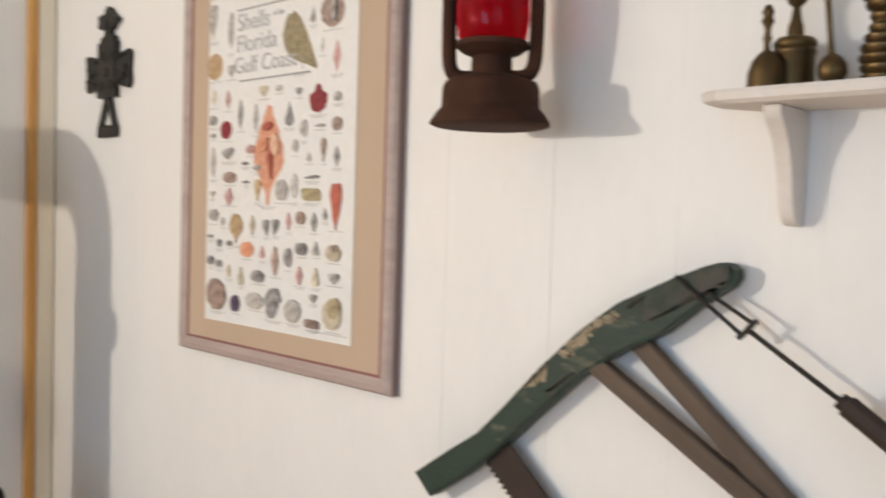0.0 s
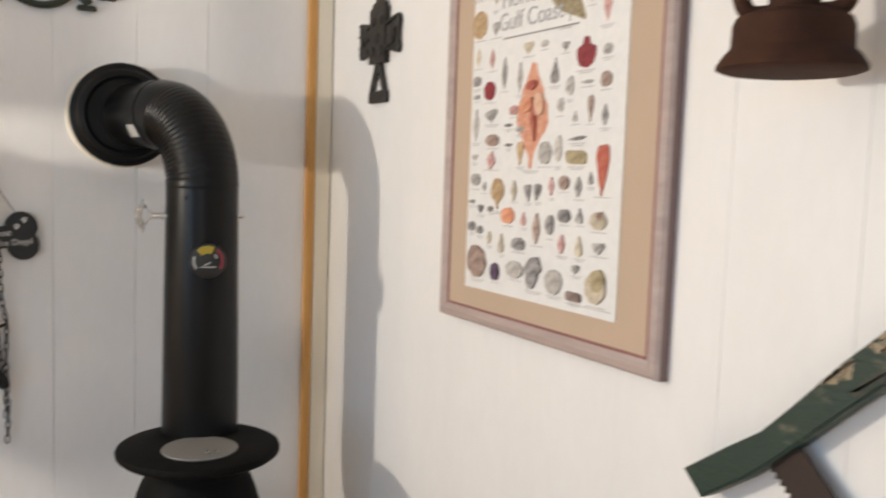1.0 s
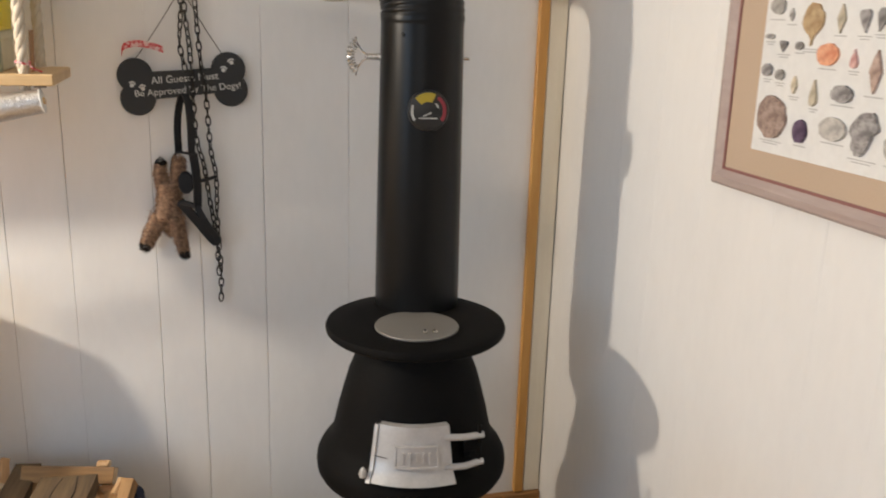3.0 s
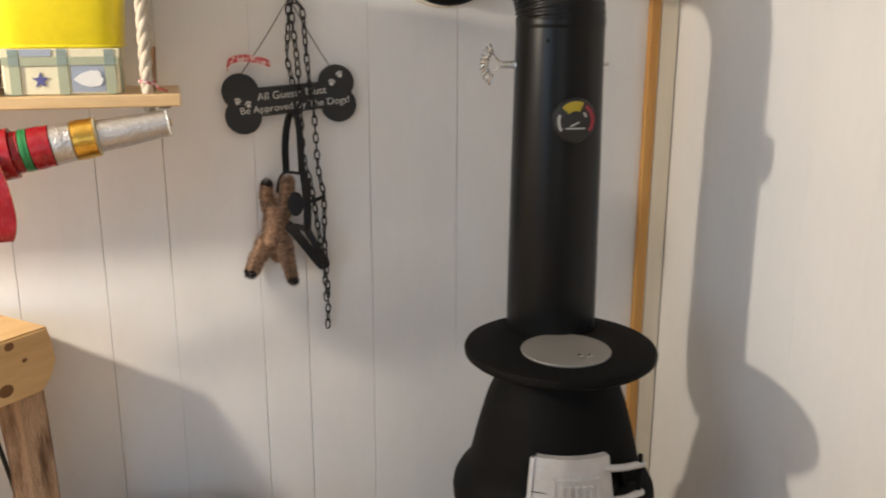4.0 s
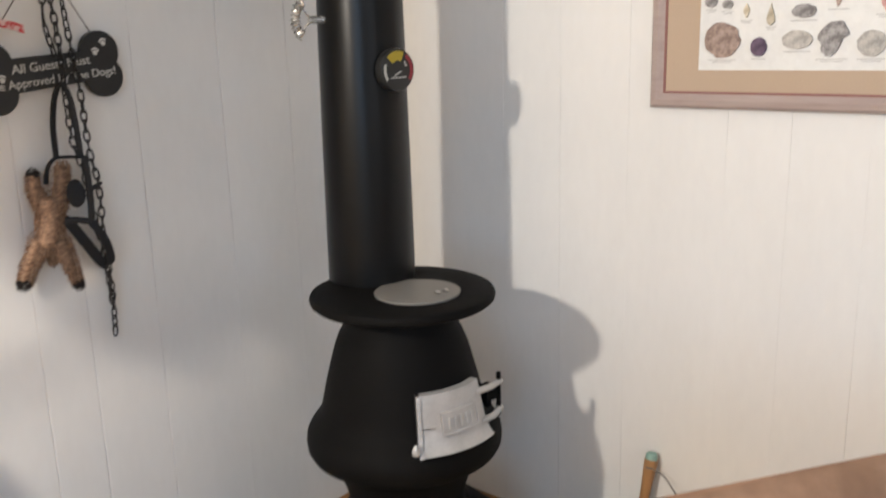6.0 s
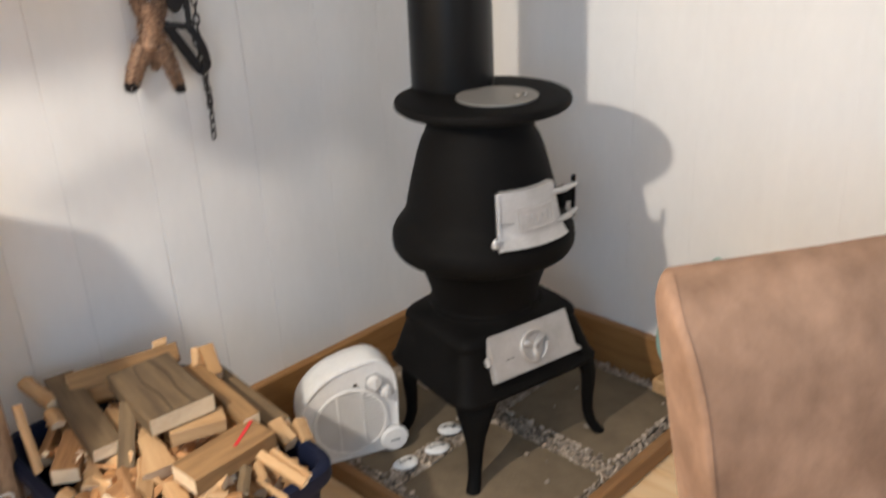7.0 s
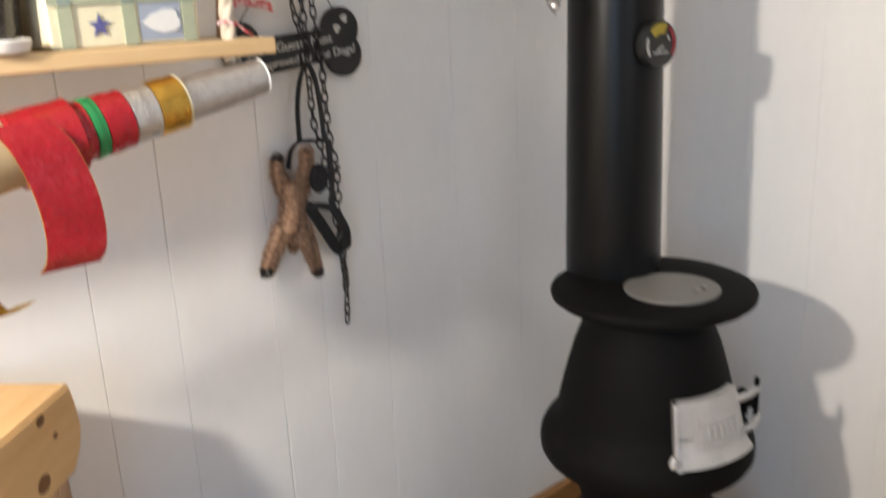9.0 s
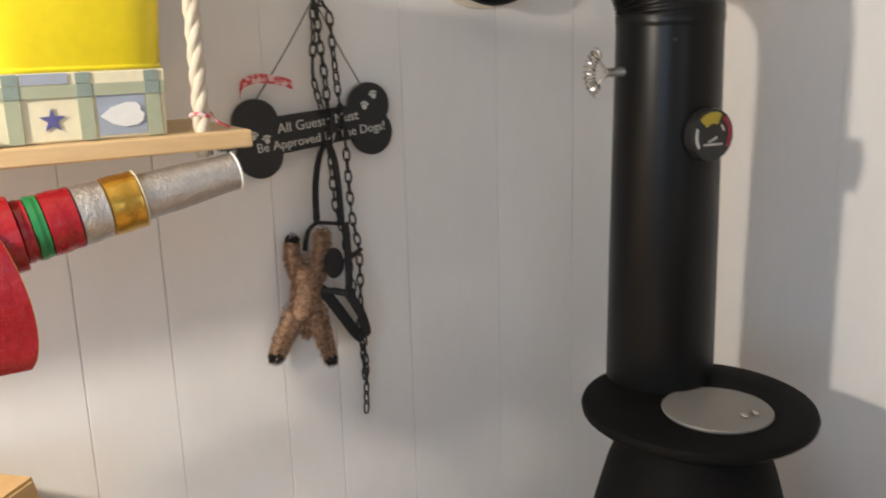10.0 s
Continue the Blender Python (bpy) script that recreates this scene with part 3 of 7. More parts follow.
SLAB = wood("yellow_pine_slab", (0.74, 0.50, 0.24), (0.60, 0.36, 0.14), "x", 0.55)
KNOT = material("dark_knot", (0.20, 0.09, 0.03), 0.6)
BIN = material("navy_bin_plastic", (0.0055, 0.009, 0.028), 0.6, second=(0.008, 0.013, 0.036), scale=5, fine=180, bump=0.15, gloss=0.25)
SPLIT = wood("split_softwood", (0.58, 0.31, 0.128), (0.25, 0.112, 0.042), "x", 0.7, 1.6, random=0.4)
PALE = wood("pale_sawn_wood", (0.68, 0.435, 0.22), (0.44, 0.245, 0.105), "x", 0.7, 1.4, random=0.22)
GREYED = wood("weathered_board", (0.225, 0.150, 0.076), (0.070, 0.044, 0.024), "x", 0.8, 1.3, random=0.15)
CUT_END = material("fresh_cut_end", (0.86, 0.70, 0.48), 0.8, second=(0.74, 0.53, 0.32), scale=60, mix=0.7, fine=300, random=0.2)
WORN = wood("worn_brown_board", (0.42, 0.24, 0.098), (0.16, 0.085, 0.036), "x", 0.75, 1.3, random=0.2)
CRACK = material("dark_crack", (0.02, 0.013, 0.008), 0.9)
RED_PAINT = material("red_paint_mark", (0.62, 0.03, 0.03), 0.6)
TOTE_PL = material("cloudy_tote_plastic", (0.50, 0.54, 0.58), 0.4, second=(0.42, 0.46, 0.50), scale=6)
HEATER = material("heater_white", (0.87, 0.86, 0.84), 0.35, bump=0.02)
HEATER_GREY = material("heater_grey", (0.47, 0.46, 0.45), 0.4)
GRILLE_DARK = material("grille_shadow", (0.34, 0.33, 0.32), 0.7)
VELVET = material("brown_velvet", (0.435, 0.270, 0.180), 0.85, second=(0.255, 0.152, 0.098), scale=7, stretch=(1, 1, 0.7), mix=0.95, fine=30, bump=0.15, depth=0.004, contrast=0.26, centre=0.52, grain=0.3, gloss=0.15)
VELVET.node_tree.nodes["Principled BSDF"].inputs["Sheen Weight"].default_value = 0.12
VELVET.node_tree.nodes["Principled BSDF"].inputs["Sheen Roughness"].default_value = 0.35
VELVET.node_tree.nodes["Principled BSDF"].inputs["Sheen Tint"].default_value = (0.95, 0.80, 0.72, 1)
DARKWOOD = wood("dark_polished_wood", (0.026, 0.014, 0.010), (0.014, 0.008, 0.006), "x", 0.25, coat=0.2)
TEAL = material("teal_enamel", (0.28, 0.44, 0.385), 0.45, second=(0.16, 0.33, 0.29), scale=12)
HANDLE = wood("worn_handle", (0.42, 0.22, 0.09), (0.25, 0.12, 0.05), "z", 0.5)
BRISTLE = material("straw_bristle", (0.66, 0.53, 0.27), 0.9, second=(0.45, 0.32, 0.14), scale=80)
FRAME_WOOD = wood("limewashed_frame", (0.47, 0.385, 0.35), (0.345, 0.26, 0.24), "x", 0.6)
# darker copy of the frame colour: shade painted onto the rails' outer sides
FRAME_SIDE = material("frame_side_painted_shade", (0.23, 0.155, 0.145), 0.6)
FRAME_RED = material("reddish_frame_edge", (0.26, 0.11, 0.10), 0.6)
MAT_BOARD = material("tan_mat_board", (0.50, 0.385, 0.285), 0.85, second=(0.46, 0.35, 0.255), scale=4, fine=400)
PAPER = material("poster_paper", (0.75, 0.745, 0.73), 0.45, second=(0.72, 0.715, 0.70), bump=0)
IRONWORK = material("blackened_iron", (0.028, 0.025, 0.023), 0.5, 0.5, second=(0.06, 0.05, 0.04), scale=50, fine=200, bump=0.6, depth=0.003)
RUST = material("rusty_tin", (0.066, 0.028, 0.016), 0.8, 0.0, gloss=0.15, second=(0.036, 0.016, 0.010), scale=18, mix=0.9, fine=160, bump=0.4)
SHELF_WHITE = material("chalky_white_shelf", (0.72, 0.67, 0.62), 0.6, second=(0.62, 0.57, 0.53), scale=9)
BRASS = material("tarnished_brass", (0.135, 0.085, 0.032), 0.42, 0.8, second=(0.06, 0.04, 0.02), scale=24, mix=0.9, fine=120, bump=0.2)
SAW_GREEN = material("worn_green_paint", (0.0135, 0.034, 0.023), 0.6, second=(0.13, 0.125, 0.085), scale=13, stretch=(0.8, 1.6, 1.6), mix=0.9, fine=90, bump=0.6, contrast=0.10, centre=0.61, grain=0.35)
SAW_BARE = material("bare_tan_wood", (0.33, 0.26, 0.17), 0.75, second=(0.035, 0.055, 0.038), scale=42, stretch=(0.7, 1, 1.6), mix=0.95, contrast=0.12, centre=0.55, bump=0.4, grain=0.3)
SAW_TIP = material("grimy_brown_wood", (0.060, 0.054, 0.042), 0.7, second=(0.018, 0.032, 0.023), scale=34, mix=1.0, contrast=0.2, grain=0.3)
SAW_WOOD = wood("old_grey_wood", (0.14, 0.098, 0.07), (0.06, 0.041, 0.028), "x", 0.75)
BLADE = material("rusted_blade", (0.045, 0.030, 0.024), 0.7, 0.3, second=(0.03, 0.02, 0.017), scale=20)
RED_GLASS = bpy.data.materials.new("ruby_glass")
RED_GLASS.use_nodes = True
_nt = RED_GLASS.node_tree
_b = _nt.nodes["Principled BSDF"]
_b.inputs["Base Color"].default_value = (0.17, 0.0012, 0.010, 1)
_b.inputs["Roughness"].default_value = 0.05
_t = _nt.nodes.new("ShaderNodeBsdfTransparent")
_t.inputs["Color"].default_value = (0.90, 0.17, 0.25, 1)
_m = _nt.nodes.new("ShaderNodeMixShader")
_m.inputs[0].default_value = 0.72
_nt.links.new(_b.outputs[0], _m.inputs[1])
_nt.links.new(_t.outputs[0], _m.inputs[2])
_nt.links.new(_m.outputs[0], _nt.nodes["Material Output"].inputs["Surface"])


def text_bm(words, size, depth=0.0004):
    """The words as a mesh in x, z that faces -y, centred."""
    c = bpy.data.curves.new("words", "FONT")
    c.body, c.size, c.extrude, c.align_x, c.align_y = words, size, depth, "CENTER", "CENTER"
    ob = new("words", c)
    bpy.context.view_layer.update()
    me = bpy.data.meshes.new_from_object(ob.evaluated_get(bpy.context.evaluated_depsgraph_get()))
    bm = bmesh.new()
    bm.from_mesh(me)
    bpy.data.objects.remove(ob)
    bpy.data.curves.remove(c)
    bpy.data.meshes.remove(me)
    bmesh.ops.transform(bm, matrix=pose(0, 0, 0, 90, 0, 0), verts=bm.verts)
    return bm


def put_link(bm, m, length, width, wire):
    """One oval chain link."""
    n, k = 14, 5
    pts = []
    for i in range(n):
        t = 2 * math.pi * i / n
        pts.append(Vector((width / 2 * math.copysign(abs(math.cos(t)) ** 0.8, math.cos(t)), 0, length / 2 * math.sin(t))))
    made = []
    for i, p in enumerate(pts):
        d = (pts[(i + 1) % n] - pts[i - 1]).normalized()
        s = Vector((0, 1, 0))
        u = d.cross(s)
        made.append([bm.verts.new(m @ (p + (u * math.cos(2 * math.pi * j / k) + s * math.sin(2 * math.pi * j / k)) * wire)) for j in range(k)])
    for i in range(n):
        for j in range(k):
            bm.faces.new((made[i][j], made[(i + 1) % n][j], made[(i + 1) % n][(j + 1) % k], made[i][(j + 1) % k]))


def chain_bm(pts, pitch=0.0168, length=0.0220, width=0.0096, wire=0.0016):
    line = smooth_line(pts, 12)
    bm = bmesh.new()
    travelled, n, nxt = 0.0, 0, 0.0
    for a, b in zip(line, line[1:]):
        seg = (b - a).length
        while nxt <= travelled + seg:
            p = a + (b - a) * ((nxt - travelled) / max(seg, 1e-6))
            d = (b - a).normalized()
            q = d.to_track_quat("Z", "Y").to_matrix().to_4x4()
            put_link(bm, Matrix.Translation(p) @ q @ pose(0, 0, 0, 0, 0, 35 if n % 2 else -50), length, width, wire)
            n += 1
            nxt += pitch
        travelled += seg
    return bm


# ---- things on the north wall ----
def wall_hook():
    h = thing("wall_nail", on_north(-0.838, 1.40), "dark bent nail in the white wall", "nail")
    part("nail", tube([(0, 0.005, 0), (0, -0.03, 0.004), (0, -0.036, 0.012)], 0.0025, 8), CHAIN, h)


def bone_sign():
    s = thing("dog_bone_sign", pose(-0.842, -0.012, 1.206, 0, -5.2, 0), "black bone-shaped wooden sign with white lettering, hung on a cord", "sign")
    out = []
    for cx, cz, a0, a1 in ((0.092, 0.021, -36, 173), (-0.092, 0.023, 7, 220), (-0.092, -0.023, 140, 353), (0.092, -0.021, 187, 396)):
        r = 0.0345
        out += [(cx + r * math.cos(radians(a0 + (a1 - a0) * k / 18)), cz + r * math.sin(radians(a0 + (a1 - a0) * k / 18))) for k in range(19)]
    part("board", prism(out, -0.006, 0.006, 0.0012), SIGN, s, "black bone-shaped board")
    part("lettering", text_bm("All Guests Must", 0.0205), INK, s, "white words All Guests Must", at=pose(0.004, -0.0068, 0.0095))
    part("lettering", text_bm("Be Approved By The Dogs!", 0.0190), INK, s, "white words Be Approved By The Dogs!", at=pose(0.008, -0.0068, -0.0135))
    for x, z, a in ((-0.100, 0.004, 20), (-0.080, -0.004, -10), (0.082, 0.020, 15), (0.100, 0.034, -15)):
        b = bmesh.new()
        for dx, dz, r in ((0, 0, 0.0042), (-0.005, 0.0045, 0.0019), (-0.0018, 0.0068, 0.0019), (0.0018, 0.0068, 0.0019), (0.005, 0.0045, 0.0019)):
            bmesh.ops.create_cone(b, cap_ends=True, segments=10, radius1=r, radius2=r, depth=0.0008, matrix=Matrix.Translation((dx, 0, dz)) @ pose(0, 0, 0, 90, 0, 0))
        part("paw_print", b, INK, s, "small white paw print", at=pose(x, -0.0068, z, 0, a, 0))
    inv = s.matrix_world.inverted()
    for a, b in (((-0.935, -0.014, 1.250), (-0.839, -0.024, 1.392)), ((-0.757, -0.014, 1.255), (-0.838, -0.024, 1.392))):
        mid = tuple((p + q) / 2 for p, q in zip(a, b))
        part("hanging_cord", tube([inv @ Vector(p) for p in smooth_line([a, (mid[0], mid[1], mid[2] - 0.004), b], 6)], 0.0011, 5), CORD, s, "thin grey hanging cord")


def checked_tag():
    b = bmesh.new()
    line = smooth_line([(-0.958, -0.02, 1.262), (-0.952, -0.02, 1.277), (-0.928, -0.02, 1.283), (-0.900, -0.021, 1.279), (-0.878, -0.021, 1.272)], 5)
    put_rings(b, [[p + Vector((0, 0, -0.006)), p + Vector((0, -0.001, -0.006)), p + Vector((0, -0.001, 0.007)), p + Vector((0, 0, 0.007))] for p in line])
    bmesh.ops.recalc_face_normals(b, faces=b.faces)
    solid("ribbon_tag", b, GINGHAM, Matrix(), "short red and white checked ribbon tied to the cord", "ribbon")


def chains():
    solid("dog_chain", chain_bm([(-0.832, -0.024, 1.390), (-0.815, -0.022, 1.372), (-0.811, -0.022, 1.317), (-0.807, -0.024, 1.252), (-0.799, -0.022, 1.18), (-0.794, -0.02, 1.073), (-0.785, -0.02, 1.014),
                                 (-0.786, -0.02, 0.931), (-0.785, -0.02, 0.871), (-0.782, -0.018, 0.809), (-0.784, -0.016, 0.742)]), CHAIN, Matrix(),
          "long dark steel dog chain hanging from the nail", "chain", "chains on the nail", smooth=True)
    solid("dog_chain", chain_bm([(-0.840, -0.026, 1.388), (-0.842, -0.024, 1.338), (-0.846, -0.024, 1.285), (-0.838, -0.028, 1.236)]), CHAIN, Matrix(),
          "dark steel dog chain doubled behind the sign", "chain", "chains on the nail", smooth=True)
    solid("dog_chain", chain_bm([(-0.836, -0.026, 1.390), (-0.833, -0.024, 1.338), (-0.828, -0.024, 1.285), (-0.826, -0.024, 1.236), (-0.822, -0.02, 1.10), (-0.809, -0.02, 1.038), (-0.799, -0.02, 0.956), (-0.789, -0.02, 0.885), (-0.786, -0.022, 0.80)]),
          CHAIN, Matrix(), "dark steel dog chain hanging behind the leash", "chain", "chains on the nail", smooth=True)


def leash():
    l = thing("dog_leash", on_north(-0.838, 1.2), "black webbing dog leash with a padded handle", "leash")
    inv = Vector((0.838, 0, -1.2))

    def ribbon(name, pts, w, t, label="", across=(1, 0, 0)):
        b = bmesh.new()
        line = smooth_line([Vector(p) + inv for p in pts], 5)
        rings = []
        for i, p in enumerate(line):
            d = (line[min(i + 1, len(line) - 1)] - line[max(i - 1, 0)]).normalized()
            e = Vector(across)
            u = (e - d * e.dot(d)).normalized()
            n = d.cross(u) * (t / 2)
            u = u * (w / 2)
            rings.append([p - u - n, p + u - n, p + u + n, p - u + n])
        put_rings(b, rings)
        bmesh.ops.recalc_face_normals(b, faces=b.faces)
        part(name, b, STRAP, l, label)
    turned = (0.77, 0.64, 0)
    ribbon("strap", [(-0.858, -0.031, 1.066), (-0.858, -0.034, 1.12), (-0.852, -0.040, 1.165), (-0.842, -0.046, 1.186), (-0.834, -0.053, 1.165), (-0.832, -0.059, 1.12), (-0.832, -0.063, 1.066)], 0.0165, 0.003, "black webbing loop", turned)
    ribbon("strap", [(-0.829, -0.068, 1.068), (-0.824, -0.062, 1.01), (-0.825, -0.059, 0.955)], 0.0190, 0.004, "", turned)
    part("ring", tube(smooth_line([Vector(p) + inv for p in ((-0.828, -0.070, 1.067), (-0.846, -0.050, 1.068), (-0.861, -0.032, 1.066), (-0.870, -0.020, 1.050), (-0.874, -0.016, 1.024))], 5), lambda t: 0.0028 + 0.0030 * max(0.0, t - 0.45), 7), STRAP, l, "black half ring", True)
    ribbon("handle_loop", [(-0.860, -0.040, 0.964), (-0.846, -0.036, 0.946), (-0.822, -0.028, 0.912), (-0.800, -0.020, 0.880), (-0.789, -0.018, 0.868)], 0.017, 0.011, "padded black handle")
    ribbon("handle_loop", [(-0.790, -0.018, 0.868), (-0.786, -0.034, 0.880), (-0.806, -0.064, 0.916), (-0.818, -0.066, 0.940), (-0.826, -0.060, 0.957)], 0.013, 0.007)
    part("bridge", tube([Vector(p) + inv for p in ((-0.862, -0.040, 0.963), (-0.844, -0.050, 0.962), (-0.825, -0.060, 0.957))], 0.0055, 8), STRAP, l, "black sewn bridge", True)
    part("snap_hook", tube([Vector(p) + inv for p in ((-0.826, -0.058, 1.010), (-0.808, -0.040, 1.009), (-0.784, -0.026, 1.014))], lambda t: 0.0040 + 0.0025 * math.sin(6 * t), 8), STRAP, l, "black snap hook", True)
    part("reel", lathe([(0.001, -0.009), (0.013, -0.008), (0.016, 0), (0.013, 0.008), (0.001, 0.009)], 20), STRAP, l, "round black swivel", True, at=Matrix.Translation(Vector((-0.846, -0.058, 1.008)) + inv) @ pose(0, 0, 0, 90, 0, 0) @ Matrix.Diagonal((1, 1.5, 1, 1)))


def plush_toy():
    r = random.Random(3)
    b = bmesh.new()
    limbs = [([(-0.879, -0.034, 1.004), (-0.881, -0.032, 0.978), (-0.884, -0.030, 0.952), (-0.887, -0.028, 0.924)], 0.024, 0.027), ([(-0.890, -0.026, 0.992), (-0.897, -0.020, 1.022), (-0.895, -0.018, 1.046)], 0.015, 0.009),
             ([(-0.868, -0.038, 0.994), (-0.860, -0.044, 1.028), (-0.858, -0.046, 1.056)], 0.016, 0.011), ([(-0.902, -0.026, 0.934), (-0.921, -0.022, 0.898), (-0.934, -0.020, 0.870)], 0.020, 0.011),
             ([(-0.871, -0.034, 0.930), (-0.862, -0.042, 0.888), (-0.855, -0.046, 0.854)], 0.018, 0.008), ([(-0.882, -0.024, 0.912), (-0.882, -0.022, 0.896)], 0.010, 0.005)]
    spine = []
    for pts, r0, r1 in limbs:
        line = smooth_line(pts, 7)
        put_tube(b, line, lambda t, r0=r0, r1=r1: (r0 + (r1 - r0) * t) * (1 - 3.5 * max(0, t - 0.9)), 12, 0.6)
        for i, p in enumerate(line):
            spine.append((p, r0 + (r1 - r0) * i / (len(line) - 1)))
    for v in b.verts:
        v.co += Vector((r.gauss(0, 0.0012), r.gauss(0, 0.0012), r.gauss(0, 0.0012)))
    for p, rad in spine:
        for _ in range(170):
            d = Vector((r.gauss(0, 1), -abs(r.gauss(0, 0.7)), r.gauss(0, 1))).normalized()
            q = p + Vector((d.x, d.y * 0.6, d.z)) * rad * 0.96
            tip = q + d * 0.0035 + Vector((r.gauss(0, 0.0022), 0, -0.0045 + r.gauss(0, 0.002)))
            s = d.orthogonal().normalized() * 0.0009
            b.faces.new([b.verts.new(c) for c in (q - s, q + s, tip)])
    ends = [Vector((-0.895, -0.018, 1.050)), Vector((-0.937, -0.020, 0.864)), Vector((-0.853, -0.047, 0.848))]
    for f in b.faces:
        c = f.calc_center_median()
        f.material_index = 1 if min((c - e).length for e in ends) < 0.0135 else 0
        f.smooth = True
    solid("plush_dog_toy", b, [FUR, FUR_DARK], Matrix(), "flat tan plush dog toy with dark paws", "dog toy")


def iron_wreath():
    w = thing("iron_ornament", on_north(-0.711, 1.826), "dark green iron ring ornament with shamrock sprigs", "wall ornament")
    part("ring", tube([(0.088 * math.cos(t), -0.009, 0.088 * math.sin(t)) for t in [2 * math.pi * k / 48 for k in range(49)]], 0.0085, 10), VERDIGRIS, w, "thick dark green ring", True)
    for s in (-1, 1):
        for ax, az, bx, bz in ((0.066, -0.060, 0.099, -0.079), (0.082, -0.030, 0.143, -0.050), (0.088, 0.012, 0.136, 0.012)):
            sp = part("sprig", tube(smooth_line([(s * ax, -0.009, az), (s * (ax + bx) / 2, -0.009, (az + bz) / 2 + 0.008), (s * bx, -0.009, bz)], 5), 0.005, 8), VERDIGRIS, w, "", True)
            for a in (90, 210, 330):
                part("leaf", prism([(0.0125 * (0.75 + 0.25 * math.cos(2 * t)) * math.cos(t), 0.0125 * (0.75 + 0.25 * math.cos(2 * t)) * math.sin(t)) for t in [2 * math.pi * k / 14 for k in range(14)]], -0.003, 0.003, 0.001),
                     VERDIGRIS, sp, at=pose(s * bx + 0.0115 * math.cos(radians(a)), -0.009, bz + 0.0115 * math.sin(radians(a))))


VERDIGRIS = material("dark_green_iron", (0.030, 0.036, 0.024), 0.55, 0.3, second=(0.05, 0.058, 0.038), scale=30, fine=200, bump=0.4)
iron_wreath()
wall_hook()
bone_sign()
checked_tag()
chains()
leash()
plush_toy()


# ---- rope-hung shelf and what is on it ----
SH_X, SH_Y0, SH_Y1, SH_Z = -1.046, -0.304, -0.085, 1.240


def hanging_shelf():
    s = thing("hanging_shelf", pose(SH_X, SH_Y0, SH_Z), "pine board shelf hung on thick cotton rope", "shelf")
    left, depth = -0.92, SH_Y1 - SH_Y0
    part("board", box(left, 0, 0, depth, -0.019, 0, 0.002), SHELF_PINE, s, "pale pine lower board")
    part("board", box(left, 0, 0, depth, 0.287, 0.306, 0.002), SHELF_PINE, s, "pale pine upper board")
    for x in (-0.048, left + 0.05):
        for y in (0.022, depth - 0.02):
            b = bmesh.new()
            for k in range(3):
                pts = []
                for i in range(150):
                    z = -0.026 + 0.95 * i / 119
                    a = z / 0.0085 * 0.75 + 2 * math.pi * k / 3
                    pts.append((x + 0.0042 * math.cos(a), y + 0.0042 * math.sin(a), z))
                put_tube(b, pts, 0.0056, 6)
            part("rope", b, ROPE, s, "thick twisted cotton rope", True)
    b = bmesh.new()
    pts = [(-0.048 + 0.011 * math.cos(a), 0.022 + 0.011 * math.sin(a), 0.018 + 0.002 * math.sin(2 * a)) for a in [2 * math.pi * k / 16 for k in range(17)]]
    put_tube(b, pts, 0.0022, 6)
    put_tube(b, [(-0.040, 0.018, 0.018), (-0.03, 0.015, 0.008), (-0.018, 0.02, 0.003)], 0.0016, 5)
    part("twine_tie", b, GINGHAM, s, "pink and white twine tied round the rope", True)
    part("dowel", tube([(-0.040, 0.06, 0.001), (-0.036, 0.055, 0.07)], 0.004, 8), HANDLE, s, "thin brown stick", True)


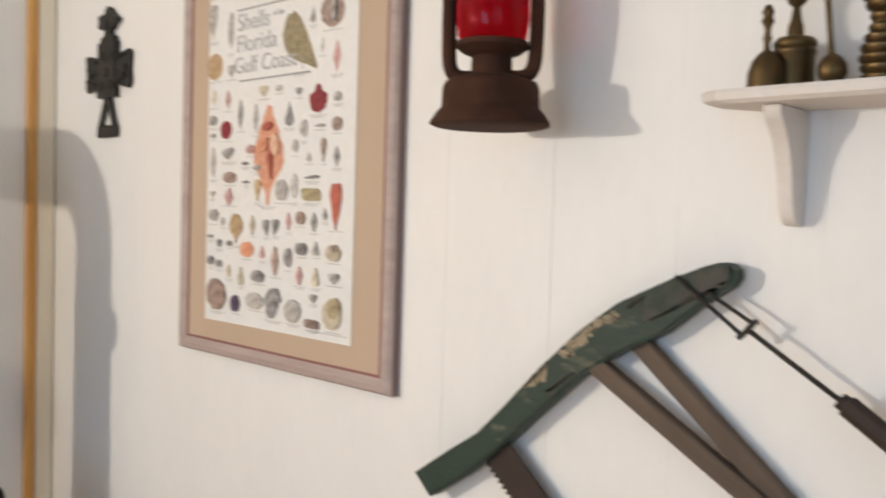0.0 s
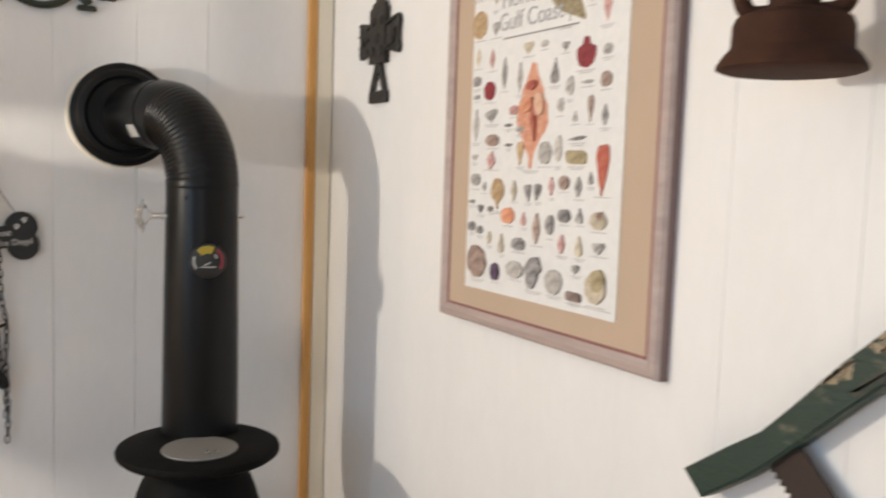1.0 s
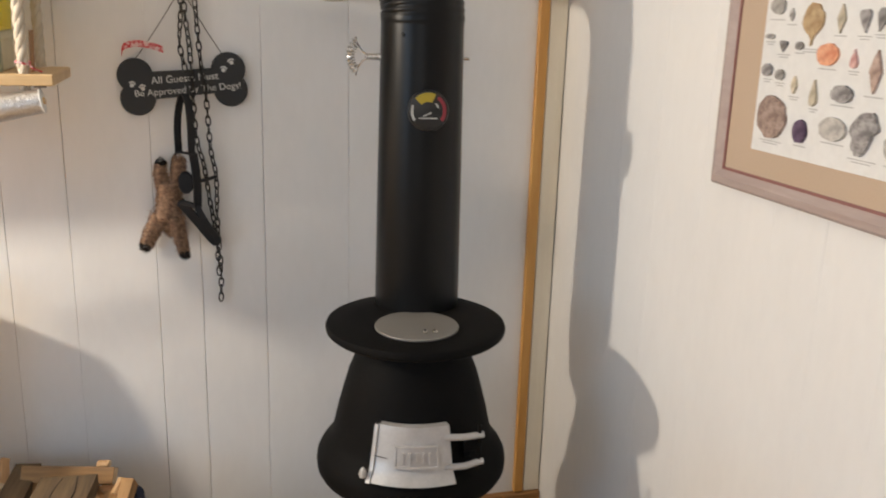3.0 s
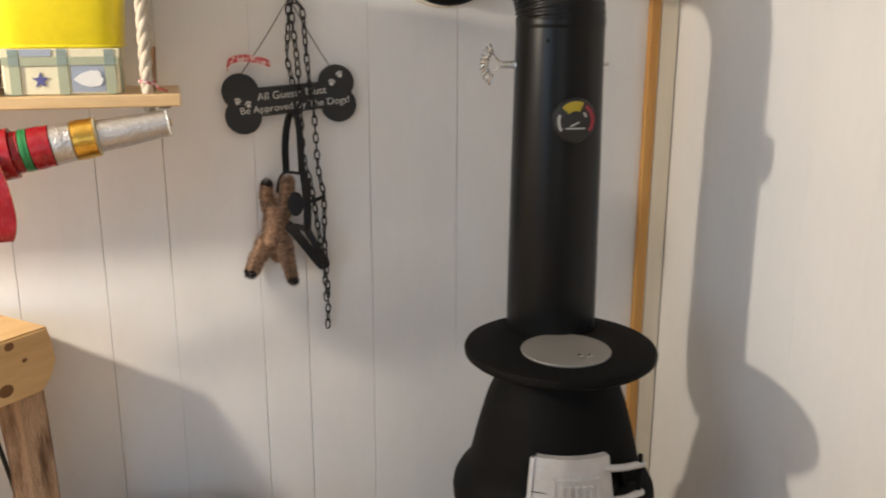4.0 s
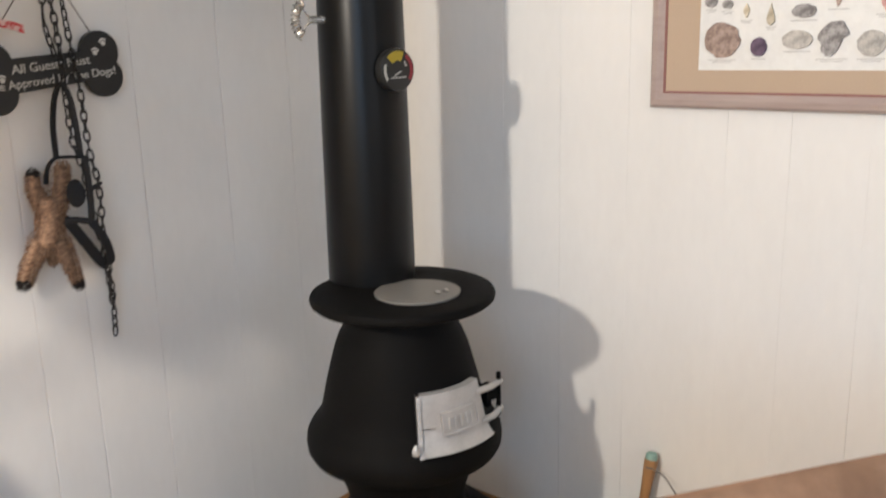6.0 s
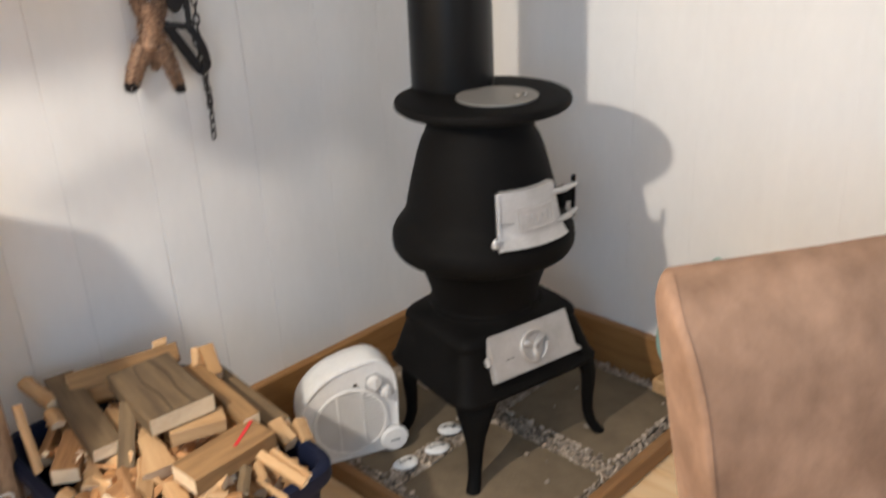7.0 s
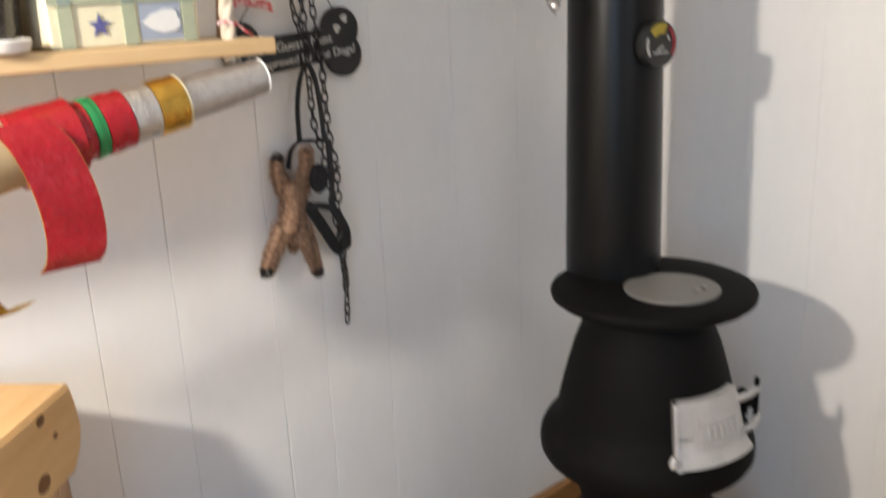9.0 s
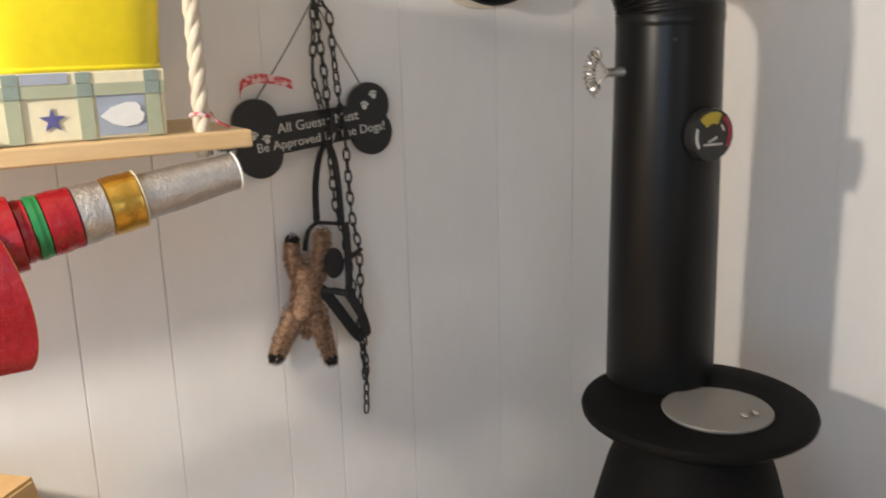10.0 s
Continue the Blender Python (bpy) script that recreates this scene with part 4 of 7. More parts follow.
def shell_carton():
    """A low printed box with a star and a shell on its front."""
    c = thing("printed_carton", pose(-1.213, -0.288, SH_Z + 0.0005), "cream checked carton printed with a blue star and shell", "box")
    w, d, h = 0.162, 0.15, 0.066
    part("box_body", box(-w / 2, w / 2, 0.0, d, 0, h, 0.002), CARTON, c)
    part("box_lid", box(-w / 2 - 0.002, w / 2 + 0.002, -0.002, d + 0.002, h - 0.014, h + 0.002, 0.002), CARTON, c, "cream lid with sage bands")
    for x in (-0.064, 0.002, 0.068):
        part("printed_band", box(x - 0.007, x + 0.007, -0.0026, -0.0004, 0.001, h + 0.001), PRINT_GREEN, c, "sage green printed band")
    part("printed_band", box(-w / 2 + 0.0005, w / 2 - 0.0005, -0.0032, -0.0022, h - 0.022, h - 0.010), PRINT_GREEN, c, "sage green printed band")
    part("printed_band", box(w / 2 - 0.0005, w / 2 + 0.0026, 0.02, 0.034, 0.001, h + 0.001), PRINT_GREEN, c, "sage green printed band")
    star = [(0.0125 * (1 if k % 2 == 0 else 0.36) * math.cos(math.pi / 2 + math.pi * k / 5), 0.0125 * (1 if k % 2 == 0 else 0.42) * math.sin(math.pi / 2 + math.pi * k / 5)) for k in range(10)]
    part("star_print", prism(star, -0.0012, 0), PRINT_NAVY, c, "blue printed star", at=pose(-0.030, -0.0006, 0.022))
    part("panel_print", box(0.013, 0.060, -0.0012, 0, 0.004, 0.045), PRINT_BLUE, c, "blue-grey printed panel")
    sh = [(-0.023, 0.0), (-0.012, 0.0085), (0.002, 0.0130), (0.013, 0.0125), (0.017, 0.0080), (0.016, 0.0045), (0.020, 0.0010), (0.018, -0.006), (0.013, -0.0100), (0.0, -0.0115), (-0.012, -0.0080)]
    for x0, x1, mt, lb in ((-0.055, -0.012, PRINT_BLUE, "blue-grey printed panel on the lid"), (-0.005, 0.009, PRINT_TEAL, "teal printed square on the lid"), (0.061, 0.075, PRINT_TEAL, "teal printed square on the lid"), (-0.071, -0.057, PRINT_TEAL, "teal printed square on the lid")):
        part("lid_print", box(x0, x1, -0.0034, -0.0018, h - 0.009, h + 0.0012), mt, c, lb)
    for x in (-0.064, 0.002, 0.068):
        part("print_crossing", box(x - 0.007, x + 0.007, -0.0040, -0.0030, h - 0.022, h - 0.010), PRINT_TEAL, c, "darker teal printed crossing")
    part("shell_print", prism(sh, -0.0022, -0.0010), PAPER, c, "white printed shell", at=pose(0.038, -0.0006, 0.023))


def yellow_tub():
    t = thing("plastic_tub", pose(-1.214, -0.214, SH_Z + 0.0685), "bright yellow plastic tub standing on the carton", "tub")
    n = 36
    rings = []
    for a, b, z in ((0.086, 0.070, 0.0), (0.089, 0.073, 0.004), (0.097, 0.081, 0.12), (0.101, 0.085, 0.122), (0.101, 0.085, 0.128), (0.096, 0.080, 0.128), (0.088, 0.072, 0.01)):
        rings.append(superloop(a, b, z, n, 5))
    b = bmesh.new()
    put_rings(b, rings)
    bmesh.ops.recalc_face_normals(b, faces=b.faces)
    part("tub_body", b, YELLOW, t, "", True)
    part("rim", tube([(x, y, 0.126) for x, y, z in superloop(0.1005, 0.0845, 0, n, 5) + superloop(0.1005, 0.0845, 0, n, 5)[:1]], 0.0035, 6), YELLOW, t, "rolled yellow rim", True)
    part("base_ring", tube([(x, y, 0.003) for x, y, z in superloop(0.088, 0.072, 0, n, 5) + superloop(0.088, 0.072, 0, n, 5)[:1]], 0.0028, 6), YELLOW, t, "moulded base ring", True)


def dark_basket():
    b = lathe([(0.03, 0), (0.045, 0.01), (0.05, 0.06), (0.046, 0.11), (0.04, 0.112), (0.038, 0.02)], 28)
    solid("dark_jar", b, DARKWOOD, pose(-1.352, -0.235, SH_Z + 0.0005), "dark brown jar on the pine shelf", "jar", smooth=True)


def storage_cartons():
    for x0, x1, z, hh, lb in ((-1.62, -1.405, SH_Z, 0.250, "plain brown storage carton on the lower shelf"), (-1.90, -1.63, SH_Z, 0.245, "plain brown storage carton at the shelf's end"),
                              (-1.60, -1.28, SH_Z + 0.306, 0.26, "plain brown storage carton on the upper shelf"), (-1.92, -1.61, SH_Z + 0.306, 0.24, "large brown storage carton on the upper shelf")):
        c = thing("storage_carton", pose((x0 + x1) / 2, -0.195, z + 0.0005), lb, "box", "cartons on the hanging shelf")
        w = (x1 - x0) / 2
        part("carton_body", box(-w, w, -0.09, 0.09, 0, hh, 0.003), BURLAP, c)
        part("packing_tape", box(-w - 0.0006, w + 0.0006, -0.025, 0.025, hh - 0.05, hh + 0.0008), SHELF_PINE, c, "tan packing tape")


def white_dish():
    b = lathe([(0.02, 0), (0.03, 0.002), (0.034, 0.012), (0.032, 0.014), (0.026, 0.005)], 28)
    solid("white_dish", b, WHITE_PL, pose(-1.345, -0.285, SH_Z + 0.0005) @ pose(0, 0.0, 0), "small white dish at the shelf's edge", "dish", smooth=True)


def ribbon_rail():
    """Spools of ribbon threaded on a rod that hangs askew below the shelf."""
    a, b = Vector((-1.066, -0.296, 1.196)), Vector((-1.60, -0.300, 1.104))
    d = (b - a).normalized()
    m = Matrix.Translation(a) @ d.to_track_quat("Z", "Y").to_matrix().to_4x4()
    s = thing("ribbon_rail", m, "rod of wide ribbon spools hung below the shelf", "ribbon rail")
    part("rod", tube([(0, 0, -0.004), (0, 0, 0.55)], 0.006, 10), SHELF_PINE, s, "thin wooden rod", True)
    z = 0.0
    spools = [(0.105, 0.0205, 0.0245, SILVER_RIB, "silver foil ribbon spool"), (0.003, 0.0295, 0.0295, CARTON, "cream spool flange"), (0.033, 0.0302, 0.0302, GOLD_RIB, "gold ribbon spool"),
              (0.030, 0.0300, 0.0305, SILVER_RIB, "silver ribbon spool"), (0.030, 0.0315, 0.032, RED_RIB, "red ribbon spool"), (0.013, 0.032, 0.0325, GREEN_RIB, "green ribbon spool"),
              (0.012, 0.0315, 0.032, RED_RIB, "red ribbon spool"), (0.064, 0.038, 0.039, RED_RIB, "wide red ribbon spool"), (0.05, 0.034, 0.035, BURLAP, "burlap ribbon spool"), (0.032, 0.035, 0.035, GOLD_RIB, "gold satin ribbon spool")]
    for w, r0, r1, mt, lb in spools:
        prof = [(r0 * 0.55, z + 0.0004), (r0 - 0.001, z + 0.0004), (r0, z + 0.0012)]
        prof += [(r0 + (r1 - r0) * k / 6 + 0.0005 * math.sin(5 * k), z + 0.0012 + (w - 0.0024) * k / 6) for k in range(1, 6)]
        prof += [(r1, z + w - 0.0012), (r1 - 0.001, z + w - 0.0004), (r1 * 0.55, z + w - 0.0004)]
        part("spool", lathe(prof, 32), mt, s, lb, True)
        z += w
    part("spool_end", lathe([(0.008, -0.001), (0.0205, -0.001), (0.0215, 0.0005), (0.0205, 0.002), (0.008, 0.002)], 28), PAPER, s, "white cardboard spool end", True)
    # the loose end of the wide red ribbon hangs down in a curl
    c = m @ Vector((0, 0, 0.274))
    side = Vector((1, 0, 0)) * 0.029
    line = smooth_line([c + Vector(p) for p in ((-0.012, -0.030, 0.028), (0.002, -0.044, 0.004), (0.014, -0.050, -0.04), (0.018, -0.049, -0.078), (0.015, -0.048, -0.104), (0.009, -0.042, -0.117))], 6)
    rb = bmesh.new()
    rings = []
    for i, p in enumerate(line):
        dd = (line[min(i + 1, len(line) - 1)] - line[max(i - 1, 0)]).normalized()
        nn = dd.cross(side.normalized()).normalized() * 0.0006
        rings.append([p - side - nn, p + side - nn, p + side + nn, p - side + nn])
    put_rings(rb, rings)
    bmesh.ops.recalc_face_normals(rb, faces=rb.faces)
    bmesh.ops.transform(rb, matrix=m.inverted(), verts=rb.verts)
    part("ribbon_tail", rb, RED_RIB, s, "loose wide red ribbon end with wired edge", True)
    for sg in (-1, 1):
        part("wired_edge", tube([m.inverted() @ (p + side * sg) for p in line], 0.0006, 5), GOLD_RIB, s, "gold wired ribbon edge", True)
    c2 = m @ Vector((0, 0, 0.357))
    line = smooth_line([c2 + Vector(p) for p in ((0.0, -0.036, 0.01), (0.0, -0.046, -0.05), (0.004, -0.048, -0.11), (0.02, -0.04, -0.135), (0.045, -0.03, -0.132))], 6)
    rb = bmesh.new()
    rings = []
    side = Vector((0.6, 0.2, 0)) * 0.022
    for i, p in enumerate(line):
        dd = (line[min(i + 1, len(line) - 1)] - line[max(i - 1, 0)]).normalized()
        nn = dd.cross(side.normalized()).normalized() * 0.0006
        rings.append([p - side - nn, p + side - nn, p + side + nn, p - side + nn])
    put_rings(rb, rings)
    bmesh.ops.recalc_face_normals(rb, faces=rb.faces)
    bmesh.ops.transform(rb, matrix=m.inverted(), verts=rb.verts)
    part("ribbon_tail", rb, GOLD_RIB, s, "loose gold satin ribbon end", True)
    for zz in (0.004, 0.49):
        q = m @ Vector((0, 0, zz))
        part("eye_plate", box(-0.009, 0.009, -0.009, 0.009, -0.0035, 0.0003), CORD, s, "small screwed eye plate", at=m.inverted() @ Matrix.Translation((q.x, q.y + 0.014, SH_Z - 0.019)))
        part("hanging_wire", tube([m.inverted() @ q, m.inverted() @ Vector((q.x, q.y + 0.012, SH_Z - 0.010))], 0.0016, 5), CORD, s, "thin hanging wire")


hanging_shelf()
shell_carton()
yellow_tub()
dark_basket()
storage_cartons()
white_dish()
ribbon_rail()


# ---- log bench, cords ----
def log_bench():
    b = thing("log_bench", pose(-1.295, -0.150, 0, 0, 0, 44), "rustic bench with a thick pine slab on peeled log legs", "bench")
    # local -x runs along the slab's front edge, y goes back to the wall
    out = [(0.0, 0.835), (0.008, 0.805), (0.012, 0.77), (0.0, 0.742), (-0.02, 0.722), (-0.70, 0.722), (-0.70, 0.835)]
    part("slab", prism(out, 0.0, 0.185, 0.004, 2), SLAB, b, "thick yellow pine slab")
    bm = bmesh.new()
    back = [(-0.03, 0.1865), (-0.70, 0.1865), (-0.70, 0.84), (-0.14, 0.315)]
    put_rings(bm, [[(px, py, z) for px, py in back] for z in (0.795, 0.832)])
    bmesh.ops.recalc_face_normals(bm, faces=bm.faces)
    part("back_board", bm, SLAB, b, "pine board that fills the corner behind the slab")
    for x, z, s in ((-0.090, 0.748, 0.014), (-0.075, 0.822, 0.009), (-0.050, 0.79, 0.005), (-0.3, 0.78, 0.011)):
        part("knot", lathe([(0.001, 0), (s * 0.9, 0.0005), (s, 0.0012), (0.001, 0.0016)], 14), KNOT, b, "dark knot", at=pose(x, 0.0005, z, 90, 0, 0) @ Matrix.Diagonal((1, 0.8, 1, 1)))
    r = random.Random(9)
    for cx, cy in ((-0.045, 0.07), (-0.60, 0.09)):
        rings = []
        n = 26
        ph = [r.uniform(0, 6.28) for _ in range(6)]
        for k in range(34):
            z = 0.722 * k / 33
            bow = 0.003 + 0.012 * math.sin(math.pi * k / 33)
            ring = []
            for i in range(n):
                t = 2 * math.pi * i / n
                rad = 0.037 + 0.004 * math.sin(3 * t + ph[0] + 2 * z) + 0.0035 * math.sin(5 * t + ph[1] + 5 * z) + 0.0028 * math.sin(9 * t + ph[2] - 7 * z) + 0.004 * math.sin(9 * z + ph[3])
                ring.append((cx - 0.012 + 0.022 * z + bow + rad * math.cos(t), cy - bow - 0.008 - 0.012 * z + rad * math.sin(t), z))
            rings.append(ring)
        bm = bmesh.new()
        put_rings(bm, rings)
        bmesh.ops.recalc_face_normals(bm, faces=bm.faces)
        part("log_leg", bm, LOG, b, "knobbly peeled log leg", True)


def cord(name, pts, r, mat, label, category="cable"):
    solid(name, tube(smooth_line(pts, 8), r, 7), mat, Matrix(), label, category, smooth=True)


def white_tote():
    t = thing("plastic_tote", pose(-1.560, -0.078, 0.0005, 0, 0, -6), "grubby white plastic tote on the floor by the bench", "tote")
    b = bmesh.new()
    put_rings(b, [superloop(a, c, z, 40, 16) for a, c, z in ((0.106, 0.049, 0), (0.110, 0.053, 0.004), (0.118, 0.060, 0.222), (0.120, 0.062, 0.224), (0.120, 0.062, 0.232), (0.116, 0.058, 0.236))])
    bmesh.ops.recalc_face_normals(b, faces=b.faces)
    part("tote_body", b, TOTE_PL, t, "", True, angle=30)
    r = random.Random(6)
    for k in range(7):
        part("speck", lathe([(0.0022, 0), (0.0015, 0.0006), (0.0003, 0.0008)], 7), BLACK, t, "dark speck of dirt", at=pose(r.uniform(0.02, 0.11), r.uniform(-0.05, 0.05), 0.236, 0, 0, 0) @ Matrix.Diagonal((r.uniform(0.6, 1.2), 1.3, 1, 1)))
    solid("dark_cup", lathe([(0.020, 0), (0.026, 0.002), (0.029, 0.022), (0.026, 0.024), (0.022, 0.006)], 28), DARKWOOD, pose(-1.512, -0.100, 0.2370), "small dark cup on the white tote", "cup", smooth=True)


log_bench()
white_tote()
cord("power_cable", [(-1.43, -0.10, 0.72), (-1.396, -0.11, 0.558), (-1.384, -0.11, 0.472), (-1.384, -0.11, 0.395), (-1.380, -0.11, 0.326), (-1.404, -0.11, 0.281), (-1.434, -0.11, 0.252), (-1.50, -0.12, 0.222)], 0.0042, BLACK, "black power cable hanging behind the log leg")
cord("power_cable", [(-1.43, -0.11, 0.70), (-1.424, -0.11, 0.492), (-1.439, -0.11, 0.412), (-1.437, -0.11, 0.355), (-1.457, -0.11, 0.308), (-1.50, -0.11, 0.28)], 0.0035, BLACK, "black power cable looped beside the bench")
cord("extension_lead", [(-1.424, -0.19, 0.305), (-1.406, -0.19, 0.308), (-1.374, -0.19, 0.316), (-1.345, -0.19, 0.317), (-1.337, -0.188, 0.305), (-1.346, -0.19, 0.291), (-1.369, -0.19, 0.279), (-1.405, -0.188, 0.296), (-1.43, -0.185, 0.30)], 0.0025, WHITE_PL, "white cord looped round the log leg")
cord("extension_lead", [(-1.42, -0.186, 0.305), (-1.453, -0.19, 0.273), (-1.478, -0.19, 0.201), (-1.49, -0.19, 0.10), (-1.50, -0.20, 0.004)], 0.0025, WHITE_PL, "white cord trailing down to the floor")
cord("extension_lead", [(-1.455, -0.193, 0.272), (-1.43, -0.19, 0.264), (-1.432, -0.19, 0.206), (-1.444, -0.19, 0.179), (-1.45, -0.20, 0.09), (-1.46, -0.21, 0.004)], 0.0025, WHITE_PL, "white cord hanging in a bend to the floor")


# ---- recycling bin and firewood ----
def recycling_bin():
    x0, x1, y0, y1, h = -1.318, -0.960, -0.560, -0.066, 0.345
    cx, cy, a, c = (x0 + x1) / 2, (y0 + y1) / 2, (x1 - x0) / 2, (y1 - y0) / 2
    b = thing("recycling_bin", pose(cx, cy, 0.0005), "dark navy plastic recycling bin heaped with firewood", "bin")
    bm = bmesh.new()
    rows = [(-0.045, 0.0), (-0.040, 0.004), (-0.014, 0.30), (-0.013, 0.312), (0.0, 0.314), (0.002, 0.322), (0.0015, 0.341), (-0.003, 0.345), (-0.013, 0.345), (-0.017, 0.338), (-0.019, 0.30), (-0.044, 0.012)]
    put_rings(bm, [superloop(a + o, c + o, z, 48, 9) for o, z in rows])
    bmesh.ops.recalc_face_normals(bm, faces=bm.faces)
    part("bin_body", bm, BIN, b, "navy plastic tub with a rolled rim", True)
    side = pose(-a + 0.0158, 0.02, 0.262, 0, 0, -90) @ pose(0, 0, 0, -5.0, 0, 0)
    part("lettering", text_bm("EAST YORK", 0.030), PALE_INK, b, "white words EAST YORK", at=side)
    part("lettering", text_bm("RECYCLES", 0.028), PALE_INK, b, "white word RECYCLES", at=side @ pose(0, 0, -0.034))
    for w, z in ((0.10, -0.062),):
        part("text_bar", box(-w / 2, w / 2, -0.0006, 0.0004, z - 0.0032, z + 0.0032), PALE_INK, b, "white unreadable line", at=side)
    front = pose(0.014, -c + 0.0180, 0.252, 0, 0, 0) @ pose(0, 0, 0, -5.0, 0, 0)
    lg = bmesh.new()
    for dx, dz in ((0, 0), (0.017, 0), (-0.017, 0), (0.0085, 0.0147), (-0.0085, 0.0147), (0.0085, -0.0147), (-0.0085, -0.0147)):
        pts = [(dx + 0.0075 * math.cos(t), -0.0006, dz + 0.0075 * math.sin(t)) for t in [2 * math.pi * k / 12 for k in range(13)]]
        put_tube(lg, pts, 0.0016, 4)
    for a0, a1 in ((1.9, 4.3), (-1.2, 1.2)):
        put_tube(lg, [(0.034 * math.cos(t), -0.0006, 0.034 * math.sin(t)) for t in [a0 + (a1 - a0) * k / 14 for k in range(15)]], 0.0018, 4)
    part("emblem", lg, PALE_INK, b, "white ring-cluster emblem", at=front)
    sc = bmesh.new()
    put_tube(sc, [(0.06, -0.0004, 0.06), (0.085, -0.0004, 0.03), (0.10, -0.0004, 0.02), (0.11, -0.0004, 0.055), (0.15, -0.0004, 0.07)], 0.001, 4)
    part("scratch", sc, GREY_INK, b, "pale scratch", at=front)


def piece(place, turn, size, mat, kind, label):
    """A piece of firewood by its middle, turn and size; kind 0 sawn, 1 split wedge, 2 rough split, 3 tapering wedge."""
    ln, w, t = size
    r = random.Random(label + str(place))
    n = 3 if kind == 0 else 6
    sect = {0: [(-0.5, -0.5), (0.5, -0.5), (0.5, 0.5), (-0.5, 0.5)], 1: [(-0.5, -0.45), (0.5, -0.5), (0.46, 0.1), (-0.12, 0.5)],
            2: [(-0.5, -0.40), (0.28, -0.5), (0.5, 0.12), (0.05, 0.5), (-0.44, 0.30)], 3: [(-0.5, -0.5), (0.5, -0.5), (0.5, 0.35), (-0.42, 0.5)]}[kind]
    lean = r.uniform(-0.12, 0.12)
    rings = []
    for k in range(n):
        u = k / (n - 1)
        j = 0.012 if kind == 0 else 0.028
        g = 0.22 + 0.78 * u if kind == 3 else 1.0
        end = 0.0 if 0 < k < n - 1 else 1.0
        rings.append([(-ln / 2 + ln * u + end * (lean * y * w + r.gauss(0, 0.0012)), (y * g + r.gauss(0, j)) * w, (z * (0.5 + 0.5 * g) + r.gauss(0, j)) * t) for y, z in sect])
    bm = bmesh.new()
    put_rings(bm, rings)
    bmesh.ops.recalc_face_normals(bm, faces=bm.faces)
    bmesh.ops.bevel(bm, geom=[e for e in bm.edges if e.calc_face_angle(0) > 0.6], offset=0.001, segments=1, affect="EDGES")
    for f in bm.faces:
        f.material_index = 1 if abs(f.normal.x) > 0.8 else 0
    ob = link_mesh("firewood", bm, [mat, CUT_END])
    ob.matrix_world = pose(*place, *turn)
    return tagged(ob, label, "firewood", "firewood in the bin")


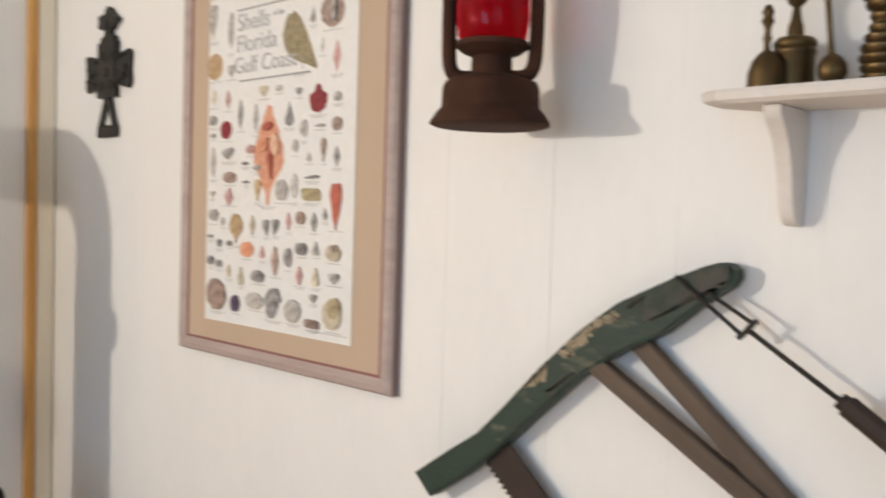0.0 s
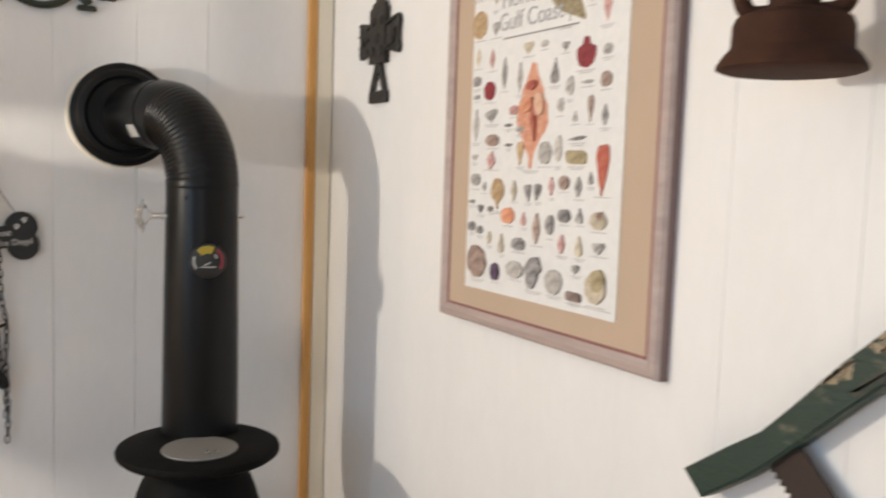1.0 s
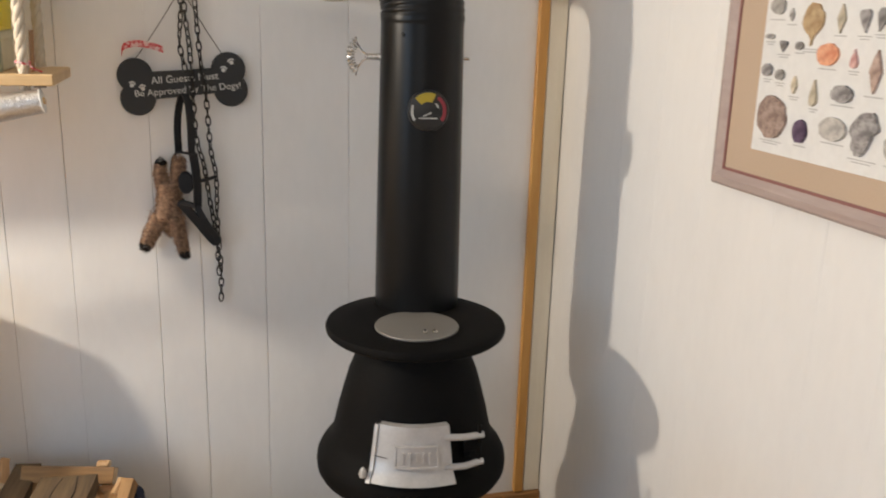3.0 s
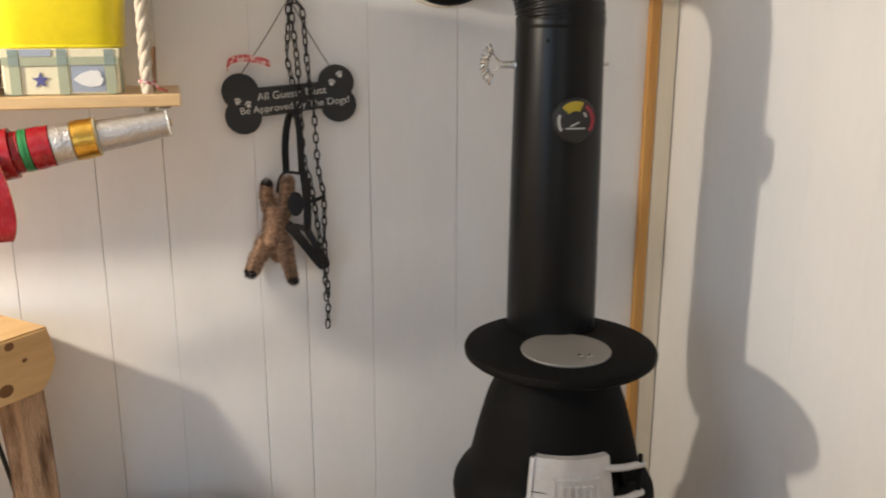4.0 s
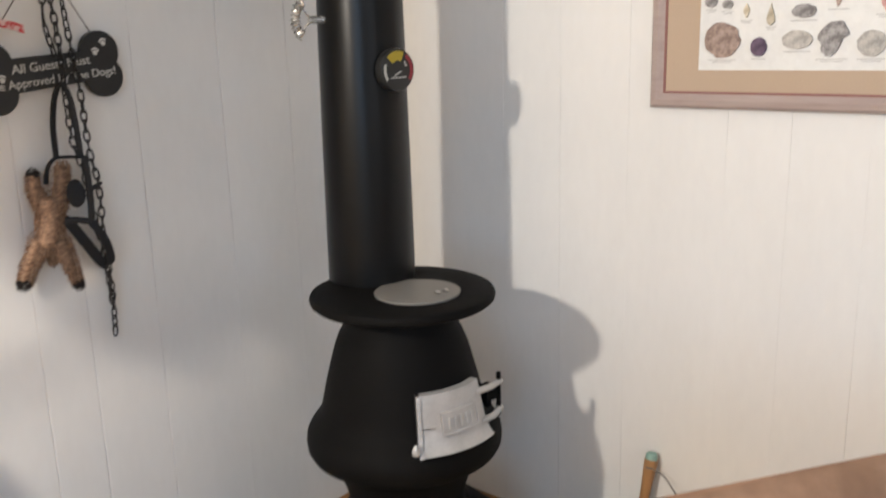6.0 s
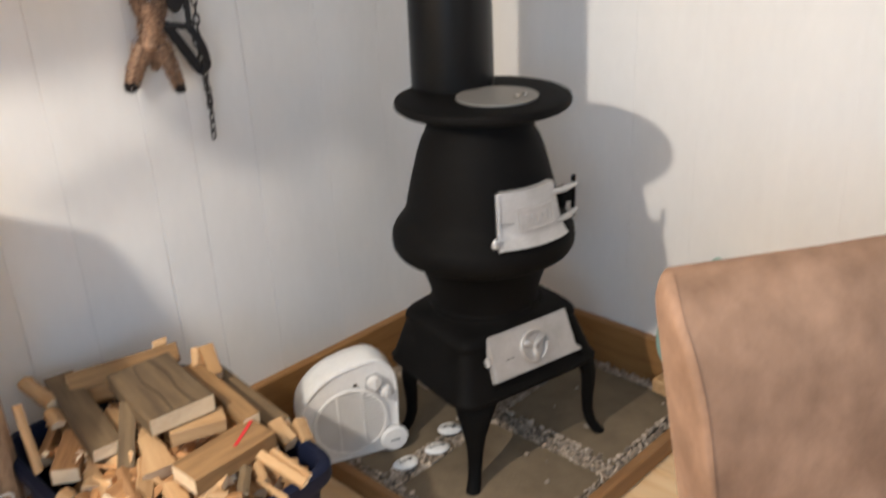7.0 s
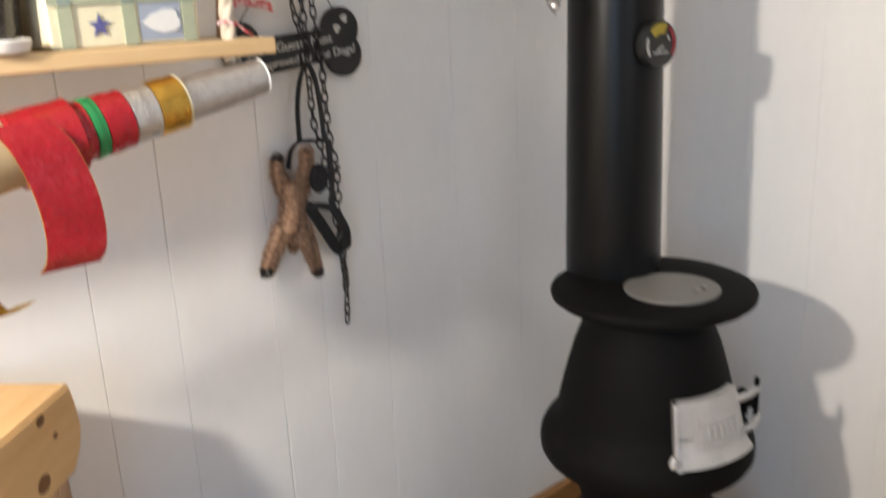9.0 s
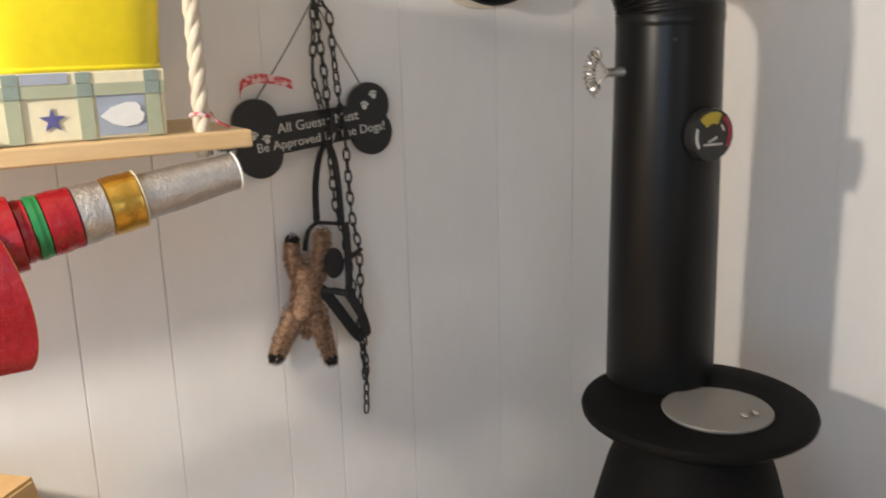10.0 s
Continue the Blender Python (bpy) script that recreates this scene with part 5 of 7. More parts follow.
def firewood():
    piece((-1.105, -0.275, 0.423), (-1, -1, 84), (0.177, 0.108, 0.032), GREYED, 0, "wide grey weathered board offcut on the heap")
    piece((-1.095, -0.364, 0.391), (0, -1, -22), (0.087, 0.041, 0.024), PALE, 0, "pale sawn stick under the board")
    piece((-1.096, -0.442, 0.373), (2, -2, 2), (0.146, 0.063, 0.03), WORN, 0, "weathered stick with a red paint mark")
    piece((-1.019, -0.315, 0.394), (0, -4, 86), (0.203, 0.031, 0.022), WORN, 0, "brown sawn board offcut")
    piece((-0.973, -0.317, 0.361), (15, 6, -91), (0.214, 0.034, 0.026), GREYED, 0, "long dark grey stick along the rim")
    piece((-0.985, -0.437, 0.35), (14, 24, -91), (0.048, 0.024, 0.028), PALE, 0, "short pale block at the rim")
    piece((-0.961, -0.456, 0.35), (8, 27, -107), (0.043, 0.03, 0.028), PALE, 1, "short pale wedge at the rim")
    piece((-0.986, -0.238, 0.412), (6, 34, -107), (0.062, 0.024, 0.026), WORN, 0, "short brown block of firewood")
    piece((-0.999, -0.214, 0.416), (-3, 37, -123), (0.035, 0.023, 0.025), PALE, 2, "short pale block of firewood")
    piece((-1.103, -0.145, 0.419), (57, 0, -15), (0.19, 0.035, 0.021), WORN, 0, "brown board standing on edge")
    piece((-1.034, -0.151, 0.439), (31, -5, -12), (0.024, 0.017, 0.017), PALE, 2, "small pale split piece")
    piece((-1.159, -0.14, 0.39), (51, 0, -26), (0.111, 0.031, 0.031), WORN, 0, "orange-brown board in the heap")
    piece((-1.205, -0.193, 0.397), (2, -5, 83), (0.237, 0.049, 0.024), GREYED, 0, "long grey-brown board offcut")
    piece((-1.235, -0.101, 0.413), (13, 12, -82), (0.083, 0.027, 0.023), PALE, 2, "pale split stick jutting over the rim")
    piece((-1.238, -0.159, 0.39), (6, 18, -96), (0.033, 0.026, 0.02), PALE, 2, "small pale split piece")
    piece((-1.3, -0.213, 0.408), (4, 63, -99), (0.11, 0.015, 0.012), PALE, 2, "thin pale stick leaning on the rim")
    piece((-1.252, -0.246, 0.366), (3, -4, 52), (0.097, 0.042, 0.03), SPLIT, 0, "chunky split block of firewood")
    piece((-1.248, -0.303, 0.36), (-4, 20, -118), (0.066, 0.038, 0.028), PALE, 3, "pale triangular split wedge")
    piece((-1.172, -0.246, 0.384), (8, 8, -95), (0.076, 0.029, 0.022), PALE, 1, "pale split wedge of firewood")
    piece((-1.185, -0.307, 0.398), (-13, 30, -125), (0.115, 0.026, 0.007), GREYED, 0, "thin grey-brown slat of firewood")
    piece((-1.166, -0.336, 0.373), (5, 18, -104), (0.106, 0.058, 0.032), PALE, 3, "pale triangular split wedge")
    piece((-1.205, -0.373, 0.351), (-6, 17, -124), (0.08, 0.039, 0.028), PALE, 1, "pale split block of firewood")
    piece((-1.229, -0.39, 0.353), (5, 15, -102), (0.097, 0.024, 0.022), SPLIT, 2, "orange split stick of firewood")
    piece((-1.256, -0.374, 0.342), (0, 16, -110), (0.078, 0.042, 0.027), PALE, 1, "pale split block of firewood")
    piece((-1.298, -0.313, 0.344), (15, 14, -75), (0.025, 0.032, 0.022), PALE, 2, "small pale block of kindling")
    piece((-1.285, -0.344, 0.342), (4, 20, -99), (0.035, 0.028, 0.022), SPLIT, 2, "small split piece of kindling")
    piece((-1.285, -0.417, 0.332), (8, 7, -92), (0.089, 0.02, 0.018), SPLIT, 2, "dark split stick of kindling")
    piece((-1.228, -0.46, 0.336), (26, 0, -39), (0.07, 0.025, 0.021), SPLIT, 2, "round split stick lying across the heap")
    piece((-1.191, -0.465, 0.349), (8, 10, -97), (0.095, 0.028, 0.019), PALE, 1, "long pale split stick of firewood")
    piece((-1.182, -0.51, 0.345), (8, 11, -98), (0.056, 0.013, 0.01), PALE, 3, "thin pale splinter of kindling")
    piece((-1.208, -0.517, 0.334), (-2, 16, -119), (0.03, 0.029, 0.021), SPLIT, 2, "small split piece of kindling")
    piece((-1.254, -0.52, 0.332), (23, -2, 7), (0.051, 0.02, 0.015), PALE, 2, "split stick lying along the rim")
    piece((-1.243, -0.503, 0.329), (18, -7, 23), (0.034, 0.029, 0.022), PALE, 0, "pinkish sawn block of kindling")
    piece((-1.28, -0.492, 0.331), (13, 3, -81), (0.04, 0.015, 0.012), PALE, 0, "small pale sawn block")
    piece((-1.265, -0.491, 0.33), (6, 3, -99), (0.075, 0.014, 0.012), SPLIT, 1, "thin split stick of kindling")
    piece((-1.278, -0.418, 0.327), (4, 5, -101), (0.042, 0.023, 0.018), SPLIT, 2, "small split piece of kindling")
    piece((-1.266, -0.346, 0.341), (-11, 14, -133), (0.042, 0.024, 0.019), SPLIT, 2, "small split piece of kindling")
    piece((-1.047, -0.518, 0.356), (18, 12, -79), (0.095, 0.016, 0.013), PALE, 0, "thin pale stick of firewood")
    piece((-1.03, -0.518, 0.357), (18, 13, -81), (0.082, 0.013, 0.013), PALE, 1, "thin pale stick of firewood")
    piece((-1.08, -0.535, 0.346), (16, 11, -84), (0.061, 0.015, 0.012), PALE, 3, "thin pale splinter of kindling")
    piece((-1.125, -0.469, 0.352), (22, 6, -63), (0.018, 0.021, 0.02), PALE, 0, "small pale sawn block")
    piece((-1.14, -0.482, 0.344), (25, 3, -49), (0.033, 0.019, 0.016), PALE, 2, "small split piece of kindling")
    piece((-1.127, -0.503, 0.339), (27, 0, -26), (0.028, 0.026, 0.019), SPLIT, 2, "round split piece of kindling")
    piece((-1.096, -0.489, 0.35), (-6, 19, -133), (0.048, 0.02, 0.016), GREYED, 2, "mossy grey split piece")
    piece((-1.071, -0.497, 0.354), (7, 19, -105), (0.036, 0.014, 0.013), PALE, 1, "small pale wedge of kindling")
    piece((-1.14, -0.52, 0.335), (23, -4, 0), (0.027, 0.016, 0.012), SPLIT, 1, "small split piece of kindling")
    piece((-1.294, -0.357, 0.334), (14, 9, -78), (0.038, 0.022, 0.018), SPLIT, 2, "small split piece of kindling")
    piece((-1.245, -0.386, 0.342), (7, 17, -95), (0.034, 0.022, 0.018), GREYED, 2, "dark split piece of kindling")
    piece((-1.151, -0.455, 0.34), (-8, 7, -132), (0.043, 0.023, 0.016), SPLIT, 2, "rough split piece below the marked stick")
    marked = [o for o in scene.objects if o.get("label", "").startswith("weathered stick with a red")][0]
    part("paint_stripe", box(-0.032, 0.032, -0.0028, 0.0028, 0, 0.0008), RED_PAINT, marked, "red paint stripe", at=pose(0.040, 0.004, 0.0156, 0, 0, 30))
    board = [o for o in scene.objects if o.get("label", "").startswith("wide grey weathered")][0]
    for y, sg in ((-0.022, 1), (0.014, -1)):
        part("crack", tube(smooth_line([(-0.088, y, 0.0160), (-0.03, y + 0.003 * sg, 0.0162), (0.02, y - 0.003 * sg, 0.0162), (0.080, y + 0.004 * sg, 0.0160)], 4), 0.0009, 5), CRACK, board, "dark drying crack")
    r = random.Random(21)
    for i in range(250):                      # the heap below, layer by layer, then loose splinters between
        layer = i // 16
        x, y = r.uniform(-1.285, -0.995), r.uniform(-0.535, -0.11)
        top = 0.322 + 0.040 * max(0.0, 1 - ((y + 0.25) / 0.24) ** 2)
        fine = layer >= 11
        z = 0.05 + 0.045 * layer if layer < 5 else top + (r.uniform(-0.016, 0.012) if fine else r.uniform(-0.030, 0.004))
        yaw, pitch, ln = r.uniform(0, 360), r.gauss(0, 26 if fine else 16), r.uniform(0.04, 0.09) if fine else r.uniform(0.06, 0.125)
        d = Euler((0, radians(pitch), radians(yaw))).to_matrix() @ Vector((ln / 2, 0, 0))
        if any(not (-1.284 < x + g * d.x < -0.996 and -0.526 < y + g * d.y < -0.105) for g in (-1, 1)):
            continue
        size = (ln, r.uniform(0.008, 0.020), r.uniform(0.006, 0.014)) if fine else (ln, r.uniform(0.022, 0.042), r.uniform(0.014, 0.028))
        piece((round(x, 4), round(y, 4), round(z, 4)), (r.uniform(0, 180), pitch, yaw), size, r.choice((PALE, SPLIT, SPLIT, SPLIT)), r.choice((1, 3, 3) if fine else (0, 1, 1, 2, 3)),
              "thin splinter of kindling in the bin" if fine else "small split piece of kindling in the bin")


recycling_bin()
firewood()


# ---- fan heater, pebbles ----
def fan_heater():
    f = thing("fan_heater", pose(-0.688, -0.256, 0.0455, 0, 0, -25.5) @ Matrix.Diagonal((1, 0.78, 0.97, 1)), "white plastic fan heater with a round slatted grille", "heater")
    outline = []
    for x, z in ((-0.072, 0.0), (0.080, 0.004), (0.096, 0.010), (0.100, 0.034), (0.090, 0.055), (0.092, 0.12), (0.092, 0.168), (0.084, 0.205), (0.058, 0.233), (0.020, 0.237), (-0.045, 0.222), (-0.092, 0.190), (-0.120, 0.145), (-0.118, 0.09), (-0.096, 0.04)):
        outline.append((x, z))
    loop = [(p.x, p.z) for p in smooth_line([(x, 0, z) for x, z in outline] + [(outline[0][0], 0, outline[0][1])], 4)][:-1]
    cx, cz = 0.0, 0.11
    bm = bmesh.new()
    rings = []
    for y, s in ((0.005, 0.93), (0.0, 0.955), (0.002, 0.985), (0.008, 1.0), (0.03, 1.0), (0.075, 1.0), (0.11, 0.95), (0.128, 0.82), (0.134, 0.6)):
        rings.append([(cx + (x - cx) * s, y, max(0.0, cz + (z - cz) * s)) for x, z in loop])
    put_rings(bm, rings)
    bmesh.ops.recalc_face_normals(bm, faces=bm.faces)
    part("housing", bm, HEATER, f, "rounded white plastic housing", True)
    g = part("grille", lathe([(0.001, 0.0), (0.070, 0.0), (0.0735, 0.002), (0.075, 0.006), (0.080, 0.006), (0.082, 0.0)], 48), HEATER, f, "round white grille ring", True, at=pose(-0.016, -0.0005, 0.098, 90, 0, 0))
    # solid disc whose grey paints in the shade seen between the slats
    part("grille_back", lathe([(0.001, 0.0005), (0.0735, 0.0005), (0.0735, 0.0018), (0.001, 0.0018)], 40), GRILLE_DARK, g, "grey backing disc, painted shade between the slats")
    for k in range(17):
        yy = -0.066 + 0.132 * k / 16
        half = math.sqrt(0.0735 ** 2 - yy * yy)
        part("slat", box(-half, half, yy - 0.0019, yy + 0.0019, 0.002, 0.0058, 0.0007), HEATER, g)
    for x in (-0.026, 0.028):
        part("rib", box(x - 0.0014, x + 0.0014, -0.066, 0.066, 0.004, 0.0075, 0.0006), HEATER, g)
    part("control_panel", prism([(0.020, 0.172), (0.026, 0.200), (0.046, 0.206), (0.074, 0.180), (0.083, 0.144), (0.060, 0.144)], -0.0025, 0.004, 0.001), HEATER_GREY, f, "light grey control panel")
    for x, z, s in ((0.040, 0.186, 0.0155), (0.063, 0.160, 0.0125)):
        k = part("dial", lathe([(s, 0), (s, 0.006), (s * 0.85, 0.014), (s * 0.4, 0.015)], 24), HEATER, f, "white control dial", True, at=pose(x, -0.002, z, 90, 0, 0))
        part("dial_grip", box(-s * 0.22, s * 0.22, -s * 0.9, s * 0.9, 0.012, 0.019, 0.001), HEATER, k)
    part("indicator", lathe([(0.004, 0), (0.004, 0.002), (0.001, 0.0025)], 12), BLACK, f, "small dark indicator lamp", at=pose(0.000, 0.001, 0.186, 90, 0, 0))
    part("foot_boss", lathe([(0.030, 0.0), (0.031, 0.01), (0.026, 0.016), (0.006, 0.018)], 32), HEATER, f, "round white boss with a worn badge", True, at=pose(0.074, 0.002, 0.034, 90, 0, 0))
    part("badge", box(-0.010, 0.010, -0.0006, 0.0004, -0.002, 0.002), GREY_INK, f, "small unreadable badge", at=pose(0.074, -0.0163, 0.034))


fan_heater()
for i, (px, py, a) in enumerate(((-0.646, -0.348, -15), (-0.566, -0.362, -30), (-0.496, -0.333, -40))):
    r = random.Random(40 + i)
    bm = bmesh.new()
    bmesh.ops.create_icosphere(bm, subdivisions=3, radius=1)
    for v in bm.verts:
        v.co = Vector((v.co.x * 0.029, v.co.y * 0.0205, v.co.z * 0.0085)) * (1 + 0.05 * math.sin(3 * v.co.x + i) + 0.04 * math.sin(4 * v.co.y + 2 * i))
    s = thing("pebble", pose(px, py, 0.0522, 0, 0, a), "flat white pebble with a worn dark word on it", "pebble", "lettered pebbles")
    part("stone", bm, WHITE_PL, s, "", True)
    part("lettering", text_bm(("Live", "Love", "Laugh")[i], 0.0185), SIGN, s, "dark painted word", at=pose(0, 0, 0.0088, -90, 0, 0))


# ---- chair ----
def chair():
    u, n = Vector((0.84, -0.543, 0)).normalized(), Vector((-0.543, -0.84, 0)).normalized()
    O = Vector((-0.397, -1.10, 0))
    c = thing("upholstered_chair", pose(O.x, O.y, 0), "brown velvet upholstered swivel chair with a dark wooden base", "chair")
    top = Vector((-0.850, -1.020, -0.037))            # rear corner of the back at its top
    z0, z1, full = 0.452, 0.803, 0.102

    def depth(z):
        """How far the face stands out from the back's rear, rounded over at the top and tucked in below."""
        if z > 0.64:
            return max(0.010, full * math.sqrt(max(0.0, 1 - ((z - 0.64) / 0.165) ** 2)))
        if z < 0.50:
            return full * (0.45 + 0.55 * math.sqrt(max(0.0, 1 - ((0.50 - z) / 0.062) ** 2)))
        return full
    rings, seams = [], []
    zs = [z0 + 0.06 * (k / 5) for k in range(5)] + [0.50 + 0.14 * k / 5 for k in range(5)] + [0.64 + 0.163 * math.sin(math.pi / 2 * k / 11) for k in range(12)]
    for z in zs:
        back = top + (u * 0.0565 + n * 0.006) * ((0.80 - z) / 0.35)
        back += u * (0.022 * (1 - math.sqrt(max(0.0, 1 - (max(0.0, z - 0.758) / 0.0455) ** 2))))
        th, wide = depth(z), 0.62 - 0.11 * ((0.80 - z) / 0.35)
        rad = min(0.013, th * 0.46)
        fall = 0.055 * max(0.0, (0.52 - z) / 0.08)
        crown = 0.010 * max(0.0, (z - 0.70) / 0.10)
        loop = []
        for cx, cy, a0 in ((wide - rad, th - rad, 0), (rad, th - rad, 90), (rad, rad, 180), (wide - rad, rad, 270)):
            for k in range(5):
                a = radians(a0 + 90 * k / 4)
                x = cx + rad * math.cos(a)
                s = min(1.0, max(0.0, x) / 0.14)
                loop.append(back + u * x + n * (cy + rad * math.sin(a)) + Vector((0, 0, z - fall * s + crown * math.sin(math.pi * min(1.0, x / wide)))) - O)
        # finer steps along the wide face
        face = [loop[4].lerp(loop[5], k / 14) for k in range(1, 14)]
        for q in face:
            x = (q + O - back).dot(u)
            q.z = top.z + z - fall * min(1.0, max(0.0, x) / 0.14) + crown * math.sin(math.pi * min(1.0, max(0.0, x) / wide))
        rings.append(loop[:5] + face + loop[5:])
        seams.append(loop[6] + n * 0.0008)
    bm = bmesh.new()
    put_rings(bm, rings)
    bmesh.ops.recalc_face_normals(bm, faces=bm.faces)
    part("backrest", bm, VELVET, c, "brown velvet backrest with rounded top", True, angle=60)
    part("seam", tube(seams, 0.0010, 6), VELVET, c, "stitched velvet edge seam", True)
    rot = pose(0, 0, 0, 0, 0, math.degrees(math.atan2(u.y, u.x)))
    bm = bmesh.new()
    put_rings(bm, [[rot @ Vector(q) + u * 0.12 - n * 0.02 for q in superloop(a, b, z, 40, 6)] for a, b, z in ((0.12, 0.16, 0.345), (0.14, 0.18, 0.355), (0.145, 0.185, 0.40), (0.14, 0.18, 0.43), (0.12, 0.15, 0.44))])
    bmesh.ops.recalc_face_normals(bm, faces=bm.faces)
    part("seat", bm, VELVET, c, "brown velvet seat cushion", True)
    part("pedestal", lathe([(0.045, 0.06), (0.036, 0.10), (0.028, 0.20), (0.03, 0.32), (0.07, 0.362)], 24), DARKWOOD, c, "dark turned pedestal", True)
    tip = Vector((-0.486, -0.814, 0)) - O
    for k in range(5):
        d = Matrix.Rotation(2 * math.pi / 5 * k, 3, "Z") @ tip
        pts = smooth_line([Vector((0, 0, 0.115)), d * 0.35 + Vector((0, 0, 0.105)), d * 0.7 + Vector((0, 0, 0.066)), d * 0.92 + Vector((0, 0, 0.030)), d + Vector((0, 0, 0.022))], 6)
        part("base_leg", tube(pts, lambda t: 0.031 * (1 - 0.45 * t), 12, 0.8), DARKWOOD, c, "curved dark wooden base leg", True)


chair()


# ---- dustpan and block ----
def dustpan():
    d = thing("dustpan", pose(-0.044, -0.677, 0.0860, 0, 0, -90) @ pose(0, 0, 0, -5, 0, 0), "teal metal dustpan with a wooden handle standing on a wood block", "dustpan")
    o = [(-0.056, 0.0), (-0.066, 0.035), (-0.084, 0.075), (-0.093, 0.118), (-0.088, 0.154), (-0.060, 0.181), (-0.022, 0.206), (-0.006, 0.226), (-0.004, 0.245), (0.024, 0.245), (0.030, 0.222), (0.060, 0.196), (0.098, 0.165), (0.112, 0.118), (0.098, 0.06), (0.084, 0.0)]
    o = [(q.x, q.z * 0.80) for q in smooth_line([(x, 0, z) for x, z in o], 3)]
    b = bmesh.new()
    put_prism(b, o, -0.003, 0.003)
    bmesh.ops.recalc_face_normals(b, faces=b.faces)
    part("pan", b, TEAL, d, "teal enamelled pan")
    part("pan_rim", tube([(x, -0.009, z) for x, z in o[2:20]], 0.009, 8, 0.3), TEAL, d, "raised rim of the pan", True)
    part("pan_rim", tube([(x, -0.009, z) for x, z in o[28:-1]], 0.009, 8, 0.3), TEAL, d, "raised rim of the pan", True)
    h = part("handle", tube(smooth_line([(0.006, -0.004, 0.165), (0.012, -0.006, 0.205), (0.018, -0.004, 0.265), (0.021, -0.002, 0.302)], 5), lambda t: 0.0118 - 0.002 * math.sin(5 * t), 12), HANDLE, d, "worn brown wooden handle", True)
    part("cap", tube([(0.0205, -0.002, 0.289), (0.0215, -0.002, 0.311), (0.0217, -0.002, 0.315)], lambda t: 0.0122 if t < 0.8 else 0.009, 12), TEAL, h, "grey-green end cap", True)
    part("loop", tube(smooth_line([(0.018, -0.017, 0.287), (0.034, -0.018, 0.288), (0.060, -0.016, 0.278), (0.085, -0.012, 0.247)], 5), 0.0016, 5), CORD, h, "string loop")


def hand_brush():
    b = thing("hand_brush", pose(-0.072, -0.712, 0.117, 0, 0, -75) @ pose(0, 0, 0, -14, 16, 0), "small wooden hand brush with straw bristles standing on the block", "brush")
    part("brush_back", box(-0.040, 0.040, -0.012, 0.012, 0.03, 0.055, 0.006, 2), PALE, b, "pale wooden brush back")
    part("ferrule", box(-0.041, 0.041, -0.014, 0.014, 0.008, 0.0305, 0.003), HEATER_GREY, b, "grey binding band")
    r = random.Random(5)
    bm = bmesh.new()
    for k in range(150):
        x, y = r.uniform(-0.036, 0.036), r.uniform(-0.01, 0.01)
        put_tube(bm, [(x, y, 0.0125), (x + r.gauss(0, 0.004), y + r.gauss(0, 0.004), -0.030)], 0.0016, 4)
    part("bristles", bm, BRISTLE, b, "short straw bristles")


dustpan()
hand_brush()
solid("wood_block", box(-0.032, 0.032, -0.082, 0.082, 0, 0.034, 0.003), PALE, pose(-0.052, -0.673, 0.0505, 0, 0, -4), "pale sawn wood block on the hearth edge", "wood block")


# ---- things on the east wall ----
SHELL_TONES = {nm: material("shell_" + nm, c, 0.6, second=d, scale=95, mix=1.0, fine=420, bump=0, contrast=0.22, grain=0.3, random=0.22) for nm, c, d in (
    ("grey", (0.50, 0.475, 0.45), (0.21, 0.195, 0.185)), ("tan", (0.60, 0.44, 0.25), (0.42, 0.27, 0.14)), ("pink", (0.60, 0.38, 0.35), (0.42, 0.21, 0.20)),
    ("brown", (0.42, 0.31, 0.26), (0.22, 0.15, 0.125)), ("cream", (0.66, 0.58, 0.45), (0.44, 0.38, 0.28)), ("red", (0.36, 0.04, 0.045), (0.22, 0.015, 0.03)),
    ("orange", (0.70, 0.36, 0.22), (0.55, 0.20, 0.11)), ("salmon", (0.74, 0.40, 0.27), (0.62, 0.26, 0.16)), ("peach", (0.76, 0.52, 0.38), (0.68, 0.38, 0.25)), ("rust", (0.46, 0.13, 0.08), (0.34, 0.07, 0.05)), ("slate", (0.36, 0.34, 0.335), (0.14, 0.13, 0.13)), ("olive", (0.40, 0.33, 0.20), (0.23, 0.185, 0.105)),
    ("pale", (0.56, 0.53, 0.49), (0.34, 0.32, 0.30)), ("violet", (0.14, 0.09, 0.15), (0.06, 0.03, 0.07)))}


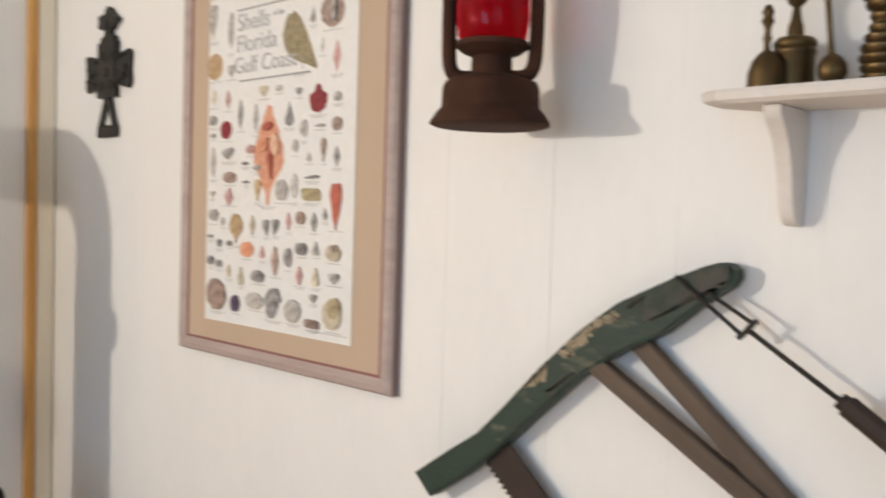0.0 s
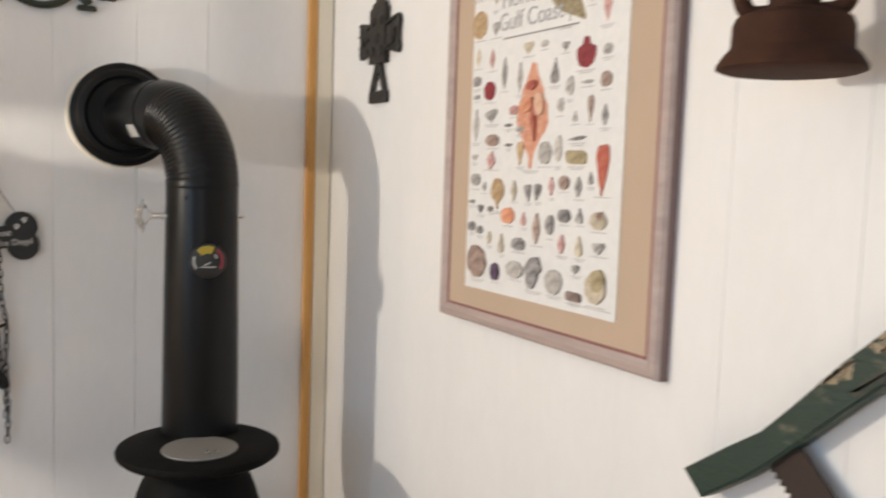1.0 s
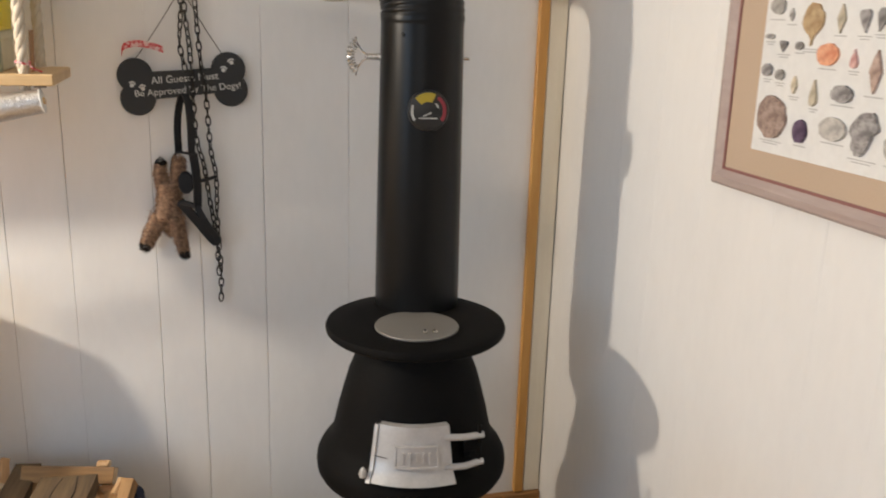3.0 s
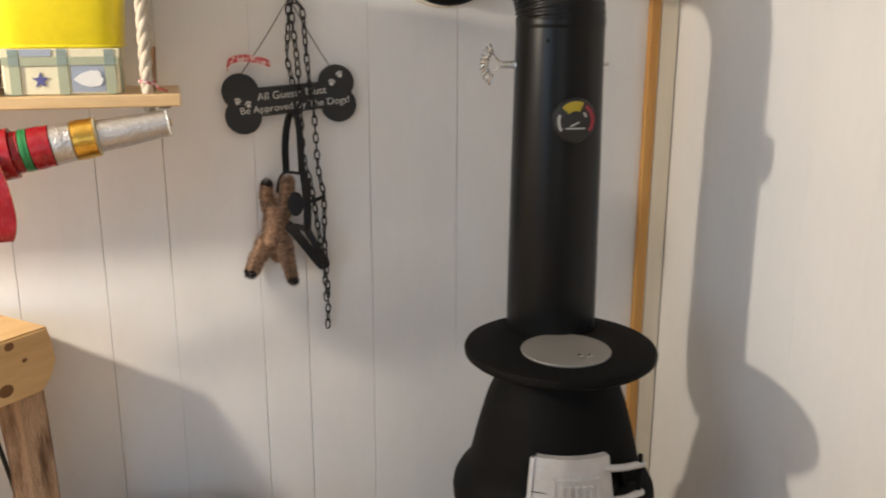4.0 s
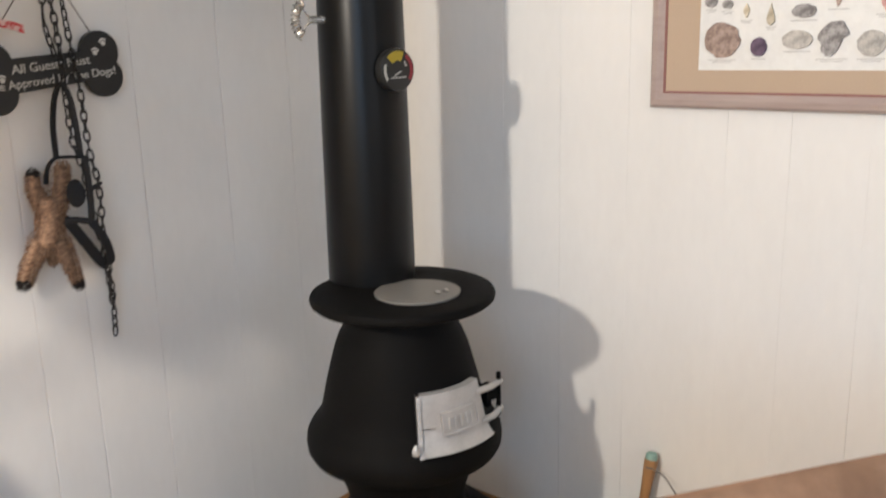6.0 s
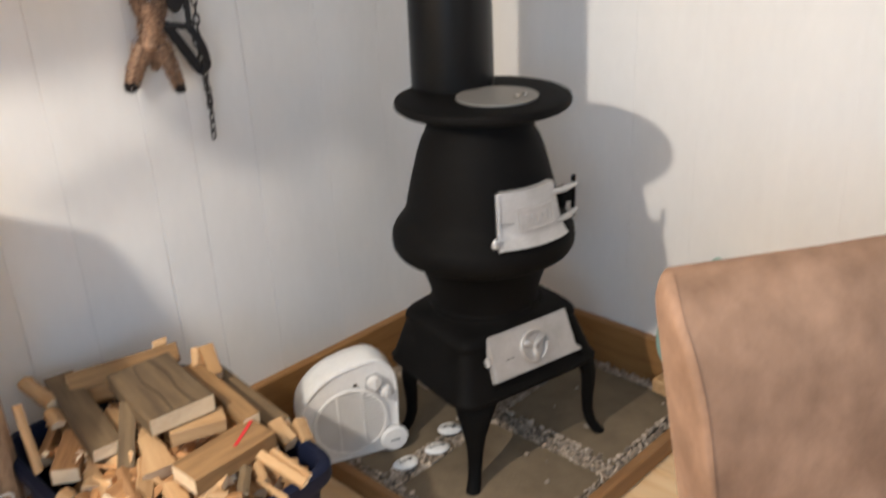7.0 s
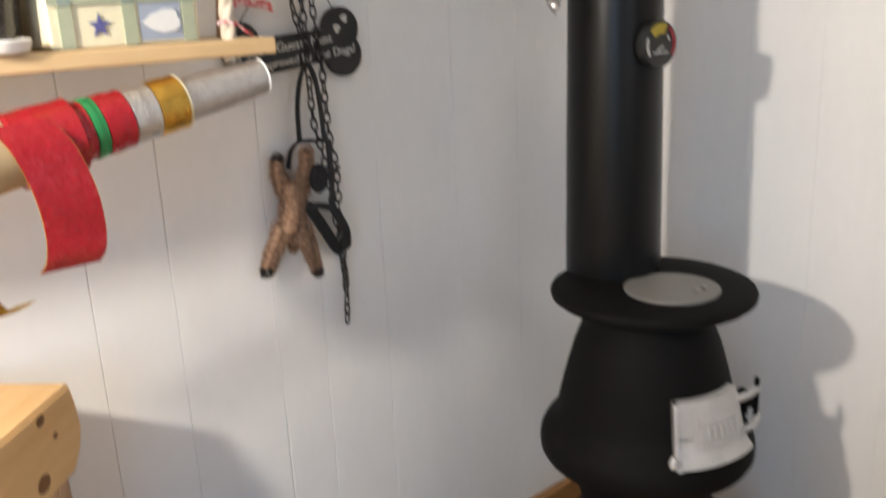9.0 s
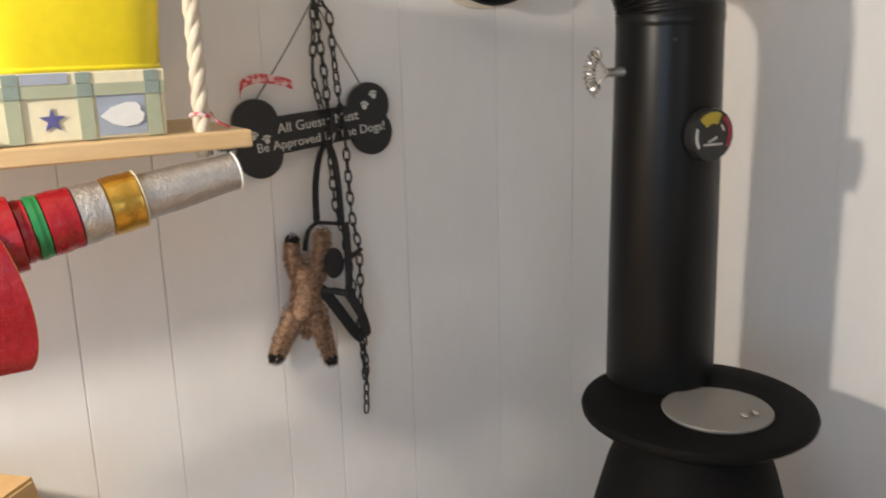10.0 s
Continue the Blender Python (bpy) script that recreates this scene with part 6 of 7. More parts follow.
def shell_outline(kind, w, h, r):
    n = 40 if kind == "conch" else 24
    out = []
    for k in range(n):
        t = 2 * math.pi * k / n
        c, s = math.cos(t), math.sin(t)
        if kind == "spindle":
            x, z = c * (0.5 * (1 - abs(s)) ** 0.75 + 0.07), s
        elif kind == "fan":
            x, z = c * (0.55 + 0.45 * s), s * (0.9 if s > 0 else 1.0) + 0.05 * math.cos(6 * t)
        elif kind == "drop":
            x, z = c * (0.5 - 0.5 * s), s
        elif kind == "long":
            x, z = c, s * (0.8 + 0.2 * c)
        elif kind == "block":
            x, z = math.copysign(abs(c) ** 0.5, c), math.copysign(abs(s) ** 0.5, s) - 0.15 * c
        elif kind == "vase":
            x, z = c * (1.0 if s < 0.45 else 0.45 + 0.5 * max(0.0, s - 0.8)), s
        elif kind == "whelk":
            x, z = c * (0.95 if s > -0.1 else max(0.12, 0.95 + 1.6 * (s + 0.1))), s
        elif kind == "curl":
            x, z = c * (0.95 if s > 0 else 0.6) + 0.2 * s, s
        elif kind == "wing":
            edge = ((1.0, -0.40, -0.36), (0.75, -0.80, 0.02), (0.3, -0.94, 0.34), (-0.2, -0.88, 0.62), (-0.55, -0.42, 0.80), (-0.8, 0.25, 0.92), (-1.0, 0.94, 1.0))
            lo, hi = (float(np.interp(-s, [-e[0] for e in edge], [e[q] for e in edge])) for q in (1, 2))
            x, z = (lo + hi) / 2 + (hi - lo) / 2 * (1 if c > 0 else -1) * min(1.0, abs(c) * 3), s
        elif kind == "conch":
            wd = float(np.interp(s, (-1, -0.75, -0.5, -0.25, 0, 0.2, 0.3, 0.42, 0.6, 0.8, 1), (0.08, 0.16, 0.5, 0.92, 1.0, 0.92, 0.70, 0.74, 0.42, 0.24, 0.06)))
            x, z = wd * (1 if c > 0 else -1) * min(1.0, abs(c) * 4), s
        else:
            x, z = c, s
        j = 1 + r.gauss(0, 0.03)
        out.append((x * w / 2 * j, z * h / 2 * j))
    return out


def poster():
    zb, zt, ya, yb = 1.1735, 1.800, 0.763, 1.207       # paper: bottom, top, left, right
    p = thing("framed_poster", on_east(-(ya + yb) / 2, (zb + zt) / 2), "framed seashell poster with a tan mat in a limewashed frame", "picture")
    W, H = yb - ya, zt - zb
    part("poster_sheet", box(-W / 2, W / 2, -0.0165, -0.0155, -H / 2, H / 2), PAPER, p, "white poster sheet")
    mx, mb = 0.072, 0.052
    part("mat_board", box(-W / 2 - mx, W / 2 + mx, -0.0150, -0.0125, -H / 2 - mb, H / 2 + 0.06), MAT_BOARD, p, "tan mat board")
    fx0, fx1, fz0, fz1 = -W / 2 - 0.093, W / 2 + 0.100, -H / 2 - 0.068, H / 2 + 0.082
    fw = 0.026

    def rail(a, b, o, i):
        """One mitred rail: outer ends a, b, profile towards o (inner offset i)."""
        bm = bmesh.new()
        A, B, inn = Vector(a), Vector(b), Vector(o)
        d = (B - A).normalized()
        rings = []
        for e, sg in ((A, 1), (B, -1)):
            prof = [(0, -0.0005), (0, -0.016), (0.005, -0.022), (0.015, -0.0245), (0.022, -0.020), (fw, -0.0175), (fw, -0.0005)]
            rings.append([e + inn * q + d * (sg * q) + Vector((0, y, 0)) for q, y in prof])
        put_rings(bm, rings)
        bmesh.ops.recalc_face_normals(bm, faces=bm.faces)
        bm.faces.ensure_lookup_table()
        # outer side face takes the darker colour, its shade painted in
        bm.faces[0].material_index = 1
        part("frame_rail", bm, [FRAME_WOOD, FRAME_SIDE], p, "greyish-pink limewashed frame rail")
        bm = bmesh.new()
        rings = []
        for e, sg in ((A, 1), (B, -1)):
            rings.append([e + inn * q + d * (sg * q) + Vector((0, y, 0)) for q, y in ((fw, -0.0176), (fw + 0.004, -0.0176), (fw + 0.004, -0.014), (fw, -0.014))])
        put_rings(bm, rings)
        bmesh.ops.recalc_face_normals(bm, faces=bm.faces)
        part("frame_lip", bm, FRAME_RED, p, "reddish inner lip")
    rail((fx0, 0, fz0), (fx1, 0, fz0), (0, 0, 1), 0)
    rail((fx0, 0, fz1), (fx1, 0, fz1), (0, 0, -1), 0)
    rail((fx0, 0, fz0), (fx0, 0, fz1), (1, 0, 0), 0)
    rail((fx1, 0, fz0), (fx1, 0, fz1), (-1, 0, 0), 0)
    cx, cz = (ya + yb) / 2, (zb + zt) / 2
    y = -0.0166
    r = random.Random(12)
    taken = []

    def shell(px, pz, w, h, kind, tone, tilt=0.0):
        o = shell_outline(kind, w, h, r)
        c, s = math.cos(radians(tilt)), math.sin(radians(tilt))
        b1 = bmesh.new()
        put_prism(b1, [(a * c - b * s, a * s + b * c) for a, b in o], -0.0002 - 0.00006 * len(taken), 0.0)
        bmesh.ops.recalc_face_normals(b1, faces=b1.faces)
        part("shell_print", b1, SHELL_TONES[tone], p, at=pose(px - cx, y, pz - cz))
        taken.append((px, pz, max(w, 0.02), h))
    # the prints, by their place along and up the wall
    shell(0.967, 1.495, 0.094, 0.184, "conch", "salmon")
    shell(1.052, 1.692, 0.104, 0.108, "wing", "olive")
    shell(0.775, 1.757, 0.050, 0.074, "fan", "grey")
    shell(0.838, 1.734, 0.019, 0.084, "long", "pale")
    shell(1.089, 1.731, 0.022, 0.030, "drop", "grey")
    shell(1.141, 1.731, 0.062, 0.057, "round", "brown")
    shell(1.117, 1.675, 0.013, 0.027, "spindle", "pale")
    shell(1.155, 1.653, 0.034, 0.053, "spindle", "pink")
    shell(0.785, 1.669, 0.054, 0.052, "round", "tan")
    shell(0.842, 1.656, 0.037, 0.026, "fan", "grey")
    shell(0.784, 1.609, 0.032, 0.035, "spindle", "cream")
    shell(0.833, 1.602, 0.031, 0.037, "spindle", "pink")
    shell(0.949, 1.610, 0.044, 0.022, "fan", "cream")
    shell(0.995, 1.612, 0.021, 0.012, "round", "pale")
    shell(1.054, 1.602, 0.028, 0.015, "fan", "grey")
    shell(1.108, 1.587, 0.048, 0.049, "vase", "red")
    shell(1.160, 1.586, 0.022, 0.017, "round", "grey")
    shell(0.876, 1.572, 0.030, 0.057, "spindle", "grey")
    shell(0.926, 1.562, 0.028, 0.055, "spindle", "grey")
    shell(0.782, 1.564, 0.029, 0.020, "round", "slate")
    shell(0.828, 1.544, 0.038, 0.035, "round", "red")
    shell(1.028, 1.564, 0.035, 0.042, "drop", "slate")
    shell(1.070, 1.537, 0.021, 0.037, "long", "grey")
    shell(1.114, 1.540, 0.030, 0.007, "long", "grey")
    shell(1.160, 1.541, 0.026, 0.024, "round", "brown")
    shell(0.783, 1.535, 0.020, 0.009, "round", "grey")
    shell(0.911, 1.505, 0.027, 0.017, "round", "pink")
    shell(0.785, 1.482, 0.031, 0.059, "spindle", "pale")
    shell(0.837, 1.498, 0.062, 0.024, "fan", "grey", 10)
    shell(1.047, 1.507, 0.016, 0.028, "long", "pale")
    shell(1.087, 1.487, 0.015, 0.017, "drop", "pale")
    shell(1.126, 1.498, 0.022, 0.041, "drop", "brown", 180)
    shell(1.161, 1.487, 0.025, 0.033, "spindle", "slate")
    shell(0.895, 1.479, 0.023, 0.006, "round", "slate")
    shell(0.932, 1.471, 0.024, 0.011, "round", "grey")
    shell(0.844, 1.453, 0.045, 0.022, "round", "brown")
    shell(0.898, 1.444, 0.020, 0.006, "round", "slate")
    shell(1.095, 1.452, 0.042, 0.007, "long", "slate", 5)
    shell(0.937, 1.429, 0.029, 0.040, "drop", "tan", 180)
    shell(1.010, 1.429, 0.036, 0.038, "round", "pale")
    shell(1.046, 1.436, 0.020, 0.051, "long", "pale")
    shell(1.095, 1.422, 0.051, 0.022, "block", "olive")
    shell(1.162, 1.406, 0.044, 0.082, "fan", "rust")
    shell(0.784, 1.422, 0.029, 0.012, "fan", "pale")
    shell(0.843, 1.416, 0.060, 0.027, "spindle", "pink", 80)
    shell(0.790, 1.380, 0.033, 0.029, "long", "pale")
    shell(0.823, 1.368, 0.017, 0.018, "spindle", "grey")
    shell(0.869, 1.356, 0.045, 0.057, "whelk", "tan")
    shell(0.923, 1.364, 0.026, 0.035, "spindle", "cream")
    shell(0.966, 1.362, 0.028, 0.030, "fan", "slate", 10)
    shell(0.994, 1.364, 0.026, 0.029, "fan", "slate", -10)
    shell(1.033, 1.374, 0.020, 0.031, "spindle", "pink")
    shell(1.067, 1.381, 0.026, 0.023, "round", "brown")
    shell(1.105, 1.375, 0.026, 0.033, "spindle", "grey")
    shell(1.135, 1.389, 0.014, 0.019, "drop", "grey")
    shell(0.780, 1.338, 0.020, 0.007, "round", "grey")
    shell(0.813, 1.326, 0.025, 0.016, "fan", "slate")
    shell(0.847, 1.327, 0.016, 0.011, "round", "grey")
    shell(0.906, 1.318, 0.040, 0.029, "round", "orange")
    shell(0.956, 1.315, 0.019, 0.023, "drop", "pink")
    shell(0.996, 1.301, 0.034, 0.052, "spindle", "brown")
    shell(1.033, 1.310, 0.021, 0.040, "long", "slate")
    shell(1.072, 1.327, 0.032, 0.022, "round", "slate")
    shell(1.112, 1.329, 0.023, 0.024, "drop", "grey")
    shell(1.159, 1.324, 0.038, 0.027, "round", "cream")
    shell(0.783, 1.291, 0.022, 0.018, "round", "slate")
    shell(0.813, 1.286, 0.019, 0.015, "round", "grey")
    shell(0.847, 1.274, 0.019, 0.024, "spindle", "cream")
    shell(0.889, 1.267, 0.021, 0.035, "drop", "cream")
    shell(0.943, 1.270, 0.039, 0.022, "round", "slate")
    shell(1.068, 1.280, 0.029, 0.031, "spindle", "pink")
    shell(1.114, 1.281, 0.025, 0.032, "drop", "cream")
    shell(1.162, 1.282, 0.040, 0.019, "fan", "grey")
    shell(0.806, 1.226, 0.063, 0.061, "round", "brown")
    shell(0.871, 1.213, 0.027, 0.032, "round", "violet")
    shell(0.935, 1.224, 0.049, 0.030, "round", "pale")
    shell(0.991, 1.224, 0.051, 0.056, "curl", "slate")
    shell(1.051, 1.216, 0.044, 0.040, "round", "pale")
    shell(1.108, 1.244, 0.026, 0.015, "fan", "grey")
    shell(1.106, 1.199, 0.037, 0.015, "block", "brown")
    shell(1.160, 1.220, 0.046, 0.052, "round", "cream")
    for px, pz, w, h, kind, tone, tilt in ((0.975, 1.487, 0.024, 0.075, "spindle", "rust", 8), (0.953, 1.512, 0.036, 0.024, "round", "orange", 14), (0.989, 1.512, 0.026, 0.040, "round", "peach", 8), (0.965, 1.545, 0.030, 0.016, "round", "rust", 10),
                                           (1.165, 1.232, 0.034, 0.034, "round", "olive", 0), (1.163, 1.332, 0.014, 0.013, "round", "brown", 0), (1.147, 1.731, 0.014, 0.048, "long", "grey", 0)):
        shell(px, pz, w, h, kind, tone, tilt)
    cap = bmesh.new()
    for a, b, c, d in taken[:-7]:
        w = min(0.05, max(0.016, c * r.uniform(0.8, 1.1)))
        for q in range(1 if r.random() < 0.5 else 2):
            put_box(cap, a - cx - w / 2, a - cx + w / 2, y - 0.0004, y, b - cz - d / 2 - 0.0052 - 0.0035 * q, b - cz - d / 2 - 0.0036 - 0.0035 * q)
            w *= 0.7
    put_box(cap, 0.10, 0.21, y - 0.0004, y, -H / 2 + 0.012, -H / 2 + 0.0135)
    tagged(part("caption_print", cap, PALE_INK, p, "tiny unreadable captions"), kind="stuff")
    for px0, px1, z0, z1 in ((0.858, 1.062, 1.7655, 1.7685), (0.868, 1.085, 1.6325, 1.6355), (1.0605, 1.0625, 1.640, 1.662)):
        part("title_rule", box(px0 - cx, px1 - cx, y - 0.0004, y, z0 - cz, z1 - cz), GREY_INK, p, "thin grey title rule")
    for words, px, pz, s in (("Shells", 0.912, 1.742, 0.046), ("of the", 0.990, 1.748, 0.014), ("Florida", 0.922, 1.702, 0.046), ("Gulf Coast", 0.948, 1.662, 0.044)):
        part("lettering", text_bm(words, s), TITLE_INK, p, "grey title words " + words, at=pose(px - cx, y - 0.0004, pz - cz))


def wall_cross():
    c = thing("wall_cross", on_east(-0.318, 1.70), "ornate blackened iron wall cross", "cross")
    b = bmesh.new()
    put_prism(b, [(-0.042, -0.058), (0.042, -0.058), (0.042, 0.07), (-0.042, 0.07)], -0.016, -0.002)
    part("cross_block", b, IRONWORK, c, "embossed centre block")
    for s in (-1, 1):
        part("arm", prism([(s * 0.042, -0.03), (s * 0.10, -0.042), (s * 0.108, -0.03), (s * 0.103, 0.0), (s * 0.108, 0.035), (s * 0.10, 0.046), (s * 0.042, 0.036)], -0.014, -0.002, 0.002), IRONWORK, c, "flared cross arm")
    part("upper_arm", prism([(-0.036, 0.07), (0.036, 0.07), (0.034, 0.082), (0.016, 0.086), (0.014, 0.098), (-0.014, 0.098), (-0.016, 0.086), (-0.034, 0.082)], -0.014, -0.002, 0.002), IRONWORK, c, "stepped upper arm")
    kn = bmesh.new()
    put_prism(kn, [(0.046 * math.cos(t) * (1 + 0.12 * math.cos(5 * t)), 0.118 + 0.021 * math.sin(t) * (1 + 0.12 * math.cos(5 * t))) for t in [2 * math.pi * k / 26 for k in range(26)]], -0.015, -0.002)
    put_prism(kn, [(-0.018, 0.134), (0.018, 0.134), (0.013, 0.146), (0.0, 0.153), (-0.013, 0.146)], -0.013, -0.002)
    bmesh.ops.recalc_face_normals(kn, faces=kn.faces)
    part("finial", kn, IRONWORK, c, "knobbed finial")
    for s in (-1, 1):
        for q in (-0.022, 0.004, 0.03):
            part("rib", tube([(s * 0.050, -0.016, q - 0.004), (s * 0.098, -0.016, q + 0.008)], 0.0035, 6), IRONWORK, c, "", True)
    lower = bmesh.new()
    for x0, x1 in ((-0.006, -0.042), (0.006, 0.042)):
        put_tube(lower, smooth_line([(x0, -0.009, -0.058), ((x0 + x1) * 0.4, -0.009, -0.09), (x1 * 0.85, -0.009, -0.125)], 5), 0.0072, 6)
    put_box(lower, -0.046, 0.046, -0.014, -0.002, -0.150, -0.122, 0.003)
    part("lower_arm", lower, IRONWORK, c, "openwork lower arm")
    for dx, dz in ((-0.022, -0.03), (0.022, -0.03), (0, 0.0), (-0.022, 0.04), (0.022, 0.04), (-0.08, 0), (0.08, 0), (0, 0.11)):
        part("boss", lathe([(0.013, 0), (0.011, 0.004), (0.005, 0.006), (0.001, 0.0065)], 12), IRONWORK, c, "", True, at=pose(dx, -0.0155, dz, 90, 0, 0))


def lantern():
    l = thing("oil_lantern", pose(-0.118, -1.578, 1.506, 0, 0, -60) @ Matrix.Scale(0.81, 4), "rusty railway oil lantern with a ruby glass globe", "lantern")
    part("fuel_tank", lathe([(0.001, 0.004), (0.085, 0.0), (0.093, 0.003), (0.0925, 0.008), (0.084, 0.021), (0.077, 0.028), (0.0755, 0.031), (0.0750, 0.058), (0.071, 0.068), (0.060, 0.073), (0.045, 0.078), (0.030, 0.080)], 48), RUST, l, "flared rusty tank", True, angle=28)
    part("burner", lathe([(0.032, 0.078), (0.031, 0.108), (0.046, 0.114), (0.057, 0.122), (0.056, 0.130), (0.02, 0.132)], 32), RUST, l, "rusty burner cone", True)
    part("globe", lathe([(0.047, 0.128), (0.053, 0.138), (0.0565, 0.165), (0.0555, 0.21), (0.048, 0.245), (0.042, 0.255), (0.039, 0.255), (0.045, 0.243), (0.0525, 0.21), (0.0535, 0.165), (0.050, 0.140), (0.044, 0.129)], 40), RED_GLASS, l, "ruby red glass globe", True)
    for s in (-1, 1):
        pts = smooth_line([(s * 0.018, 0, 0.078), (s * 0.048, 0, 0.077), (s * 0.063, 0, 0.088), (s * 0.068, 0, 0.120), (s * 0.068, 0, 0.22), (s * 0.062, 0, 0.285), (s * 0.045, 0, 0.315)], 6)
        part("side_tube", tube(pts, 0.0115, 10), RUST, l, "rusty side air tube", True)
    part("hood", lathe([(0.042, 0.254), (0.045, 0.27), (0.05, 0.30), (0.048, 0.325), (0.03, 0.345), (0.012, 0.35)], 32), RUST, l, "rusty vented hood", True)
    part("bail", tube([(0.085 * math.cos(a), 0, 0.30 + 0.13 * math.sin(a)) for a in [math.pi * k / 20 for k in range(21)]], 0.0022, 6), RUST, l, "thin wire bail", True)
    h = thing("wall_bracket", on_east(-1.582, 1.845), "dark iron bracket that holds the lantern", "bracket")
    part("arm", tube(smooth_line([(0, 0.004, 0.04), (0, -0.08, 0.05), (0, -0.118, 0.03), (0, -0.126, 0.008), (0, -0.118, -0.006)], 5), 0.005, 8), IRONWORK, h, "", True)


def wall_shelf():
    s = thing("wall_shelf", on_east(-1.93, 1.5335), "small white wooden wall shelf on a shaped bracket", "shelf")
    o = [(0.46, 0.0), (-0.048, 0.0), (-0.062, -0.02), (-0.088, -0.068), (-0.082, -0.092), (-0.062, -0.103), (0.46, -0.103)]
    b = bmesh.new()
    rings = []
    for z, k in ((-0.015, 0.94), (-0.011, 0.99), (-0.004, 1.0), (0.0, 0.985)):
        rings.append([(0.19 + (x - 0.19) * k, -0.001 + (y - 0.0) * k, z) for x, y in o])
    put_rings(b, rings)
    bmesh.ops.recalc_face_normals(b, faces=b.faces)
    part("shelf_board", b, SHELF_WHITE, s, "white board with a rounded end")
    for x in (-0.010, 0.36):
        front = [(0, -0.080, -0.016), (0, -0.077, -0.028), (0, -0.058, -0.048), (0, -0.044, -0.075), (0, -0.036, -0.108), (0, -0.030, -0.128), (0, -0.018, -0.138), (0, -0.001, -0.139)]
        pr = [(q.y, q.z) for q in smooth_line(front, 4)] + [(-0.001, -0.016)]
        bm = bmesh.new()
        put_rings(bm, [[(x + dx * (1 + 2.2 * (zz + 0.139)), yy, zz) for yy, zz in pr] for dx in (-0.0072, 0.0072)])
        bmesh.ops.recalc_face_normals(bm, faces=bm.faces)
        part("shelf_bracket", bm, SHELF_WHITE, s, "curved white bracket", True)


def brass_bits():
    z = 1.5340

    def turned(name, y, prof, label, x, tilt=0):
        solid(name, lathe([(r * 0.78, h * 0.80) for r, h in prof], 28), BRASS, pose(x, y, z, tilt, 0, 0), label, "ornament", smooth=True)
    turned("brass_bell", -1.908, [(0.0240, 0), (0.0250, 0.003), (0.0235, 0.008), (0.0235, 0.020), (0.0190, 0.036), (0.0110, 0.046), (0.0048, 0.051), (0.0040, 0.060), (0.0062, 0.066), (0.0040, 0.072), (0.0045, 0.080), (0.0085, 0.088), (0.0060, 0.094), (0.0080, 0.100), (0.0040, 0.108), (0.0005, 0.110)], "tarnished brass table bell", -0.07)
    turned("brass_pot", -1.927, [(0.0240, 0), (0.0255, 0.004), (0.0255, 0.046), (0.0275, 0.049), (0.0275, 0.053), (0.0260, 0.055), (0.0280, 0.058), (0.0280, 0.063), (0.0240, 0.068), (0.0110, 0.071), (0.0100, 0.084), (0.0070, 0.092), (0.0050, 0.108), (0.0120, 0.115), (0.0140, 0.124), (0.0100, 0.134), (0.0010, 0.138)], "lidded tarnished brass pot with a knobbed lid", -0.045)
    turned("brass_ladle", -1.976, [(0.0050, 0), (0.0130, 0.004), (0.0180, 0.014), (0.0175, 0.024), (0.0110, 0.034), (0.0045, 0.039), (0.0036, 0.060), (0.0042, 0.110), (0.0060, 0.140), (0.0005, 0.146)], "copper-coloured ball-headed ladle ornament", -0.07, -6)
    urn = [(0.0220, 0)]
    for zz, rr in ((0.006, 0.026), (0.018, 0.027), (0.030, 0.029), (0.042, 0.028), (0.054, 0.024), (0.066, 0.019), (0.080, 0.018), (0.094, 0.024), (0.106, 0.029), (0.118, 0.026)):
        urn += [(rr - 0.0030, zz - 0.004), (rr, zz), (rr, zz + 0.004), (rr - 0.0030, zz + 0.007)]
    turned("brass_urn", -2.015, urn + [(0.010, 0.130), (0.001, 0.132)], "ribbed dark brass urn", -0.05)


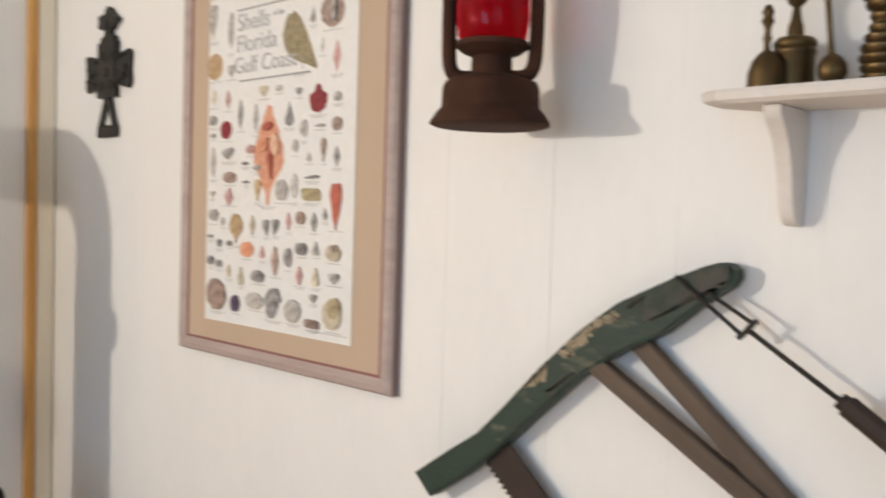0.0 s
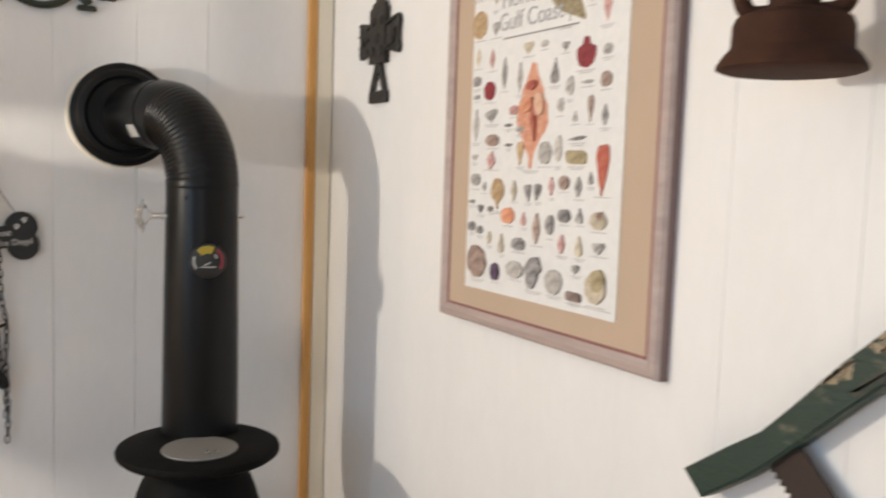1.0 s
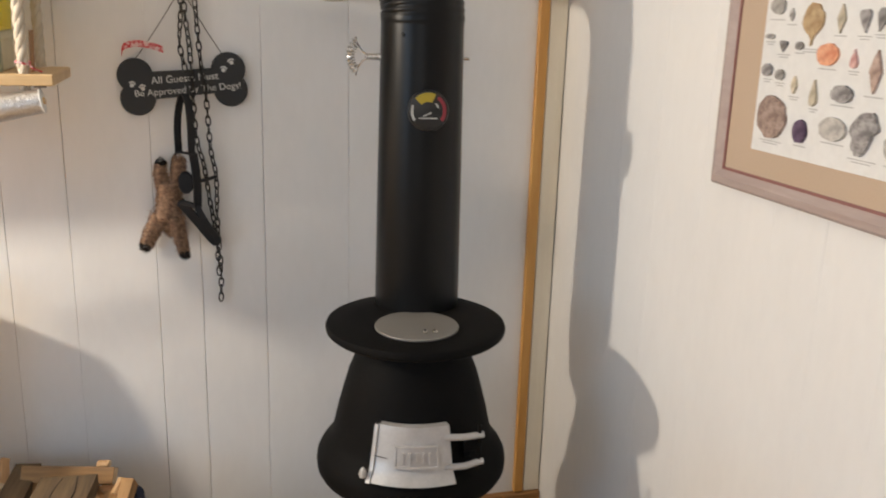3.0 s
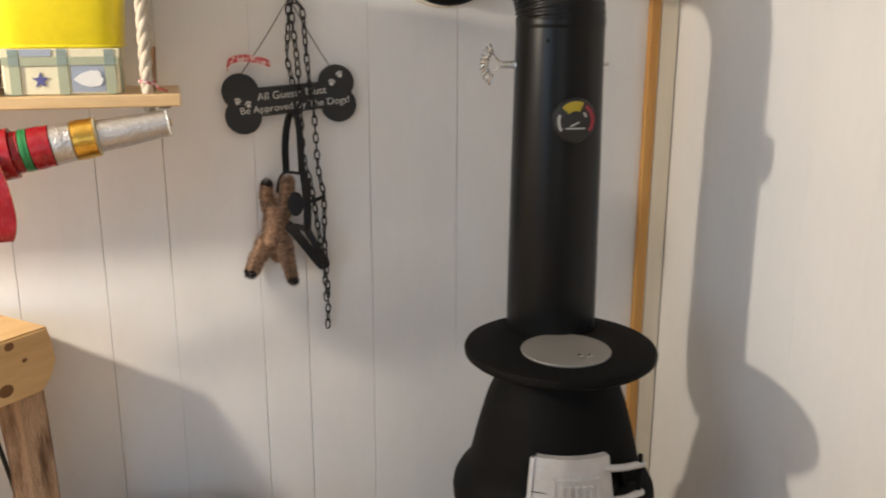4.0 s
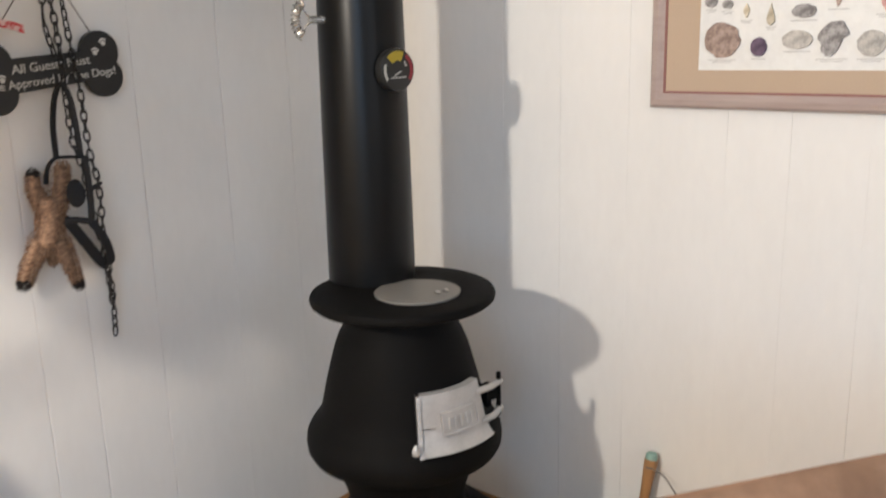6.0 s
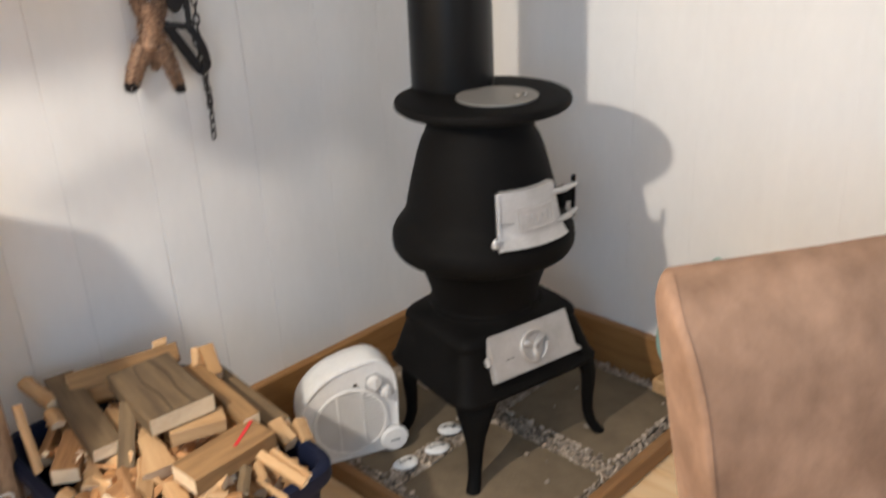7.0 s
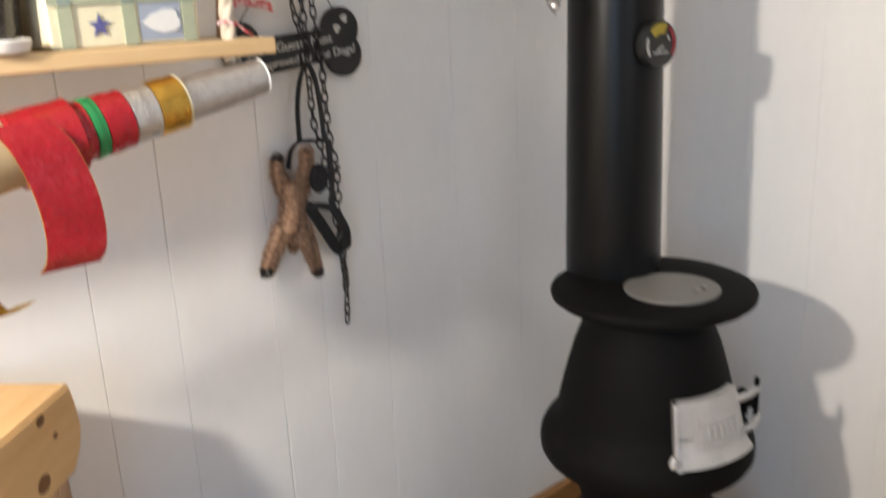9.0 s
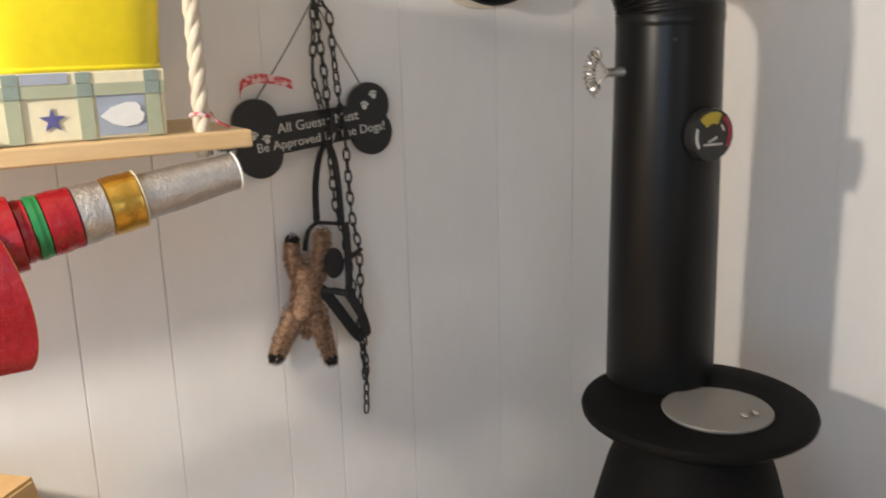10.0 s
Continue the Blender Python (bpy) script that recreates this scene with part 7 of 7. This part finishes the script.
def buck_saw():
    s = thing("buck_saw", pose(0.014, 0, 0) @ on_east(-1.641, 1.1666), "old wooden buck saw with worn green paint hung on the wall", "saw")
    up = [(-0.259, -0.159), (-0.19, -0.110), (-0.138, -0.075), (-0.09, -0.027), (-0.035, 0.031), (0.024, 0.086), (0.079, 0.127), (0.152, 0.163), (0.193, 0.180), (0.208, 0.1845), (0.219, 0.1835), (0.2265, 0.177)]
    dn = [(0.2275, 0.168), (0.222, 0.158), (0.188, 0.134), (0.141, 0.096), (0.082, 0.065), (0.035, 0.034), (-0.033, -0.028), (-0.106, -0.096), (-0.156, -0.139), (-0.226, -0.188)]
    part("green_upright", prism(up + dn, -0.052, -0.022, 0.003, 2), SAW_GREEN, s, "curved upright with worn green paint")
    rag = random.Random(4)

    def ragged(pts):
        """A closed flowing outline with a slightly torn edge."""
        q = smooth_line([(x, 0, z) for x, z in pts + pts[:1]], 10)[:-1]
        return [(p.x + rag.gauss(0, 0.0019), p.z + rag.gauss(0, 0.0019)) for p in q]
    for label, mat, pts in (
            ("paint worn to bare tan wood", SAW_BARE, [(-0.060, 0.001), (-0.042, 0.020), (-0.025, 0.037), (-0.020, 0.030), (-0.028, 0.016), (-0.042, 0.006)]),
            ("paint worn to bare tan wood", SAW_BARE, [(-0.006, 0.054), (0.024, 0.082), (0.055, 0.106), (0.078, 0.119), (0.084, 0.110), (0.070, 0.100), (0.052, 0.092), (0.040, 0.076), (0.024, 0.062), (0.008, 0.052)]),
            ("thin strip worn brown", SAW_TIP, [(0.088, 0.126), (0.110, 0.138), (0.118, 0.136), (0.098, 0.122)]),
            ("paint worn grimy brown", SAW_TIP, [(0.108, 0.124), (0.126, 0.144), (0.152, 0.159), (0.192, 0.176), (0.214, 0.181), (0.221, 0.174), (0.217, 0.161), (0.198, 0.148), (0.176, 0.140), (0.160, 0.128), (0.138, 0.116), (0.122, 0.110)]),
            ("paint worn grimy brown", SAW_TIP, [(-0.020, 0.000), (-0.006, 0.020), (0.012, 0.032), (0.022, 0.030), (0.006, 0.014), (-0.010, -0.001)])):
        part("worn_patch", prism(ragged(pts), -0.0524, -0.0514), mat, s, label)
    # the far upright lies past the view, parallel to this one
    off = Vector((0.40, 0, -0.31))
    part("green_upright", prism([(x + off.x, z + off.z) for x, z in up + dn], -0.052, -0.022, 0.005, 2), SAW_GREEN, s, "curved upright with worn green paint")

    def bar(name, a, b, w, t, mat, y, label):
        a, b = Vector((a[0], y, a[1])), Vector((b[0], y, b[1]))
        d = (b - a)
        bm = box(-d.length / 2, d.length / 2, -t / 2, t / 2, -w / 2, w / 2, 0.002)
        ang = -math.degrees(math.atan2(d.z, d.x))
        return part(name, bm, mat, s, label, at=Matrix.Translation((a + b) / 2) @ pose(0, 0, 0, 0, ang, 0))
    bar("cross_rail", (0.045, 0.048), (0.40, -0.155), 0.024, 0.018, SAW_WOOD, -0.040, "old grey wooden cross rail")
    bar("cross_rail", (0.100, 0.082), (0.44, -0.200), 0.024, 0.018, SAW_WOOD, -0.030, "old grey wooden cross rail")
    bar("saw_blade", (-0.125, -0.085), (0.26, -0.42), 0.052, 0.003, BLADE, -0.037, "rusted saw blade")
    teeth = bmesh.new()
    a, b = Vector((-0.142, -0.103)), Vector((0.243, -0.438))
    d = (b - a).normalized()
    nrm = Vector((-d.y, d.x)) * -1
    for k in range(52):
        q = a + d * (0.0095 * k)
        tri = [q, q + d * 0.0095, q + d * 0.0047 + nrm * 0.007]
        put_rings(teeth, [[(p.x, -0.0380, p.y) for p in tri], [(p.x, -0.0362, p.y) for p in tri]])
    part("saw_teeth", teeth, BLADE, s, "row of rusted teeth")
    part("tension_rod", tube([(0.160, -0.056, 0.166), (0.241, -0.056, 0.108)], 0.0026, 6), IRONWORK, s, "thin dark tension rod")
    part("tension_rod", tube([(0.200, -0.056, 0.151), (0.254, -0.056, 0.121)], 0.0026, 6), IRONWORK, s, "thin dark tension rod")
    part("rod_yoke", tube([(0.237, -0.056, 0.104), (0.242, -0.056, 0.108), (0.253, -0.056, 0.121), (0.257, -0.056, 0.125)], 0.0034, 6), IRONWORK, s, "short cross yoke")
    part("tension_rod", tube([(0.247, -0.056, 0.115), (0.300, -0.055, 0.082), (0.352, -0.054, 0.050)], 0.0032, 6), IRONWORK, s, "thin dark tension rod")
    part("turnbuckle", tube([(0.346, -0.054, 0.054), (0.352, -0.054, 0.050), (0.353, -0.054, 0.0495), (0.440, -0.054, -0.008)], lambda t: 0.0095 if t < 0.4 else 0.0125, 8), BLADE, s, "dark rusted turnbuckle")



poster()
wall_cross()
lantern()
wall_shelf()
brass_bits()
buck_saw()


# ---- lamp that lights the corner ----
def pendant_lamp():
    p = thing("pendant_lamp", pose(LAMP[0], LAMP[1], LAMP[2]), "bare-bulb pendant lamp on a cord from the ceiling", "lamp")
    part("flex", tube([(0, 0, 0.13), (0, 0, TOP - LAMP[2])], 0.004, 8), BLACK, p, "black flex")
    part("socket", lathe([(0.012, 0.14), (0.02, 0.125), (0.021, 0.09), (0.018, 0.085)], 20), BLACK, p, "black lamp socket", True)


pendant_lamp()
